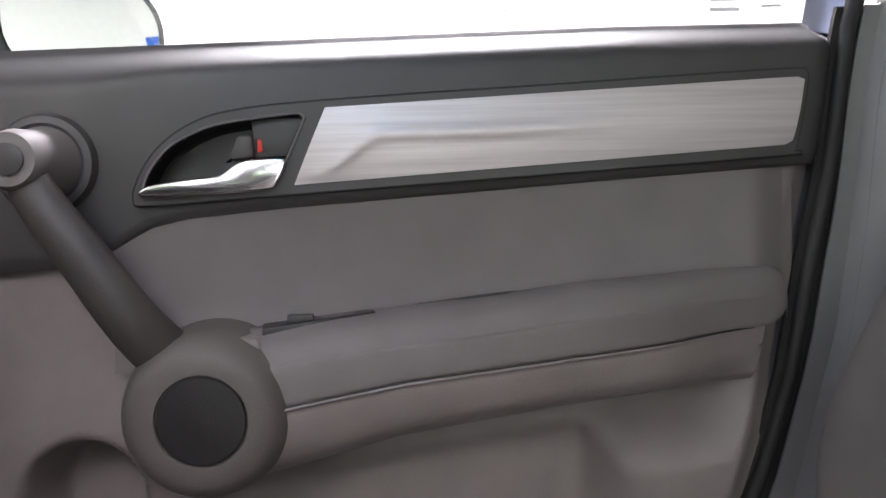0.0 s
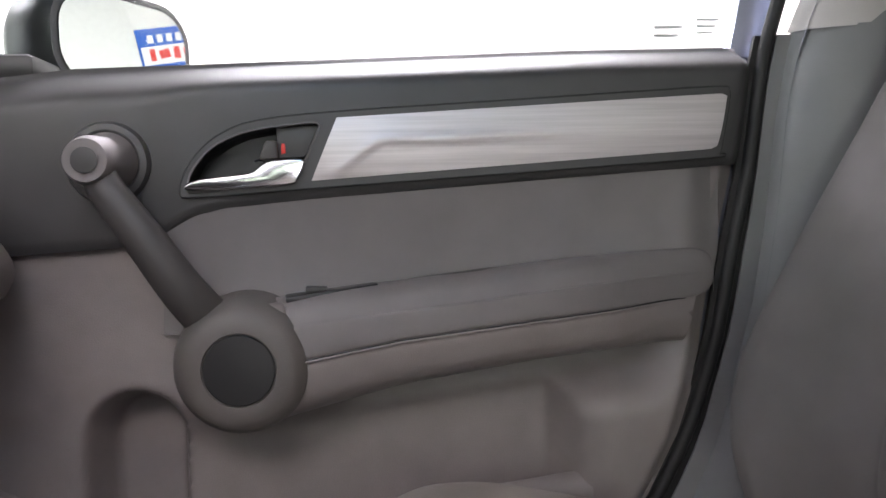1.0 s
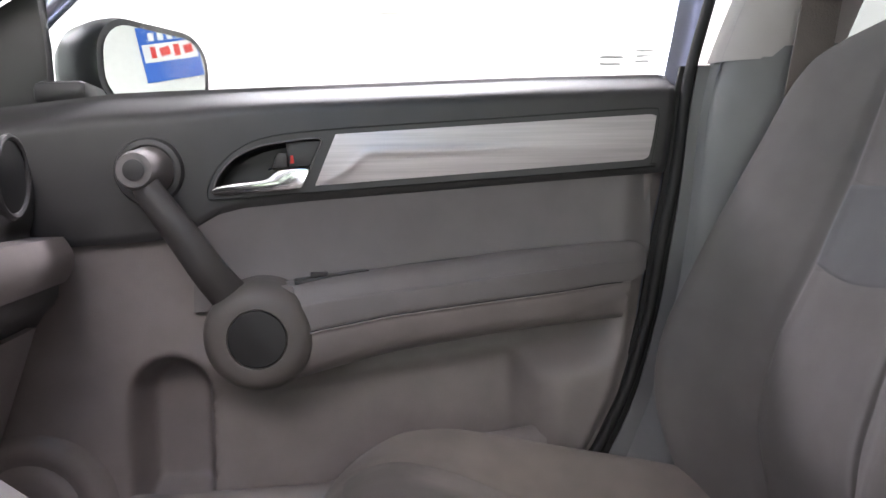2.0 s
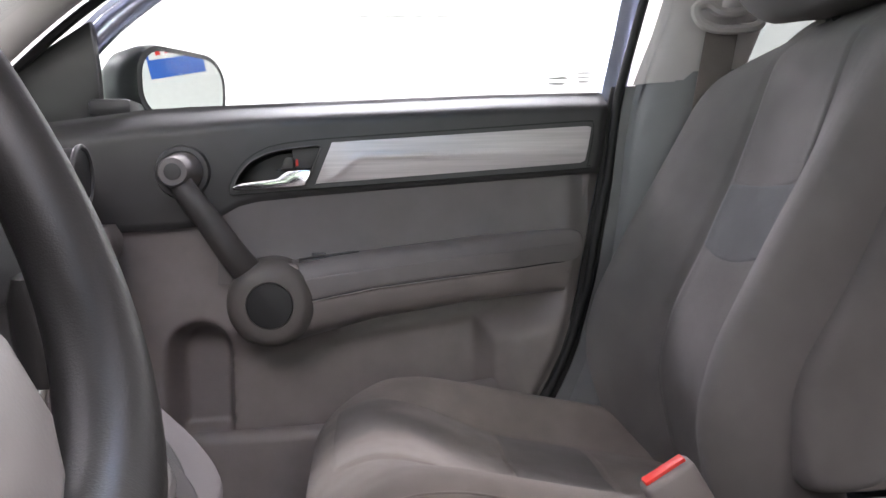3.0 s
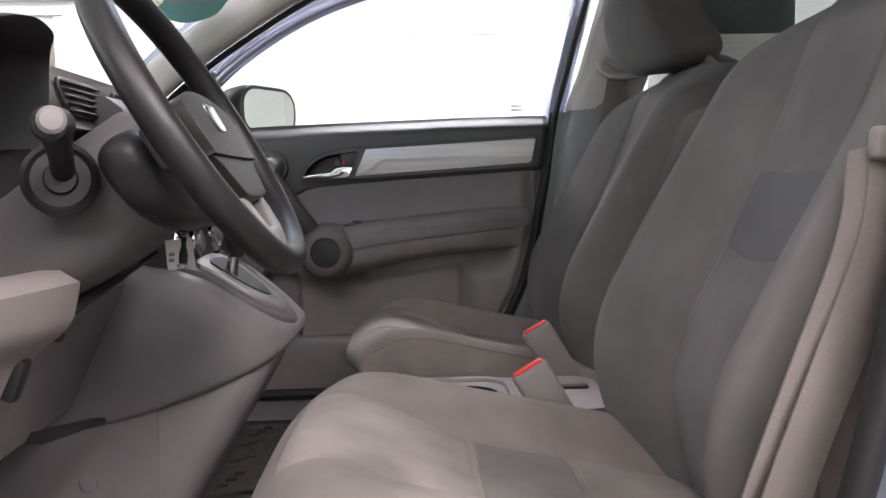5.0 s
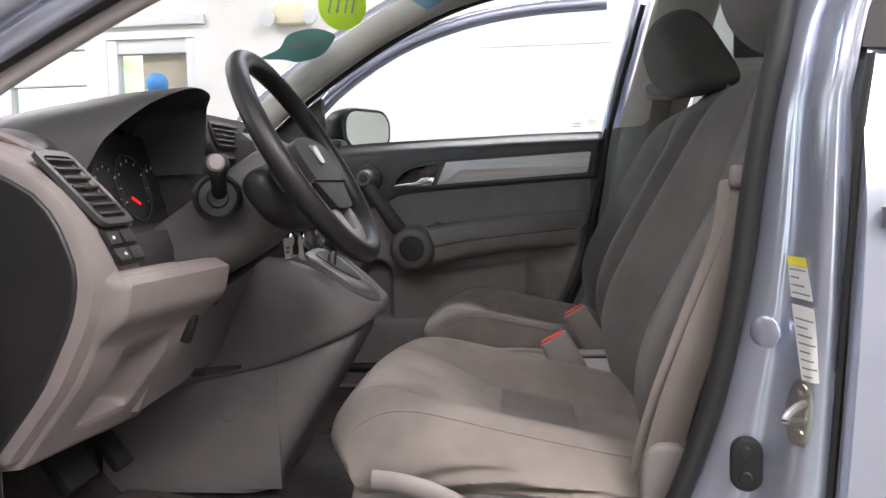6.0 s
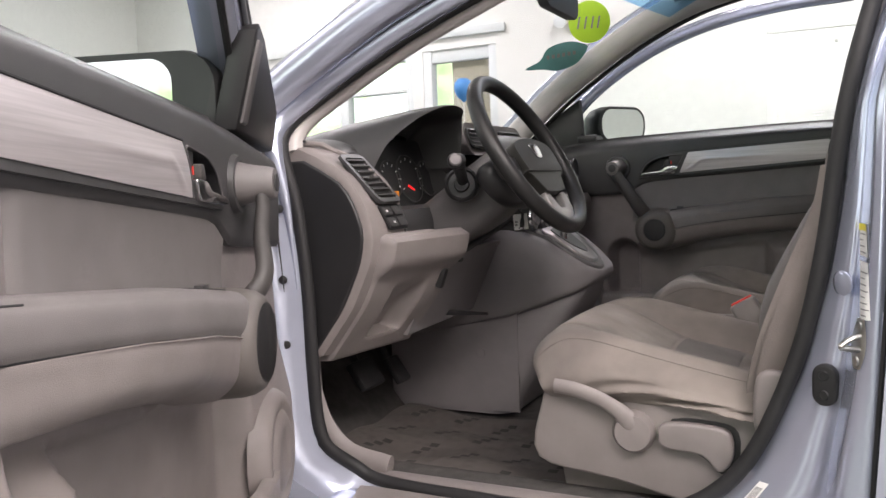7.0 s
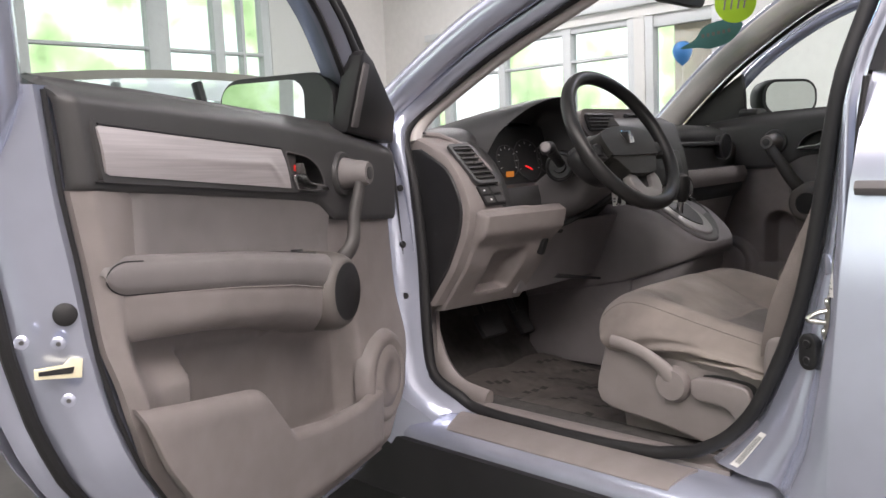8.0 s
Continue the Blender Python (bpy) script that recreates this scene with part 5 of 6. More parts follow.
wheel = thing("steering_wheel", WC, "black leather steering wheel with silver spokes", "steering wheel")
rim = [wheel_point(0.1745 * math.sin(2 * math.pi * k / 64), 0.1745 * math.cos(2 * math.pi * k / 64), 0) for k in range(64)]
part("rim", tube(rim, 0.0165, 14, True, up=WN), LEATHER, wheel, "black leather rim")
upper_pad = [(p.x, p.y) for p in spline([(-0.106, -0.012), (-0.099, 0.01), (-0.06, 0.022), (0, 0.027), (0.06, 0.022), (0.099, 0.01), (0.106, -0.012), (0.098, -0.046), (0.09, -0.051), (-0.09, -0.051), (-0.098, -0.046)], 4, True)]
lower_pad = [(p.x, p.y) for p in spline([(-0.09, -0.049), (0.09, -0.049), (0.083, -0.062), (0.062, -0.088), (0.05, -0.097), (0.0, -0.1), (-0.05, -0.097), (-0.062, -0.088), (-0.083, -0.062)], 4, True)]
hubp = part("airbag_cover", prism(upper_pad, wheel_point, -0.034, 0.014, 0.012, 5), HUB, wheel, "charcoal airbag cover")
part("lower_cover", prism(lower_pad, wheel_point, -0.034, 0.0105, 0.01, 5), HUB, hubp, "stepped lower half of the cover")
rear = [(p.x, p.y) for p in spline([(-0.143, 0.0), (-0.15, -0.035), (-0.12, -0.075), (-0.06, -0.093), (0.05, -0.09), (0.085, -0.05), (0.082, -0.005), (0.0, 0.016), (-0.09, 0.012)], 4, True)]
part("hub_back", prism(rear, wheel_point, -0.078, -0.026, 0.02, 4), BLACK, wheel, "black rear cover of the hub")
mark = [(p.x, p.y) for p in spline([(-0.024, 0.015), (0.0, 0.017), (0.024, 0.015), (0.02, -0.004), (0.013, -0.015), (-0.013, -0.015), (-0.02, -0.004)], 3, True)]
part("badge", prism([(a, b - 0.005) for a, b in mark], wheel_point, 0.0135, 0.0165, 0.0008), CHROME, hubp, "small chrome badge shape")
for sgn in (-1, 1):
    arm = [(sgn * a, b) for a, b in ((0.088, 0.0), (0.13, -0.012), (0.166, -0.006), (0.163, -0.052), (0.13, -0.046), (0.088, -0.054))]
    part("side_spoke", prism(arm, wheel_point, -0.025, -0.002, 0.007, 3), DARK, wheel, "charcoal side spoke")
    part("spoke_buttons", prism([(sgn * a, b) for a, b in ((0.108, -0.013), (0.142, -0.015), (0.142, -0.042), (0.11, -0.043))], wheel_point, -0.003, 0.004, 0.003), BLACK, wheel, "black spoke buttons")
half = [(0.031, -0.1), (0.054, -0.094), (0.062, -0.11), (0.058, -0.135), (0.044, -0.15), (0.024, -0.160)]
slot = [(-0.031, -0.1), (-0.021, -0.122), (-0.013, -0.133), (0.013, -0.133), (0.021, -0.122)]
part("lower_spoke", prism(half[1:] + [(-a, b) for a, b in half[:0:-1]] + slot + [half[0]], wheel_point, -0.02, 0.004, 0.003, 3), SILVER, wheel, "silver forked lower spoke")
# added black plate: the shade inside the fork's open slot, given as colour
part("slot_shade_plate", prism([(-0.05, -0.09), (0.05, -0.09), (0.05, -0.142), (0.03, -0.155), (-0.03, -0.155), (-0.05, -0.142)], wheel_point, -0.022, -0.008, 0.002), BLACK, wheel, "added black plate that darkens the open slot of the fork")

column = thing("steering_column", (-0.3, -0.457, 0.95), "taupe steering column shroud with black stalk", "steering column")
shroud = []
for back_, drop, hw, hh in ((0.045, 0.01, 0.045, 0.05), (0.06, 0.015, 0.054, 0.062), (0.12, 0.022, 0.058, 0.066), (0.2, 0.026, 0.056, 0.062), (0.30, 0.022, 0.053, 0.055)):
    shroud.append([WC - WN * back_ + WS * (a - 0.008) + WU * (b_ - drop) for a, b_ in ring_round(2 * hw, 2 * hh, 0, 0, 0.035, 5)])
part("shroud", loft(shroud), COLUMN, column, "charcoal column shroud")
part("tilt_lever", tube([(-0.335, -0.53, 0.86), (-0.285, -0.53, 0.845)], 0.01, 8, flat=0.5), BLACK, column)
for sgn, yy in ((-1, -0.635), (1, -0.26)):
    st = part("stalk", tube(spline([(-0.272, -0.455 + sgn * 0.08, 1.002), (-0.254, -0.455 + sgn * 0.13, 1.026), (-0.237, yy, 1.046)], 4), [0.012, 0.0115, 0.011, 0.011, 0.0115, 0.012, 0.013, 0.014, 0.0145], 14), BLACK, column, "black control stalk")
    part("stalk_knob", lathe([(0.013, -0.012), (0.0155, -0.008), (0.0155, 0.012), (0.012, 0.016), (0.0, 0.016)], (-0.237, yy, 1.046), (0, sgn, 0), 20), BLACK, st)
ig = part("ignition_switch", lathe([(0.036, 0), (0.036, 0.012), (0.031, 0.016), (0.027, 0.012), (0.016, 0.012), (0.014, 0.02), (0.0, 0.02)], (-0.275, -0.535, 1.0), (0.35, -0.9, 0.1), 28), BLACK, column, "round black switch ring")
part("stalk_end", lathe([(0.008, 0), (0.012, 0.003), (0.012, 0.008), (0.009, 0.011), (0.0, 0.012)], (-0.235, -0.645, 1.048), (0.4, -0.9, 0.1), 18), SHROUD, column, "grey stalk end")

tag = thing("key_tag", (-0.212, -0.40, 0.88), "white key tag with black clip hanging under the wheel", "key tag")
part("card", block((-0.2005, -0.404, 0.9155), (0.031, 0.003, 0.034), 0.001, (0, -4, 30)), WHITE, tag)
clip = part("clip", tube(spline([(-0.195, -0.4045, 0.934), (-0.195, -0.4065, 0.927), (-0.1955, -0.4085, 0.912), (-0.196, -0.4085, 0.904)], 4), [0.003, 0.0033, 0.0036, 0.003, 0.0027, 0.003, 0.0042, 0.0048, 0.005, 0.005, 0.005, 0.0048, 0.0042], 10), BLACK, tag)
part("clip_ring", tube([V(-0.196 + 0.0055 * math.cos(t), -0.413, 0.9025 + 0.0022 * math.sin(t)) for t in np.linspace(0, 2 * math.pi, 13)[:-1]], 0.001, 6, True, up=(0, 1, 0)), CHROME, clip, "bright clip ring")
for k in range(2):
    part("tag_print", block((-0.2085 + 0.0005 * k, -0.4105, 0.909 + 0.0065 * k), (0.006, 0.001, 0.0042), 0, (0, -4, 30)), INK, tag)
part("cord", tube([(-0.197, -0.403, 0.932), (-0.21, -0.40, 0.95), (-0.225, -0.40, 0.965)], 0.002, 6), BLACK, tag)

# ---- dashboard ----
dash = thing("dashboard", (-0.6, CY, 0.9), "dark grey dashboard with taupe lower panels and vents", "dashboard")
FACE = soft_curve([(0.66, -0.465), (0.70, -0.435), (0.78, -0.372), (0.86, -0.332), (0.90, -0.322), (0.93, -0.322), (0.98, -0.341), (1.02, -0.368), (1.05, -0.402), (1.07, -0.44), (1.08, -0.485)], 0.012)


def dash_ring(y, pull=0.0, top=1.08, low=0.69):
    pts = [(FACE(z) - pull, z) for z in np.linspace(low, top, 22)]
    pts += [(-0.53 - pull, top + 0.012), (-0.64, top + 0.012), (-0.82, top - 0.02), (-0.82, low + 0.06), (-0.55, low)]
    return [V(x, y, z) for x, z in pts]


part("end_panel", loft([dash_ring(-0.812, 0.014), dash_ring(-0.808, 0.005), dash_ring(-0.785), dash_ring(-0.74), dash_ring(-0.70), dash_ring(-0.688, 0.012)]), TRIM, dash, "taupe outer dash panel")
for name_, rows_, top_ in (("binnacle", ((-0.69, 0.02), (-0.67, 0.014), (-0.635, 0.03)), 1.07), ("binnacle_sill", ((-0.635, 0.03), (-0.5, 0.035), (-0.34, 0.02)), 0.955), ("binnacle_side", ((-0.34, 0.03), (-0.28, 0.0), (-0.24, 0.01)), 1.07)):
    part(name_, loft([dash_ring(y, p, top_, 0.90) for y, p in rows_]), DARK, dash, "charcoal panel round the dials")
part("silver_strip", tube([V(FACE(z) + 0.004, -0.706 - 0.02 * step(0.98, 1.07, z), z) for z in np.linspace(0.968, 1.072, 14)] + [V(-0.47, -0.745, 1.087), V(-0.5, -0.785, 1.092)], 0.006, 8, up=(0, 1, 0)), TRIM, dash, "raised trim strip beside the vent")
cap = [(FACE(z) - 0.022 - 0.03 * step(1.0, 1.06, z), z) for z in np.linspace(0.7, 1.056, 18)] + [(-0.64, 1.052), (-0.74, 1.03), (-0.74, 0.76), (-0.57, 0.695)]
part("end_cap", prism(cap, lambda a, b, d: V(a, d, b), -0.818, -0.804, 0.005, 3), BLACK, dash, "black side cap of the dash")


def face_frame(z, y):
    p = V(FACE(z), y, z)
    t = (V(FACE(z + 0.01), y, z + 0.01) - V(FACE(z - 0.01), y, z - 0.01)).normalized()
    return p, t, t.cross(V(0, 1, 0)) * -1


def on_face(z0, y0, skew=0.0):
    p, t, n = face_frame(z0, y0)
    if n.x < 0:
        n = -n
    return lambda a, b, d: p + V(0, a - skew * b, 0) + t * b + n * d


def vent(z0, y0, w, h, parent, name="air_vent"):
    f = on_face(z0, y0, 0.15)
    outer = ring_round(w + 0.018, h + 0.018, 0, 0, 0.012, 4)
    inner = ring_round(w, h, 0, 0, 0.008, 4)
    bm = loft([[f(a, b, 0.0) for a, b in outer], [f(a, b, 0.007) for a, b in outer], [f(a, b, 0.007) for a, b in inner], [f(a, b, -0.004) for a, b in inner]], caps=False)
    v = part(name, bm, DARK, parent, "dark framed air vent")
    part("vent_back", prism(inner, f, 0.001, 0.002, 0), BLACK, v)
    n = 7
    for k in range(n):
        b = -h / 2 + h * (k + 0.5) / n
        bm = bmesh.new()
        vs = [bm.verts.new(f(a, bb, d)) for a, bb, d in ((-w / 2, b - 0.002, 0.002), (w / 2, b - 0.002, 0.002), (w / 2, b - 0.0015, 0.0085), (-w / 2, b - 0.0015, 0.0085), (-w / 2, b + 0.001, 0.002), (w / 2, b + 0.001, 0.002), (w / 2, b + 0.0015, 0.009), (-w / 2, b + 0.0015, 0.009))]
        for q in ((0, 1, 2, 3), (4, 7, 6, 5), (0, 3, 7, 4), (1, 5, 6, 2), (3, 2, 6, 7), (0, 4, 5, 1)):
            bm.faces.new([vs[i] for i in q])
        part("vent_slat", bm, SLAT, v)
    part("vent_knob", block(f(0, 0, 0.008), (0.008, 0.008, 0.008), 0.002), SLAT, v)
    return v


vent(1.016, -0.75, 0.062, 0.1, dash)
f = on_face(0.945, -0.735, 0.3)
sp = part("switch_panel", prism(ring_round(0.07, 0.05, 0, 0, 0.006, 3), f, 0.0, 0.005, 0.001), BLACK, dash, "black switch panel")
for a in (-0.018, 0.018):
    for b in (-0.011, 0.011):
        part("switch", prism(ring_round(0.03, 0.017, a, b, 0.003, 2), f, 0.005, 0.008, 0.001), DARK, sp)
        if a < 0:
            part("switch_mark", prism(ring_round(0.006, 0.004, a - 0.004 * b / 0.011, b, 0.001, 1), f, 0.008, 0.0086, 0), FAINT, sp)

# dash top pad and the hood over the dials
TOPX = -0.44


def pad(u, v):
    y = -0.79 + 1.54 * v
    pts = [(-1.0, 1.02), (-0.88, 1.065), (-0.74, 1.095), (-0.61, 1.105), (-0.53, 1.098), (-0.48, 1.08), (-0.465, 1.055), (-0.47, 1.03)]
    a = spline(pts, 3)[round(u * 21)]
    crown = 0.012 * math.sin(math.pi * v)
    return V(a.x, y, a.y + crown)


part("dash_pad", sheet(pad, 21, 24, V(0, 0, -0.02)), DARK, dash, "charcoal soft dash pad", sharp=60)


HOOD = spline([(-0.435, -0.628, 1.03), (-0.42, -0.612, 1.07), (-0.404, -0.597, 1.098), (-0.365, -0.557, 1.14), (-0.333, -0.515, 1.163), (-0.322, -0.475, 1.171), (-0.325, -0.43, 1.171), (-0.335, -0.385, 1.166), (-0.352, -0.355, 1.154), (-0.36, -0.343, 1.13), (-0.364, -0.34, 1.09), (-0.37, -0.34, 1.04)], 3)


def hood_ring(back_, wide, sink, grow=0.0):
    """The hood's edge, moved forwards by back_ and shrunk towards the dash top."""
    out = []
    for p in HOOD:
        y = -0.47 + (p.y + 0.47) * wide
        z = 1.03 + (p.z - 1.03) * sink
        out.append(V(p.x * (1 - back_) - 0.85 * back_, y, z))
    return out


hood = part("dial_hood", loft([hood_ring(1.0, 0.8, 0.4), hood_ring(0.7, 1.02, 0.66), hood_ring(0.4, 1.12, 0.85), hood_ring(0.15, 1.07, 0.97), hood_ring(0.02, 1.0, 1.0), hood_ring(0.0, 0.98, 0.985), hood_ring(0.02, 0.95, 0.95), hood_ring(0.2, 0.92, 0.9), hood_ring(0.28, 0.85, 0.6)], caps=False, ring_closed=False), DARK, dash, "charcoal hood over the dials", sharp=60)
part("dial_face", prism(ring_round(0.27, 0.17, -0.475, 1.02, 0.03, 6), lambda a, b, d: V(-0.45 + d - 0.25 * (b - 1.02), a, b), -0.004, 0.0, 0), BLACK, hood, "black dial face")
for yy, r in ((-0.528, 0.042), (-0.445, 0.055), (-0.363, 0.042)):
    part("dial_ring", lathe([(r, 0), (r, 0.003), (r - 0.0015, 0.003), (r - 0.0015, 0.0005)], (-0.447, yy, 1.018), (1, 0, 0.25), 32, caps=False), DARK, hood, "thin dark dial ring")
    for k in range(9):
        a = radians(-120 + 30 * k)
        part("dial_mark", block((-0.4455 - 0.25 * 0.8 * r * math.cos(a), yy + 0.8 * r * math.sin(a), 1.018 + 0.8 * r * math.cos(a)), (0.001, 0.0012, 0.005), 0, (math.degrees(-a), 0, 0)), FAINT, hood)
part("dial_needle", block((-0.4425, -0.445, 0.998), (0.0012, 0.004, 0.03), 0, (70, 0, 0)), REDLIT, hood, "lit red dial needle")
part("trip_display", block((-0.433, -0.535, 0.985), (0.0012, 0.03, 0.014), 0), AMBER, hood, "lit amber trip display")

part("demister_slot", block((-0.50, -0.765, 1.0935), (0.02, 0.055, 0.004), 0.001, (0, 0, 20)), BLACK, dash, "black demister slot")

# knee panel below the column
def knee(u, v):
    y = -0.79 + 0.25 * u
    z = 0.675 + 0.238 * v
    lip = 0.022 * step(0.62, 0.8, v) - 0.02 * step(0.95, 1.0, v)
    hollow = 0.045 * step(0.28, 0.36, u) * (1 - step(0.66, 0.74, u)) * step(0.14, 0.2, v) * (1 - step(0.42, 0.62, v))
    return V(FACE(z) + 0.006 + 0.035 * u + lip - hollow - 0.02 * (1 - step(0, 0.03, u)), y, z)


part("knee_panel", sheet(knee, 60, 40, V(-0.02, 0, 0)), TRIM, dash, "taupe knee panel with a small pocket", sharp=60)
part("knee_lip", prism(ring_round(0.175, 0.062, -0.702, 0.885, 0.02, 5), lambda a, b, d: V(FACE(b) + d + 0.13 * (a + 0.79), a, b), -0.02, 0.016, 0.012, 3), TRIM, dash, "rounded taupe knee bolster")
part("column_panel", sheet(lambda u, v: V(-0.365 - 0.02 * u + 0.05 * v - 0.03 * (1 - v), -0.575 + 0.38 * u, 0.69 + 0.17 * v), 10, 6, V(-0.02, 0, 0)), SHROUD, dash, "taupe panel below the column")
part("release_handle", block((-0.318, -0.562, 0.812), (0.02, 0.02, 0.045), 0.006, (0, 20, 0)), BLACK, dash, "black release handle")
part("lower_strip", tube(spline([(-0.325, -0.565, 0.818), (-0.318, -0.55, 0.846), (-0.30, -0.475, 0.864), (-0.27, -0.42, 0.89), (-0.24, -0.37, 0.916)], 4), [0.009, 0.01, 0.011, 0.012, 0.013] + [0.012] * 4 + [0.011] * 4 + [0.009] * 4, 10, flat=0.6), BLACK, dash, "black edge strip")

# passenger side of the dash
def pface(u, v):
    y = -0.28 + 1.0 * u
    a = spline([(1.045, -0.42), (1.03, -0.395), (0.98, -0.395), (0.955, -0.40), (0.935, -0.375), (0.88, -0.37), (0.84, -0.40), (0.70, -0.46), (0.66, -0.52)], 3)[round(v * 24)]
    return V(a.y - 0.04 * (2 * u - 0.8) ** 2 * 0.5, y, a.x)


part("panel_gap", prism([(-0.46, 0.716), (-0.28, 0.688), (-0.28, 0.694), (-0.44, 0.724)], lambda a, b, d: V(-0.352 + d, a, b), -0.01, 0.012, 0), BLACK, dash, "black gap below the knee panel")
part("passenger_face", sheet(pface, 24, 24, V(-0.03, 0, 0)), DARK, dash, "charcoal passenger side dash face", sharp=50)
part("dash_slot", block((-0.398, 0.42, 1.036), (0.03, 0.36, 0.012), 0.004), BLACK, dash, "dark open slot across the dash")
part("dash_band", sheet(lambda u, v: V(-0.352 - 0.03 * u * u + 0.012 * math.sin(math.pi * v), 0.10 + 0.6 * u, 0.9 + 0.055 * v), 16, 6, V(-0.04, 0, 0)), TRIM, dash, "taupe grey dash band")
part("glovebox", sheet(lambda u, v: V(-0.385 - 0.06 * (1 - v) - 0.02 * u * u, 0.16 + 0.5 * u, 0.68 + 0.17 * v), 10, 8, V(-0.03, 0, 0)), TRIM, dash, "taupe glovebox lid")
pv = part("passenger_vent", prism(ring_round(0.075, 0.08, 0.555, 1.025, 0.03, 5), lambda a, b, d: V(-0.405 + d, a, b), 0.0, 0.025, 0.004), BLACK, dash, "round black passenger vent")
part("vent_ring", tube([V(-0.381, 0.555 + 0.04 * math.cos(t), 1.025 + 0.042 * math.sin(t)) for t in np.linspace(0, 2 * math.pi, 25)[:-1]], 0.004, 8, True, up=(1, 0, 0)), DARK, pv)

# centre stack with vents, dials and screen
stack = part("centre_fascia", loft([[V(x, CY - 0.02 + a, z) for a in np.linspace(-hw, hw, 9)] + [V(x - 0.12, CY - 0.02 + a, z) for a in np.linspace(hw, -hw, 9)] for x, z, hw in ((-0.36, 1.12, 0.13), (-0.33, 1.10, 0.15), (-0.30, 1.02, 0.155), (-0.28, 0.93, 0.15), (-0.275, 0.88, 0.14))]), DARK, dash, "charcoal centre stack")
pod = part("vent_pod", loft([[V(-0.365 - 0.004 * g - 0.9 * (b_ + 0.03) * 0.35, -0.112 + a, 1.108 + b_) for a, b_ in ring_round(0.37 - 0.02 * g, 0.078 - 0.012 * g, 0, 0, 0.03, 6)] if k else [V(-0.5, -0.112 + a, 1.1 + b_ * 0.7) for a, b_ in ring_round(0.33, 0.06, 0, 0, 0.025, 6)] for k, g in ((0, 0), (1, 0), (1, 1))]), TRIM, stack, "taupe grey pod round the centre vents")
for yy in (-0.21, -0.015):
    bm = prism(ring_round(0.14, 0.05, yy, 1.11, 0.014, 4), lambda a, b, d: V(-0.368 + d - 0.315 * (b - 1.08), a, b), 0.0, 0.006, 0.002)
    cv = part("centre_vent", bm, BLACK, pod, "black slatted centre vent")
    for k in range(5):
        part("vent_slat", block((-0.362 - 0.315 * (0.012 + 0.0095 * k), yy, 1.092 + 0.0095 * k), (0.01, 0.125, 0.003), 0.0008, (0, 20, 0)), SLAT, cv)
part("radio", prism(ring_round(0.2, 0.1, CY - 0.02, 0.975, 0.01, 3), lambda a, b, d: V(-0.288 + d - 0.25 * (b - 0.975), a, b), 0.0, 0.012, 0.003), BLACK, stack, "black radio panel")
for yy, zz, rr in ((-0.12, 0.905, 0.030), (CY - 0.02, 0.905, 0.030), (0.082, 0.914, 0.033), (0.112, 0.868, 0.015)):
    kn = part("climate_dial", lathe([(rr, 0), (rr, 0.01), (rr * 0.93, 0.014), (rr * 0.84, 0.014), (rr * 0.8, 0.011)], (-0.285, yy, zz), (1, 0, 0.15), 32, caps=False), CHROME, stack, "chrome ringed climate dial")
    part("dial_cap", lathe([(rr * 0.82, 0.0), (rr * 0.8, 0.012), (rr * 0.55, 0.014), (rr * 0.5, 0.02), (0.0, 0.021)], (-0.285, yy, zz), (1, 0, 0.15), 28), BLACK if rr < 0.02 else SILVER, kn, "round dial cap")

# shifter console below the stack
console = thing("shift_console", (-0.3, CY, 0.42), "taupe shifter console below the centre stack", "console")


CON_TOP = curve([(-0.62, 0.875), (-0.42, 0.885), (-0.27, 0.888), (-0.192, 0.857), (-0.098, 0.790), (-0.074, 0.776)])
CON_LOW = curve([(-0.62, 0.60), (-0.277, 0.672), (-0.19, 0.704), (-0.12, 0.732), (-0.097, 0.744), (-0.082, 0.756), (-0.074, 0.766)])


def con(x):
    """A section of the rounded upper pod across the car."""
    k = math.sqrt(max(0.0, 1 - max(0.0, (x + 0.185) / 0.112) ** 2))
    hw = 0.025 + 0.147 * k
    lo, hi = CON_LOW(x), CON_TOP(x)
    h = min(0.11, hi - lo)
    half = [(-0.86, lo - 0.004), (-0.95, lo), (-0.985, lo + 0.06 * h), (-1.0, lo + 0.25 * h), (-1.0, hi - 0.45 * h), (-0.97, hi - 0.22 * h), (-0.92, hi - 0.08 * h), (-0.84, hi)]
    pts = half + [(-a, z) for a, z in half[::-1]]
    return [V(x, CY - 0.01 + hw * a, z) for a, z in pts]


part("console_body", loft([con(x) for x in (-0.62, -0.5, -0.42, -0.36, -0.32, -0.3, -0.28, -0.26, -0.24, -0.22, -0.20, -0.185, -0.17, -0.155, -0.14, -0.13, -0.12, -0.112, -0.105, -0.098, -0.092, -0.086, -0.081, -0.077, -0.0745)]), SHROUD, console, "taupe console moulding", sharp=50)


def foot(z):
    """Front edge and half width of the lower console at a height."""
    return curve([(0.42, -0.283), (0.44, -0.275), (0.565, -0.202), (0.64, -0.155), (0.70, -0.12), (0.75, -0.098)])(z), curve([(0.42, 0.158), (0.62, 0.158), (0.70, 0.148), (0.75, 0.11)])(z)


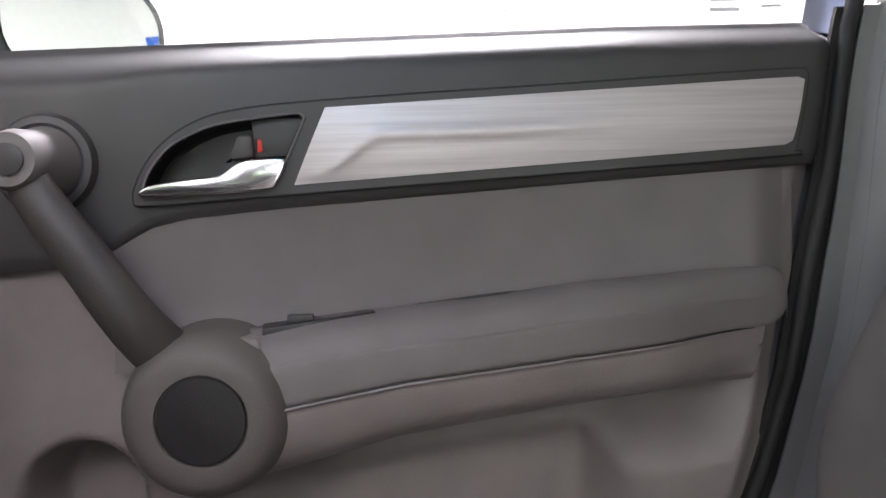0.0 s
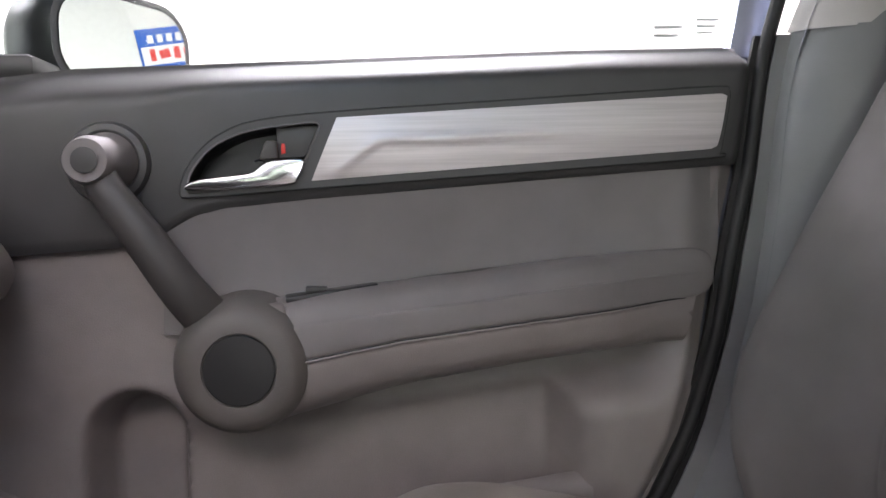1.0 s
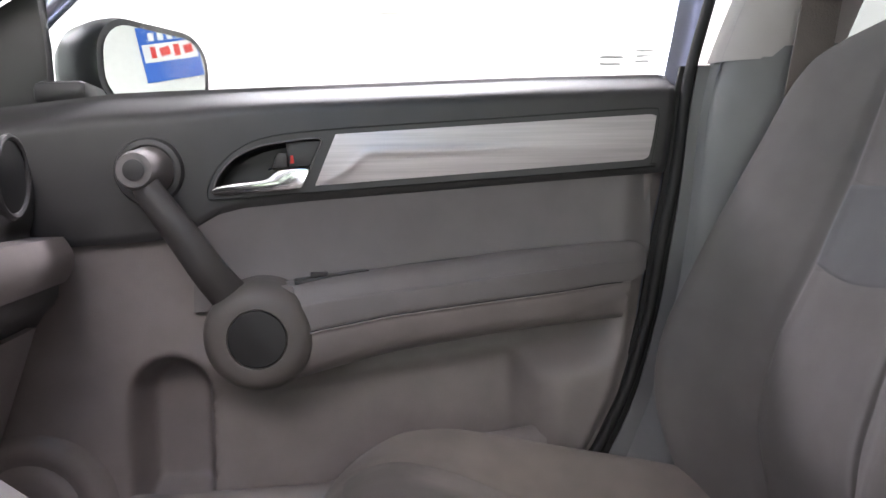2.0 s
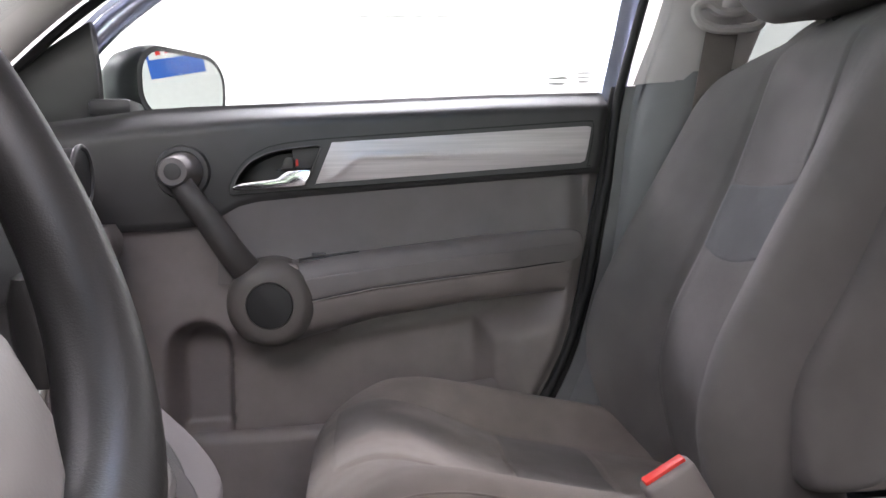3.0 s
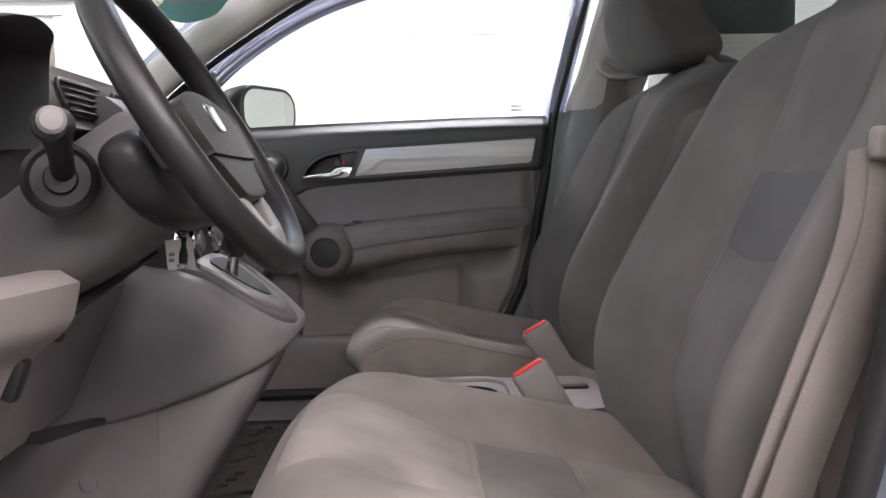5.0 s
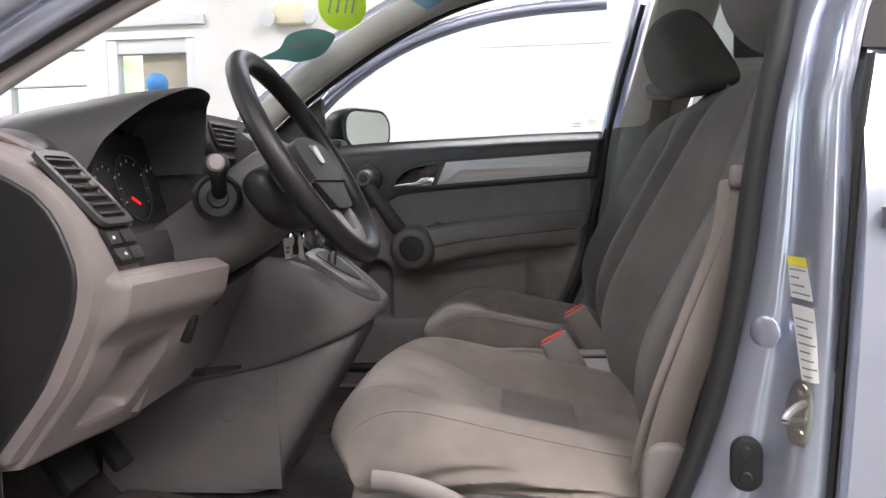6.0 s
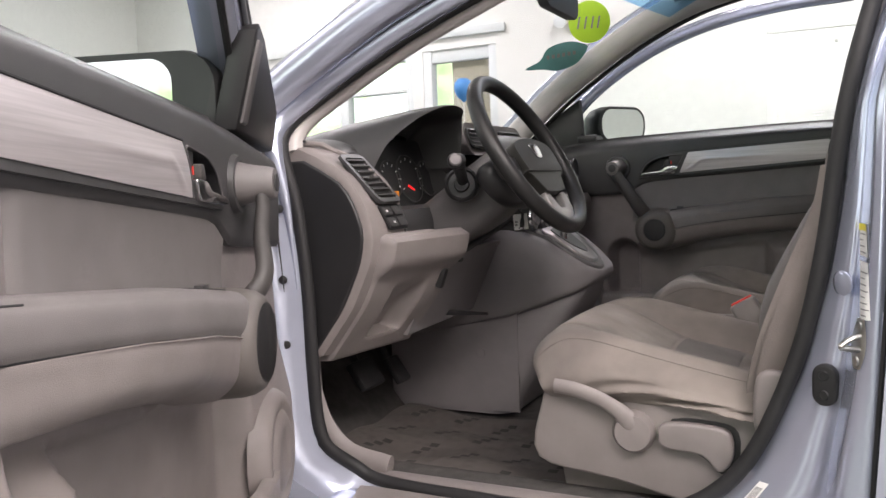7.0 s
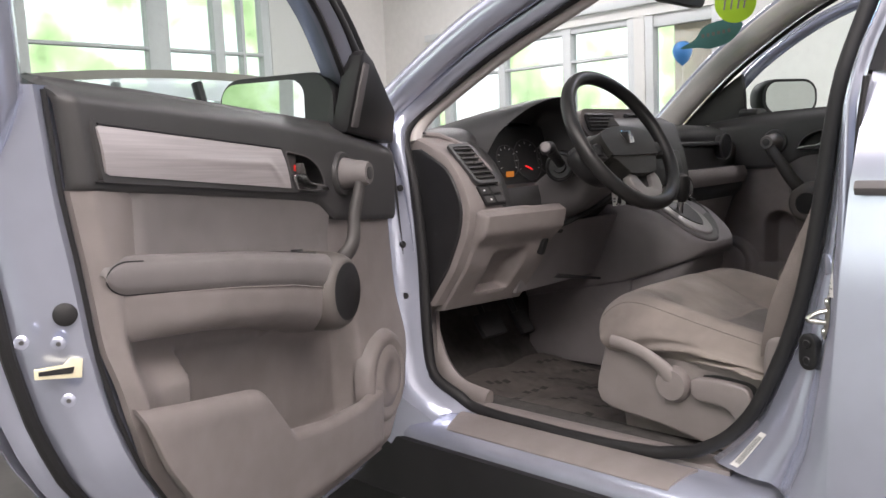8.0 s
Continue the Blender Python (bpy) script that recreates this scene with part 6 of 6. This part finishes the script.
rings = []
for z in np.linspace(0.42, 0.75, 14):
    fx, hw = foot(z)
    arc = [(fx - 0.055 * (1 - math.cos(t)), hw - 0.055 * (1 - math.sin(t))) for t in np.linspace(0, math.pi / 2, 6)]
    edge = [(-0.62, hw)] + [(fx - 0.07, hw)] + [(x, y) for x, y in arc[::-1]]
    rings.append([V(x, CY - 0.01 - y, z) for x, y in edge] + [V(x, CY - 0.01 + y, z) for x, y in edge[::-1]])
part("console_foot", loft(rings), SHROUD, console, "taupe lower console", sharp=50)
part("side_panel", sheet(lambda u, v: V(-0.62 + 0.36 * u, CY - 0.1705, 0.43 + (CON_LOW(-0.62 + 0.36 * u) - 0.43) * v), 12, 8, V(0, 0.012, 0)), SHROUD, console, "taupe side panel of the console", sharp=50)
part("screw_cap", lathe([(0.012, 0), (0.012, 0.002), (0.009, 0.003), (0, 0.003)], (-0.36, CY - 0.171, 0.575), (0, -1, 0), 18), SHROUD, console, "round taupe screw cap")
part("console_top", prism([(p.x, p.y) for p in spline([(-0.34, -0.155), (-0.2, -0.15), (-0.135, -0.128), (-0.098, -0.075), (-0.094, -0.03), (-0.105, 0.02), (-0.15, 0.075), (-0.2, 0.1), (-0.34, 0.11)], 4, True)], lambda a, b_, d: V(a, b_, CON_TOP(a) + d), -0.012, 0.005, 0.004), DARK, console, "dark console top")
part("bezel_surround", prism([(-0.157 + 1.24 * (p.x + 0.157), -0.052 + 1.26 * (p.y + 0.052)) for p in spline([(-0.215, -0.118), (-0.17, -0.122), (-0.125, -0.112), (-0.098, -0.085), (-0.094, -0.05), (-0.105, -0.018), (-0.14, 0.008), (-0.19, 0.016), (-0.22, 0.01)], 4, True)], lambda a, b, d: V(a, b, CON_TOP(a) + d), -0.004, 0.0075, 0.004), COLUMN, console, "dark grey surround of the shifter bezel")
bez = part("shift_bezel", prism([(p.x, p.y) for p in spline([(-0.215, -0.118), (-0.17, -0.122), (-0.125, -0.112), (-0.098, -0.085), (-0.094, -0.05), (-0.105, -0.018), (-0.14, 0.008), (-0.19, 0.016), (-0.22, 0.01)], 4, True)], lambda a, b, d: V(a, b, CON_TOP(a) + d), 0.004, 0.016, 0.004), SILVER, console, "bright silver shifter bezel")
part("shift_gate", prism([(p.x, p.y) for p in spline([(-0.2, -0.092), (-0.15, -0.092), (-0.118, -0.05), (-0.15, -0.012), (-0.2, -0.01)], 4, True)], lambda a, b, d: V(a, b, CON_TOP(a) + d), 0.0155, 0.0175, 0), BLACK, bez, "black gate plate")
part("shift_shaft", tube([(-0.178, -0.07, 0.84), (-0.172, -0.075, 0.865), (-0.166, -0.078, 0.895)], [0.013, 0.009, 0.008], 12), CHROME, console, "chrome shift shaft")
part("shift_knob", loft([[V(-0.162 + r * 0.9 * math.cos(t), -0.08 + r * math.sin(t), z + 0.004) for t in np.linspace(0, 2 * math.pi, 19)[:-1]] for r, z in ((0.010, 0.88), (0.017, 0.89), (0.022, 0.91), (0.024, 0.935), (0.02, 0.95), (0.008, 0.957))]), LEATHER, console, "black leather shift knob")

console.location.x -= 0.042

# cup holder tray between the seats
tray = thing("cup_holder_tray", (0.1, CY, 0.43), "taupe cup holder tray between the front seats", "console")
part("tray_body", block((0.16, CY - 0.005, 0.50), (0.42, 0.215, 0.16), 0.02, seg=3), TRIM, tray)
TRAY = ring_round(0.42, 0.215, 0.16, CY - 0.005, 0.04, 6)
CUPS = ((0.045, 0.046), (0.148, 0.05))


def tray_plate():
    bm = bmesh.new()
    edges = []
    for loop in [TRAY] + [[(x + rad * math.cos(2 * math.pi * k / 32), CY + rad * math.sin(2 * math.pi * k / 32)) for k in range(32)] for x, rad in CUPS]:
        vs = [bm.verts.new((x, y, 0.646)) for x, y in loop]
        edges += [bm.edges.new((a, b_)) for a, b_ in zip(vs, vs[1:] + vs[:1])]
    bmesh.ops.triangle_fill(bm, edges=edges, use_beauty=True)
    return bm


part("tray_plate", tray_plate(), TRIM, tray, "taupe tray top with two openings")
part("tray_side", loft([[V(x, y, z) for x, y in TRAY] for z in (0.52, 0.646)], caps=False), TRIM, tray)
part("tray_rim", tube([V(x, y, 0.647) for x, y in ring_round(0.25, 0.17, 0.095, CY, 0.05, 6)], 0.007, 8, True), TRIM, tray, "raised tray rim")
for xx, rad in CUPS:
    cup = part("cup_holder", lathe([(rad, 0.0), (rad * 0.97, -0.03), (rad * 0.9, -0.055), (0.0, -0.056)], (xx, CY, 0.646), (0, 0, 1), 32, caps=False), BLACK, tray, "dark cup holder well")
part("handbrake_slot", block((0.30, CY + 0.02, 0.648), (0.1, 0.02, 0.006), 0.002), BLACK, tray)

# pedals, mats
pedals = thing("pedals", (-0.55, -0.5, 0.41), "black brake and accelerator pedals", "pedals")
for yy, w, z in ((-0.50, 0.09, 0.58), (-0.36, 0.05, 0.56)):
    pd = part("pedal_pad", block((-0.55, yy, z), (0.02, w, 0.07), 0.006, (0, -35, 0)), RUBBER, pedals, "ribbed black pedal pad")
    part("pedal_arm", tube([(-0.56, yy, z), (-0.62, yy, z + 0.1), (-0.66, yy, z + 0.26)], 0.009, 8), BLACK, pd)


def paper_mat(yc, label):
    mat = thing("paper_floor_mat", (-0.25, yc, 0.412), label, "floor mat", "paper floor mats")

    def top(u, v, up=0.0):
        return V(-0.60 + 0.60 * u, yc - 0.23 + 0.46 * v, 0.418 + up + 0.02 * (1 - step(0, 0.35, u)) + 0.004 * math.sin(11 * u + 7 * v) + 0.004 * math.sin(17 * v - 5 * u))
    part("sheet_paper", sheet(top, 24, 18), PAPER, mat, "creased grey paper")
    for i in range(5):
        for j in range(4):
            a, b = 0.10 + 0.18 * i, 0.06 + 0.24 * j + 0.05 * (i % 2)
            for k in range(3):
                part("print_bar", sheet(lambda u, v: top(a + 0.035 * u + 0.02 * k, b + 0.045 * k + 0.035 * v, 0.002), 2, 2), PRINT, mat)


paper_mat(-0.45, "creased grey paper floor mat with dark print")
paper_mat(0.42, "creased grey paper floor mat with dark print")

# striker, stop and labels on the driver's door post
def jamb_patch(f0, f1, z0, z1, off):
    return sheet(lambda u, v: jamb(-1, f0 + (f1 - f0) * u, z0 + (z1 - z0) * v, off), 4, 6)


def jamb_normal(f, z):
    return (jamb(-1, f, z, 0.01) - jamb(-1, f, z)).normalized()


striker = thing("door_striker", jamb(-1, 0.64, 0.74), "zinc steel door striker on the blue post", "striker")
part("plate", sheet(lambda u, v: jamb(-1, 0.645 + (0.15 * u - 0.075) * (0.3 + 0.7 * math.sin(math.pi * (0.08 + 0.84 * v))), 0.736 + 0.068 * v, 0.0025 + 0.001 * math.sin(math.pi * u)), 8, 12), STEEL, striker, "worn zinc striker plate")
a_, n_s = jamb(-1, 0.66, 0.77), V(-0.86, -0.5, 0)
part("loop", tube(spline([a_ + V(0, 0, 0.011), a_ + n_s * 0.014 + V(0, 0, 0.008), a_ + n_s * 0.026 + V(0, 0, 0.001), a_ + n_s * 0.028 - V(0, 0, 0.003), a_ + n_s * 0.014 - V(0, 0, 0.006), a_ - V(0, 0, 0.008)], 5), 0.0042, 8), STEEL, striker, "bright steel striker loop")
for z in (0.747, 0.794):
    part("screw", lathe([(0.0065, 0), (0.0065, 0.003), (0, 0.004)], jamb(-1, 0.65, z, 0.003), jamb_normal(0.65, z), 12), STEEL, striker)
plug = thing("rubber_stop", jamb(-1, 0.36, 0.67), "oval black rubber door stop", "rubber stop")
q_ = jamb_normal(0.36, 0.70).to_track_quat("Y", "Z").to_matrix()
part("stop_body", prism(ring_round(0.034, 0.06, 0, 0, 0.0165, 6), lambda a, b, d: jamb(-1, 0.36, 0.70) + q_ @ V(a, d, b), -0.004, 0.012, 0.004, 3), RUBBER, plug)
for b in (-0.014, 0.014):
    part("stop_dimple", lathe([(0.008, 0), (0.006, 0.002), (0, 0.002)], jamb(-1, 0.36, 0.70) + q_ @ V(0, 0.0115, b), jamb_normal(0.36, 0.70), 14), BLACK, plug)
hole = thing("round_plug", jamb(-1, 0.30, 0.82), "round blue painted plug on the door post", "plug")
part("plug_cap", lathe([(0.018, -0.001), (0.018, 0.001), (0.015, 0.003), (0.0, 0.003)], jamb(-1, 0.30, 0.844), jamb_normal(0.30, 0.844), 24), PAINT, hole)


def lean_patch(f0, f1, z0, z1, off):
    """A patch that leans with the post's channel."""
    return sheet(lambda u, v: jamb(-1, f0 + (f1 - f0) * u + 1.25 * (0.925 - z0 - (z1 - z0) * v), z0 + (z1 - z0) * v, off), 6, 6)


def post_label(z0, z1, top):
    lb = thing("door_post_label", jamb(-1, 0.55, z0), "white printed label on the door post", "label", "door post labels")
    part("label_sheet", lean_patch(0.475, 0.595, z0, z1, 0.0015), WHITE, lb)
    if top:
        part("label_head", lean_patch(0.475, 0.595, z1 - 0.009, z1, 0.0022), YELLOW, lb, "yellow label head")
    for k in range(int((z1 - z0) / 0.004) - 3):
        part("label_print", lean_patch(0.488, 0.585 - 0.02 * (k % 3), z1 - 0.0145 - 0.004 * k, z1 - 0.0128 - 0.004 * k, 0.0022), FAINT if k % 2 else INK, lb)


post_label(0.885, 0.928, True)
post_label(0.803, 0.878, False)
patch = thing("post_patch", jamb(-1, 1.1, 0.73), "plain beige rectangular patch on the door post", "sticker")
part("patch_sheet", jamb_patch(0.88, 0.97, 0.735, 0.815, 0.0015), FAINT, patch)
low = thing("sill_label_sheet", (0.30, -0.83, 0.49), "white printed sticker low on the door post", "label")
part("sill_label", jamb_patch(0.14, 0.21, 0.468, 0.54, 0.002), WHITE, low)
for k in range(5):
    part("label_print", jamb_patch(0.15 + 0.01 * k, 0.156 + 0.01 * k, 0.475, 0.532, 0.0028), INK, low)

# inside mirror, hanging cards on the windscreen
im = thing("inside_mirror", (-0.2, -0.12, 1.47), "dark grey inside rear-view mirror on the windscreen", "rear-view mirror")
part("mirror_body", loft([[V(x, -0.07 + a, 1.445 + b) for a, b in ring_round(w, h, 0, 0, h * 0.42, 5)] for x, w, h in ((-0.235, 0.2, 0.04), (-0.225, 0.245, 0.065), (-0.205, 0.25, 0.07), (-0.2, 0.245, 0.065))]), DARK, im)
part("mirror_stem", tube([(-0.225, -0.05, 1.46), (-0.27, -0.04, 1.50), (-0.33, -0.03, 1.52)], 0.012, 8), DARK, im)
dot = thing("round_sticker", (-0.30, 0.38, 1.47), "lime green round price sticker on the windscreen", "sticker")
part("disc", lathe([(0.062, 0), (0.062, 0.0015), (0, 0.0015)], (-0.275, 0.404, 1.472), (0.35, -0.9, -0.25), 36), GREEN_DOT, dot)
for k, yy in enumerate((0.392, 0.400, 0.408, 0.415)):
    part("sticker_print", block((-0.275 + 2.4 * (yy - 0.404), 0.4015 + 0.9 * (yy - 0.404), 1.47), (0.005, 0.0016, 0.036), 0, (15, 10, 21)), INK, dot)
card = thing("teal_card", (-0.47, 0.53, 1.40), "dark teal card hanging behind the windscreen", "card")
part("card_sheet", prism([(p.x, p.y) for p in spline([(-0.115, -0.02), (-0.06, 0.0), (-0.03, 0.035), (0.04, 0.045), (0.095, 0.03), (0.11, 0.012), (0.07, -0.03), (0.0, -0.042), (-0.05, -0.03)], 4, True)], lambda a, b, d: V(-0.434 + 0.85 * a, 0.565 + d + 0.3 * a, 1.40 + b + 0.12 * a), -0.0015, 0.0015, 0), TEAL, card)
for k in range(6):
    part("card_print", block((-0.46 + 0.016 * k, 0.5535 + 0.0057 * k, 1.402 + 0.0022 * k), (0.009, 0.0012, 0.012), 0, (0, 0, 19)), PAPER, card)

# papers on the passenger side windows
def window_paper(x0, z0, w, h, y, lines, label, ink):
    sh = thing("window_paper", (x0, y, z0), label, "paper sticker", "window papers")
    if w > 0.1:
        part("paper_sheet", block((x0 + w / 2, y, z0 + h / 2), (w, 0.0015, h), 0), WHITE, sh)
    for k in range(lines):
        zz = z0 + h - h * (k + 0.7) / (lines + 0.5)
        ww = w * (0.85 - 0.25 * ((k * 7) % 3) / 2)
        part("print_line", block((x0 + 0.06 * w + ww / 2, y - 0.0016, zz), (ww, 0.0012, 0.3 * h / lines), 0), ink, sh)


window_paper(0.318, 1.165, 0.04, 0.024, 0.802, 2, "small white service sticker on the window", FAINT)
window_paper(0.37, 1.17, 0.032, 0.026, 0.802, 3, "small white printed sticker on the window", FAINT)
window_paper(0.78, 1.16, 0.26, 0.32, 0.755, 18, "large white printed price sheet on the rear window", FAINT)


# ---- showroom fittings ----
def window_unit(name, axis, at, z0, z1, posts, bars, label, deep=-0.06):
    """Frame bars and panes in a wall opening; posts: (place, width), bars: (height, width)."""
    a0, a1 = posts[0][0], posts[-1][0]
    win = thing(name, (at, (a0 + a1) / 2, z0) if axis == "x" else ((a0 + a1) / 2, at, z0), label, "window", kind="structure")

    def P(a, d, z):
        return (at + d, a, z) if axis == "x" else (a, at + d, z)

    def S(a, d, z):
        return (d, a, z) if axis == "x" else (a, d, z)
    for a, w in posts:
        part("mullion", block(P(a, deep, (z0 + z1) / 2), S(w, 0.1, z1 - z0), 0.006), FRAMEW, win)
    for z, w in bars:
        part("transom", block(P((a0 + a1) / 2, deep + 0.004, z), S(a1 - a0, 0.08, w), 0.006), FRAMEW, win)
    for (p, w), (q, x) in zip(posts, posts[1:]):
        g = part("pane", block(P((p + q) / 2, deep, (z0 + z1) / 2), S(q - p, 0.008, z1 - z0), 0), GLASS, win)
        g.visible_shadow = False
    return win


window_unit("window_1", "x", RX0, 0.35, 2.95, [(-3.2, 0.1), (-2.0, 0.06), (-0.8, 0.06), (0.36, 0.08), (1.5, 0.2), (2.1, 0.1), (2.36, 0.035), (2.62, 0.1)], [(0.38, 0.08), (2.05, 0.03), (2.92, 0.08)], "white framed showroom window onto greenery")
window_unit("window_2", "y", RY1, 0.35, 2.1, [(-5.4, 0.1), (-5.11, 0.08), (-4.37, 0.08), (-3.6, 0.09), (-2.92, 0.1)], [(0.38, 0.08), (1.8, 0.025), (2.08, 0.07)], "white framed showroom window onto greenery", 0.06)
window_unit("window_3", "y", RY0, 0.4, 2.9, [(-5.6, 0.1), (-4.4, 0.07), (-3.2, 0.07), (-2.0, 0.1)], [(0.43, 0.08), (1.7, 0.05), (2.87, 0.08)], "white framed tall showroom window")
glass_door = window_unit("door_2", "y", RY1, 0.0, 2.1, [(-2.79, 0.13), (-2.16, 0.1)], [(0.1, 0.2), (2.05, 0.1)], "white framed glass door with a beige blind", 0.06)
part("blind", block((-2.38, RY1 + 0.09, 1.45), (0.38, 0.01, 1.1), 0.002), BEIGE, glass_door, "beige blind behind the door glass")
solid("trim", block((-3.7, RY1 - 0.02, 2.22), (3.3, 0.04, 0.07), 0.008), FRAMEW, "white header board above the windows", "trim", "structure")


def outdoors():
    m = bpy.data.materials.new("bright_garden_backdrop")
    m.use_nodes = True
    nt = m.node_tree
    nt.nodes.remove(nt.nodes["Principled BSDF"])
    co = nt.nodes.new("ShaderNodeTexCoord")
    n = nt.nodes.new("ShaderNodeTexNoise")
    n.inputs["Scale"].default_value, n.inputs["Detail"].default_value = 0.8, 9
    nt.links.new(co.outputs["Object"], n.inputs[0])
    r = nt.nodes.new("ShaderNodeValToRGB")
    r.color_ramp.elements[0].position, r.color_ramp.elements[0].color = 0.33, (0.32, 0.5, 0.2, 1)
    r.color_ramp.elements[1].position, r.color_ramp.elements[1].color = 0.54, (0.97, 1.0, 0.97, 1)
    e = r.color_ramp.elements.new(0.45)
    e.color = (0.66, 0.85, 0.46, 1)
    nt.links.new(n.outputs[0], r.inputs[0])
    em = nt.nodes.new("ShaderNodeEmission")
    em.inputs[1].default_value = 2.0
    nt.links.new(r.outputs[0], em.inputs[0])
    nt.links.new(em.outputs[0], nt.nodes["Material Output"].inputs[0])
    return m


GARDEN = outdoors()
solid("backdrop", sheet(lambda u, v: V(-14, -14 + 30 * u, -1 + 8 * v), 2, 2), GARDEN, "bright sunlit greenery and sky outdoors", "backdrop", "structure")
solid("backdrop", sheet(lambda u, v: V(-14 + 16 * u, -13, -1 + 8 * v), 2, 2), GARDEN, "bright sunlit greenery and sky outdoors", "backdrop", "structure")
solid("backdrop", sheet(lambda u, v: V(-14 + 16 * u, 11, -1 + 8 * v), 2, 2), GARDEN, "bright sunlit greenery and sky outdoors", "backdrop", "structure")
solid("ground", block((-6, -6, -0.2), (60, 60, 0.1), 0), FLOORM, "paved ground outside", "ground", "structure")

# white door in the wall beside the car
door = thing("door_1", (0.335, RY1, 0), "plain cream white closed door in the white wall", "door", kind="structure")
part("leaf", block((0.335, RY1 - 0.004, 0.97), (0.78, 0.014, 1.94), 0.003), WALLP, door)
for xx in (-0.09, 0.76):
    part("casing", block((xx, RY1 - 0.006, 0.97), (0.07, 0.018, 1.94), 0.004), WALLP, door)
part("casing", block((0.335, RY1 - 0.007, 1.976), (0.92, 0.02, 0.07), 0.004), WALLP, door)
part("peephole", lathe([(0.012, 0), (0.012, 0.01), (0, 0.012)], (0.31, RY1 - 0.028, 1.85), (0, -1, 0), 14), STEEL, door)

# emergency light with two lamp heads
em = thing("emergency_light", (-1.42, RY1, 2.15), "cream emergency light with two lamp heads", "emergency light")
part("case", block((-1.42, RY1 - 0.04, 2.22), (0.2, 0.08, 0.14), 0.012), CREAM, em)
for xx in (-1.57, -1.27):
    part("lamp_head", lathe([(0.035, 0), (0.05, 0.05), (0.05, 0.065), (0.0, 0.07)], (xx, RY1 - 0.04, 2.2), (0, -1, -0.2), 20), FRAMEW, em)
    part("lamp_arm", tube([(xx, RY1 - 0.045, 2.2), (-1.42, RY1 - 0.045, 2.2)], 0.01, 8), CREAM, em)

# balloon by the glass door
bl = thing("balloon", (-2.32, 3.9, 0.0), "blue party balloon on a ribbon", "balloon")
part("skin", lathe([(0.008, -0.095), (0.012, -0.085), (0.045, -0.06), (0.07, -0.012), (0.076, 0.024), (0.064, 0.063), (0.036, 0.088), (0.0, 0.096)], (-2.32, 3.9, 1.727), (0, 0, 1), 24), SKYBLUE, bl)
part("ribbon", tube([(-2.32, 3.9, 1.64), (-2.31, 3.9, 0.9), (-2.32, 3.9, 0.0)], 0.003, 5), WHITE, bl)

# blue banner on the wall behind the car
sign = thing("banner", (RX1, 3.58, 2.1), "blue advertising banner with white and red lettering shapes", "banner")
part("banner_sheet", block((RX1 - 0.006, 3.58, 2.4), (0.01, 0.58, 0.52), 0, (12, 0, 0)), BLUE, sign)
part("banner_band", block((RX1 - 0.012, 3.58, 2.41), (0.006, 0.54, 0.17), 0, (12, 0, 0)), WHITE, sign, "white band of the banner")
for k in range(5):
    part("banner_bar", block((RX1 - 0.012, 3.39 + 0.09 * k, 2.525 + 0.019 * k), (0.006, 0.055, 0.075), 0, (12, 0, 0)), WHITE, sign)
for k, w in enumerate((0.05, 0.1, 0.06, 0.09)):
    part("banner_mark", block((RX1 - 0.017, 3.41 + 0.115 * k, 2.38 + 0.024 * k), (0.006, w, 0.11 - 0.03 * (k % 2)), 0, (12 + 9 * (k % 2), 0, 0)), RED, sign)

# another car parked in front of the windows
car2 = thing("parked_car", (-4.4, 0.3, 0), "beige grey parked car by the showroom windows", "car")
PROFILE = [(-2.35, 0.62), (-2.3, 0.85), (-1.35, 1.0), (1.75, 1.08), (1.95, 0.98), (2.0, 0.45), (1.9, 0.3), (-2.2, 0.3)]
part("body", bevelled(loft([[V(-4.4 + dx, 0.1 + y, z) for y, z in PROFILE] for dx in (-0.85, -0.8, 0.8, 0.85)]), 0.03, 2, 25), FARPAINT, car2, "beige grey car body")


def roof2(u, v):
    y = -0.45 + 2.15 * u
    return V(-4.95 + 1.1 * v, y, 1.53 + 0.085 * math.sin(math.pi * min(1, 0.12 + 0.85 * u)) + 0.02 * math.sin(math.pi * v))


part("roof", sheet(roof2, 20, 8, V(0, 0, -0.05)), FARPAINT, car2, "beige grey car roof")
for dx in (-0.55, 0.55):
    for y0, y1 in ((-1.2, -0.42), (0.62, 0.58), (1.78, 1.62)):
        part("pillar", tube([V(-4.4 + dx * 1.25, y0, 1.02), V(-4.4 + dx, y1, 1.54)], 0.035, 8), BLACK, car2)
    gl = part("side_window", sheet(lambda u, v: V(-4.4 + dx * (1.25 - 0.25 * v), -1.2 + 0.78 * v + (2.95 - 0.9 * v) * u, 1.04 + 0.5 * v), 4, 4), GLASS, car2)
    gl.visible_shadow = False
    for yy in (-1.4, 1.3):
        wh = part("wheel", lathe([(0.33, -0.1), (0.34, -0.08), (0.34, 0.08), (0.33, 0.1), (0.2, 0.1), (0.19, 0.07), (0.0, 0.07)], (-4.4 + dx * 1.36, 0.1 + yy, 0.34), (1 if dx > 0 else -1, 0, 0), 28), RUBBER, car2, "black tyre")
        part("rim", lathe([(0.19, 0.06), (0.19, 0.1), (0.05, 0.085), (0.0, 0.09)], (-4.4 + dx * 1.36, 0.1 + yy, 0.34), (1 if dx > 0 else -1, 0, 0), 20), SILVER, wh)
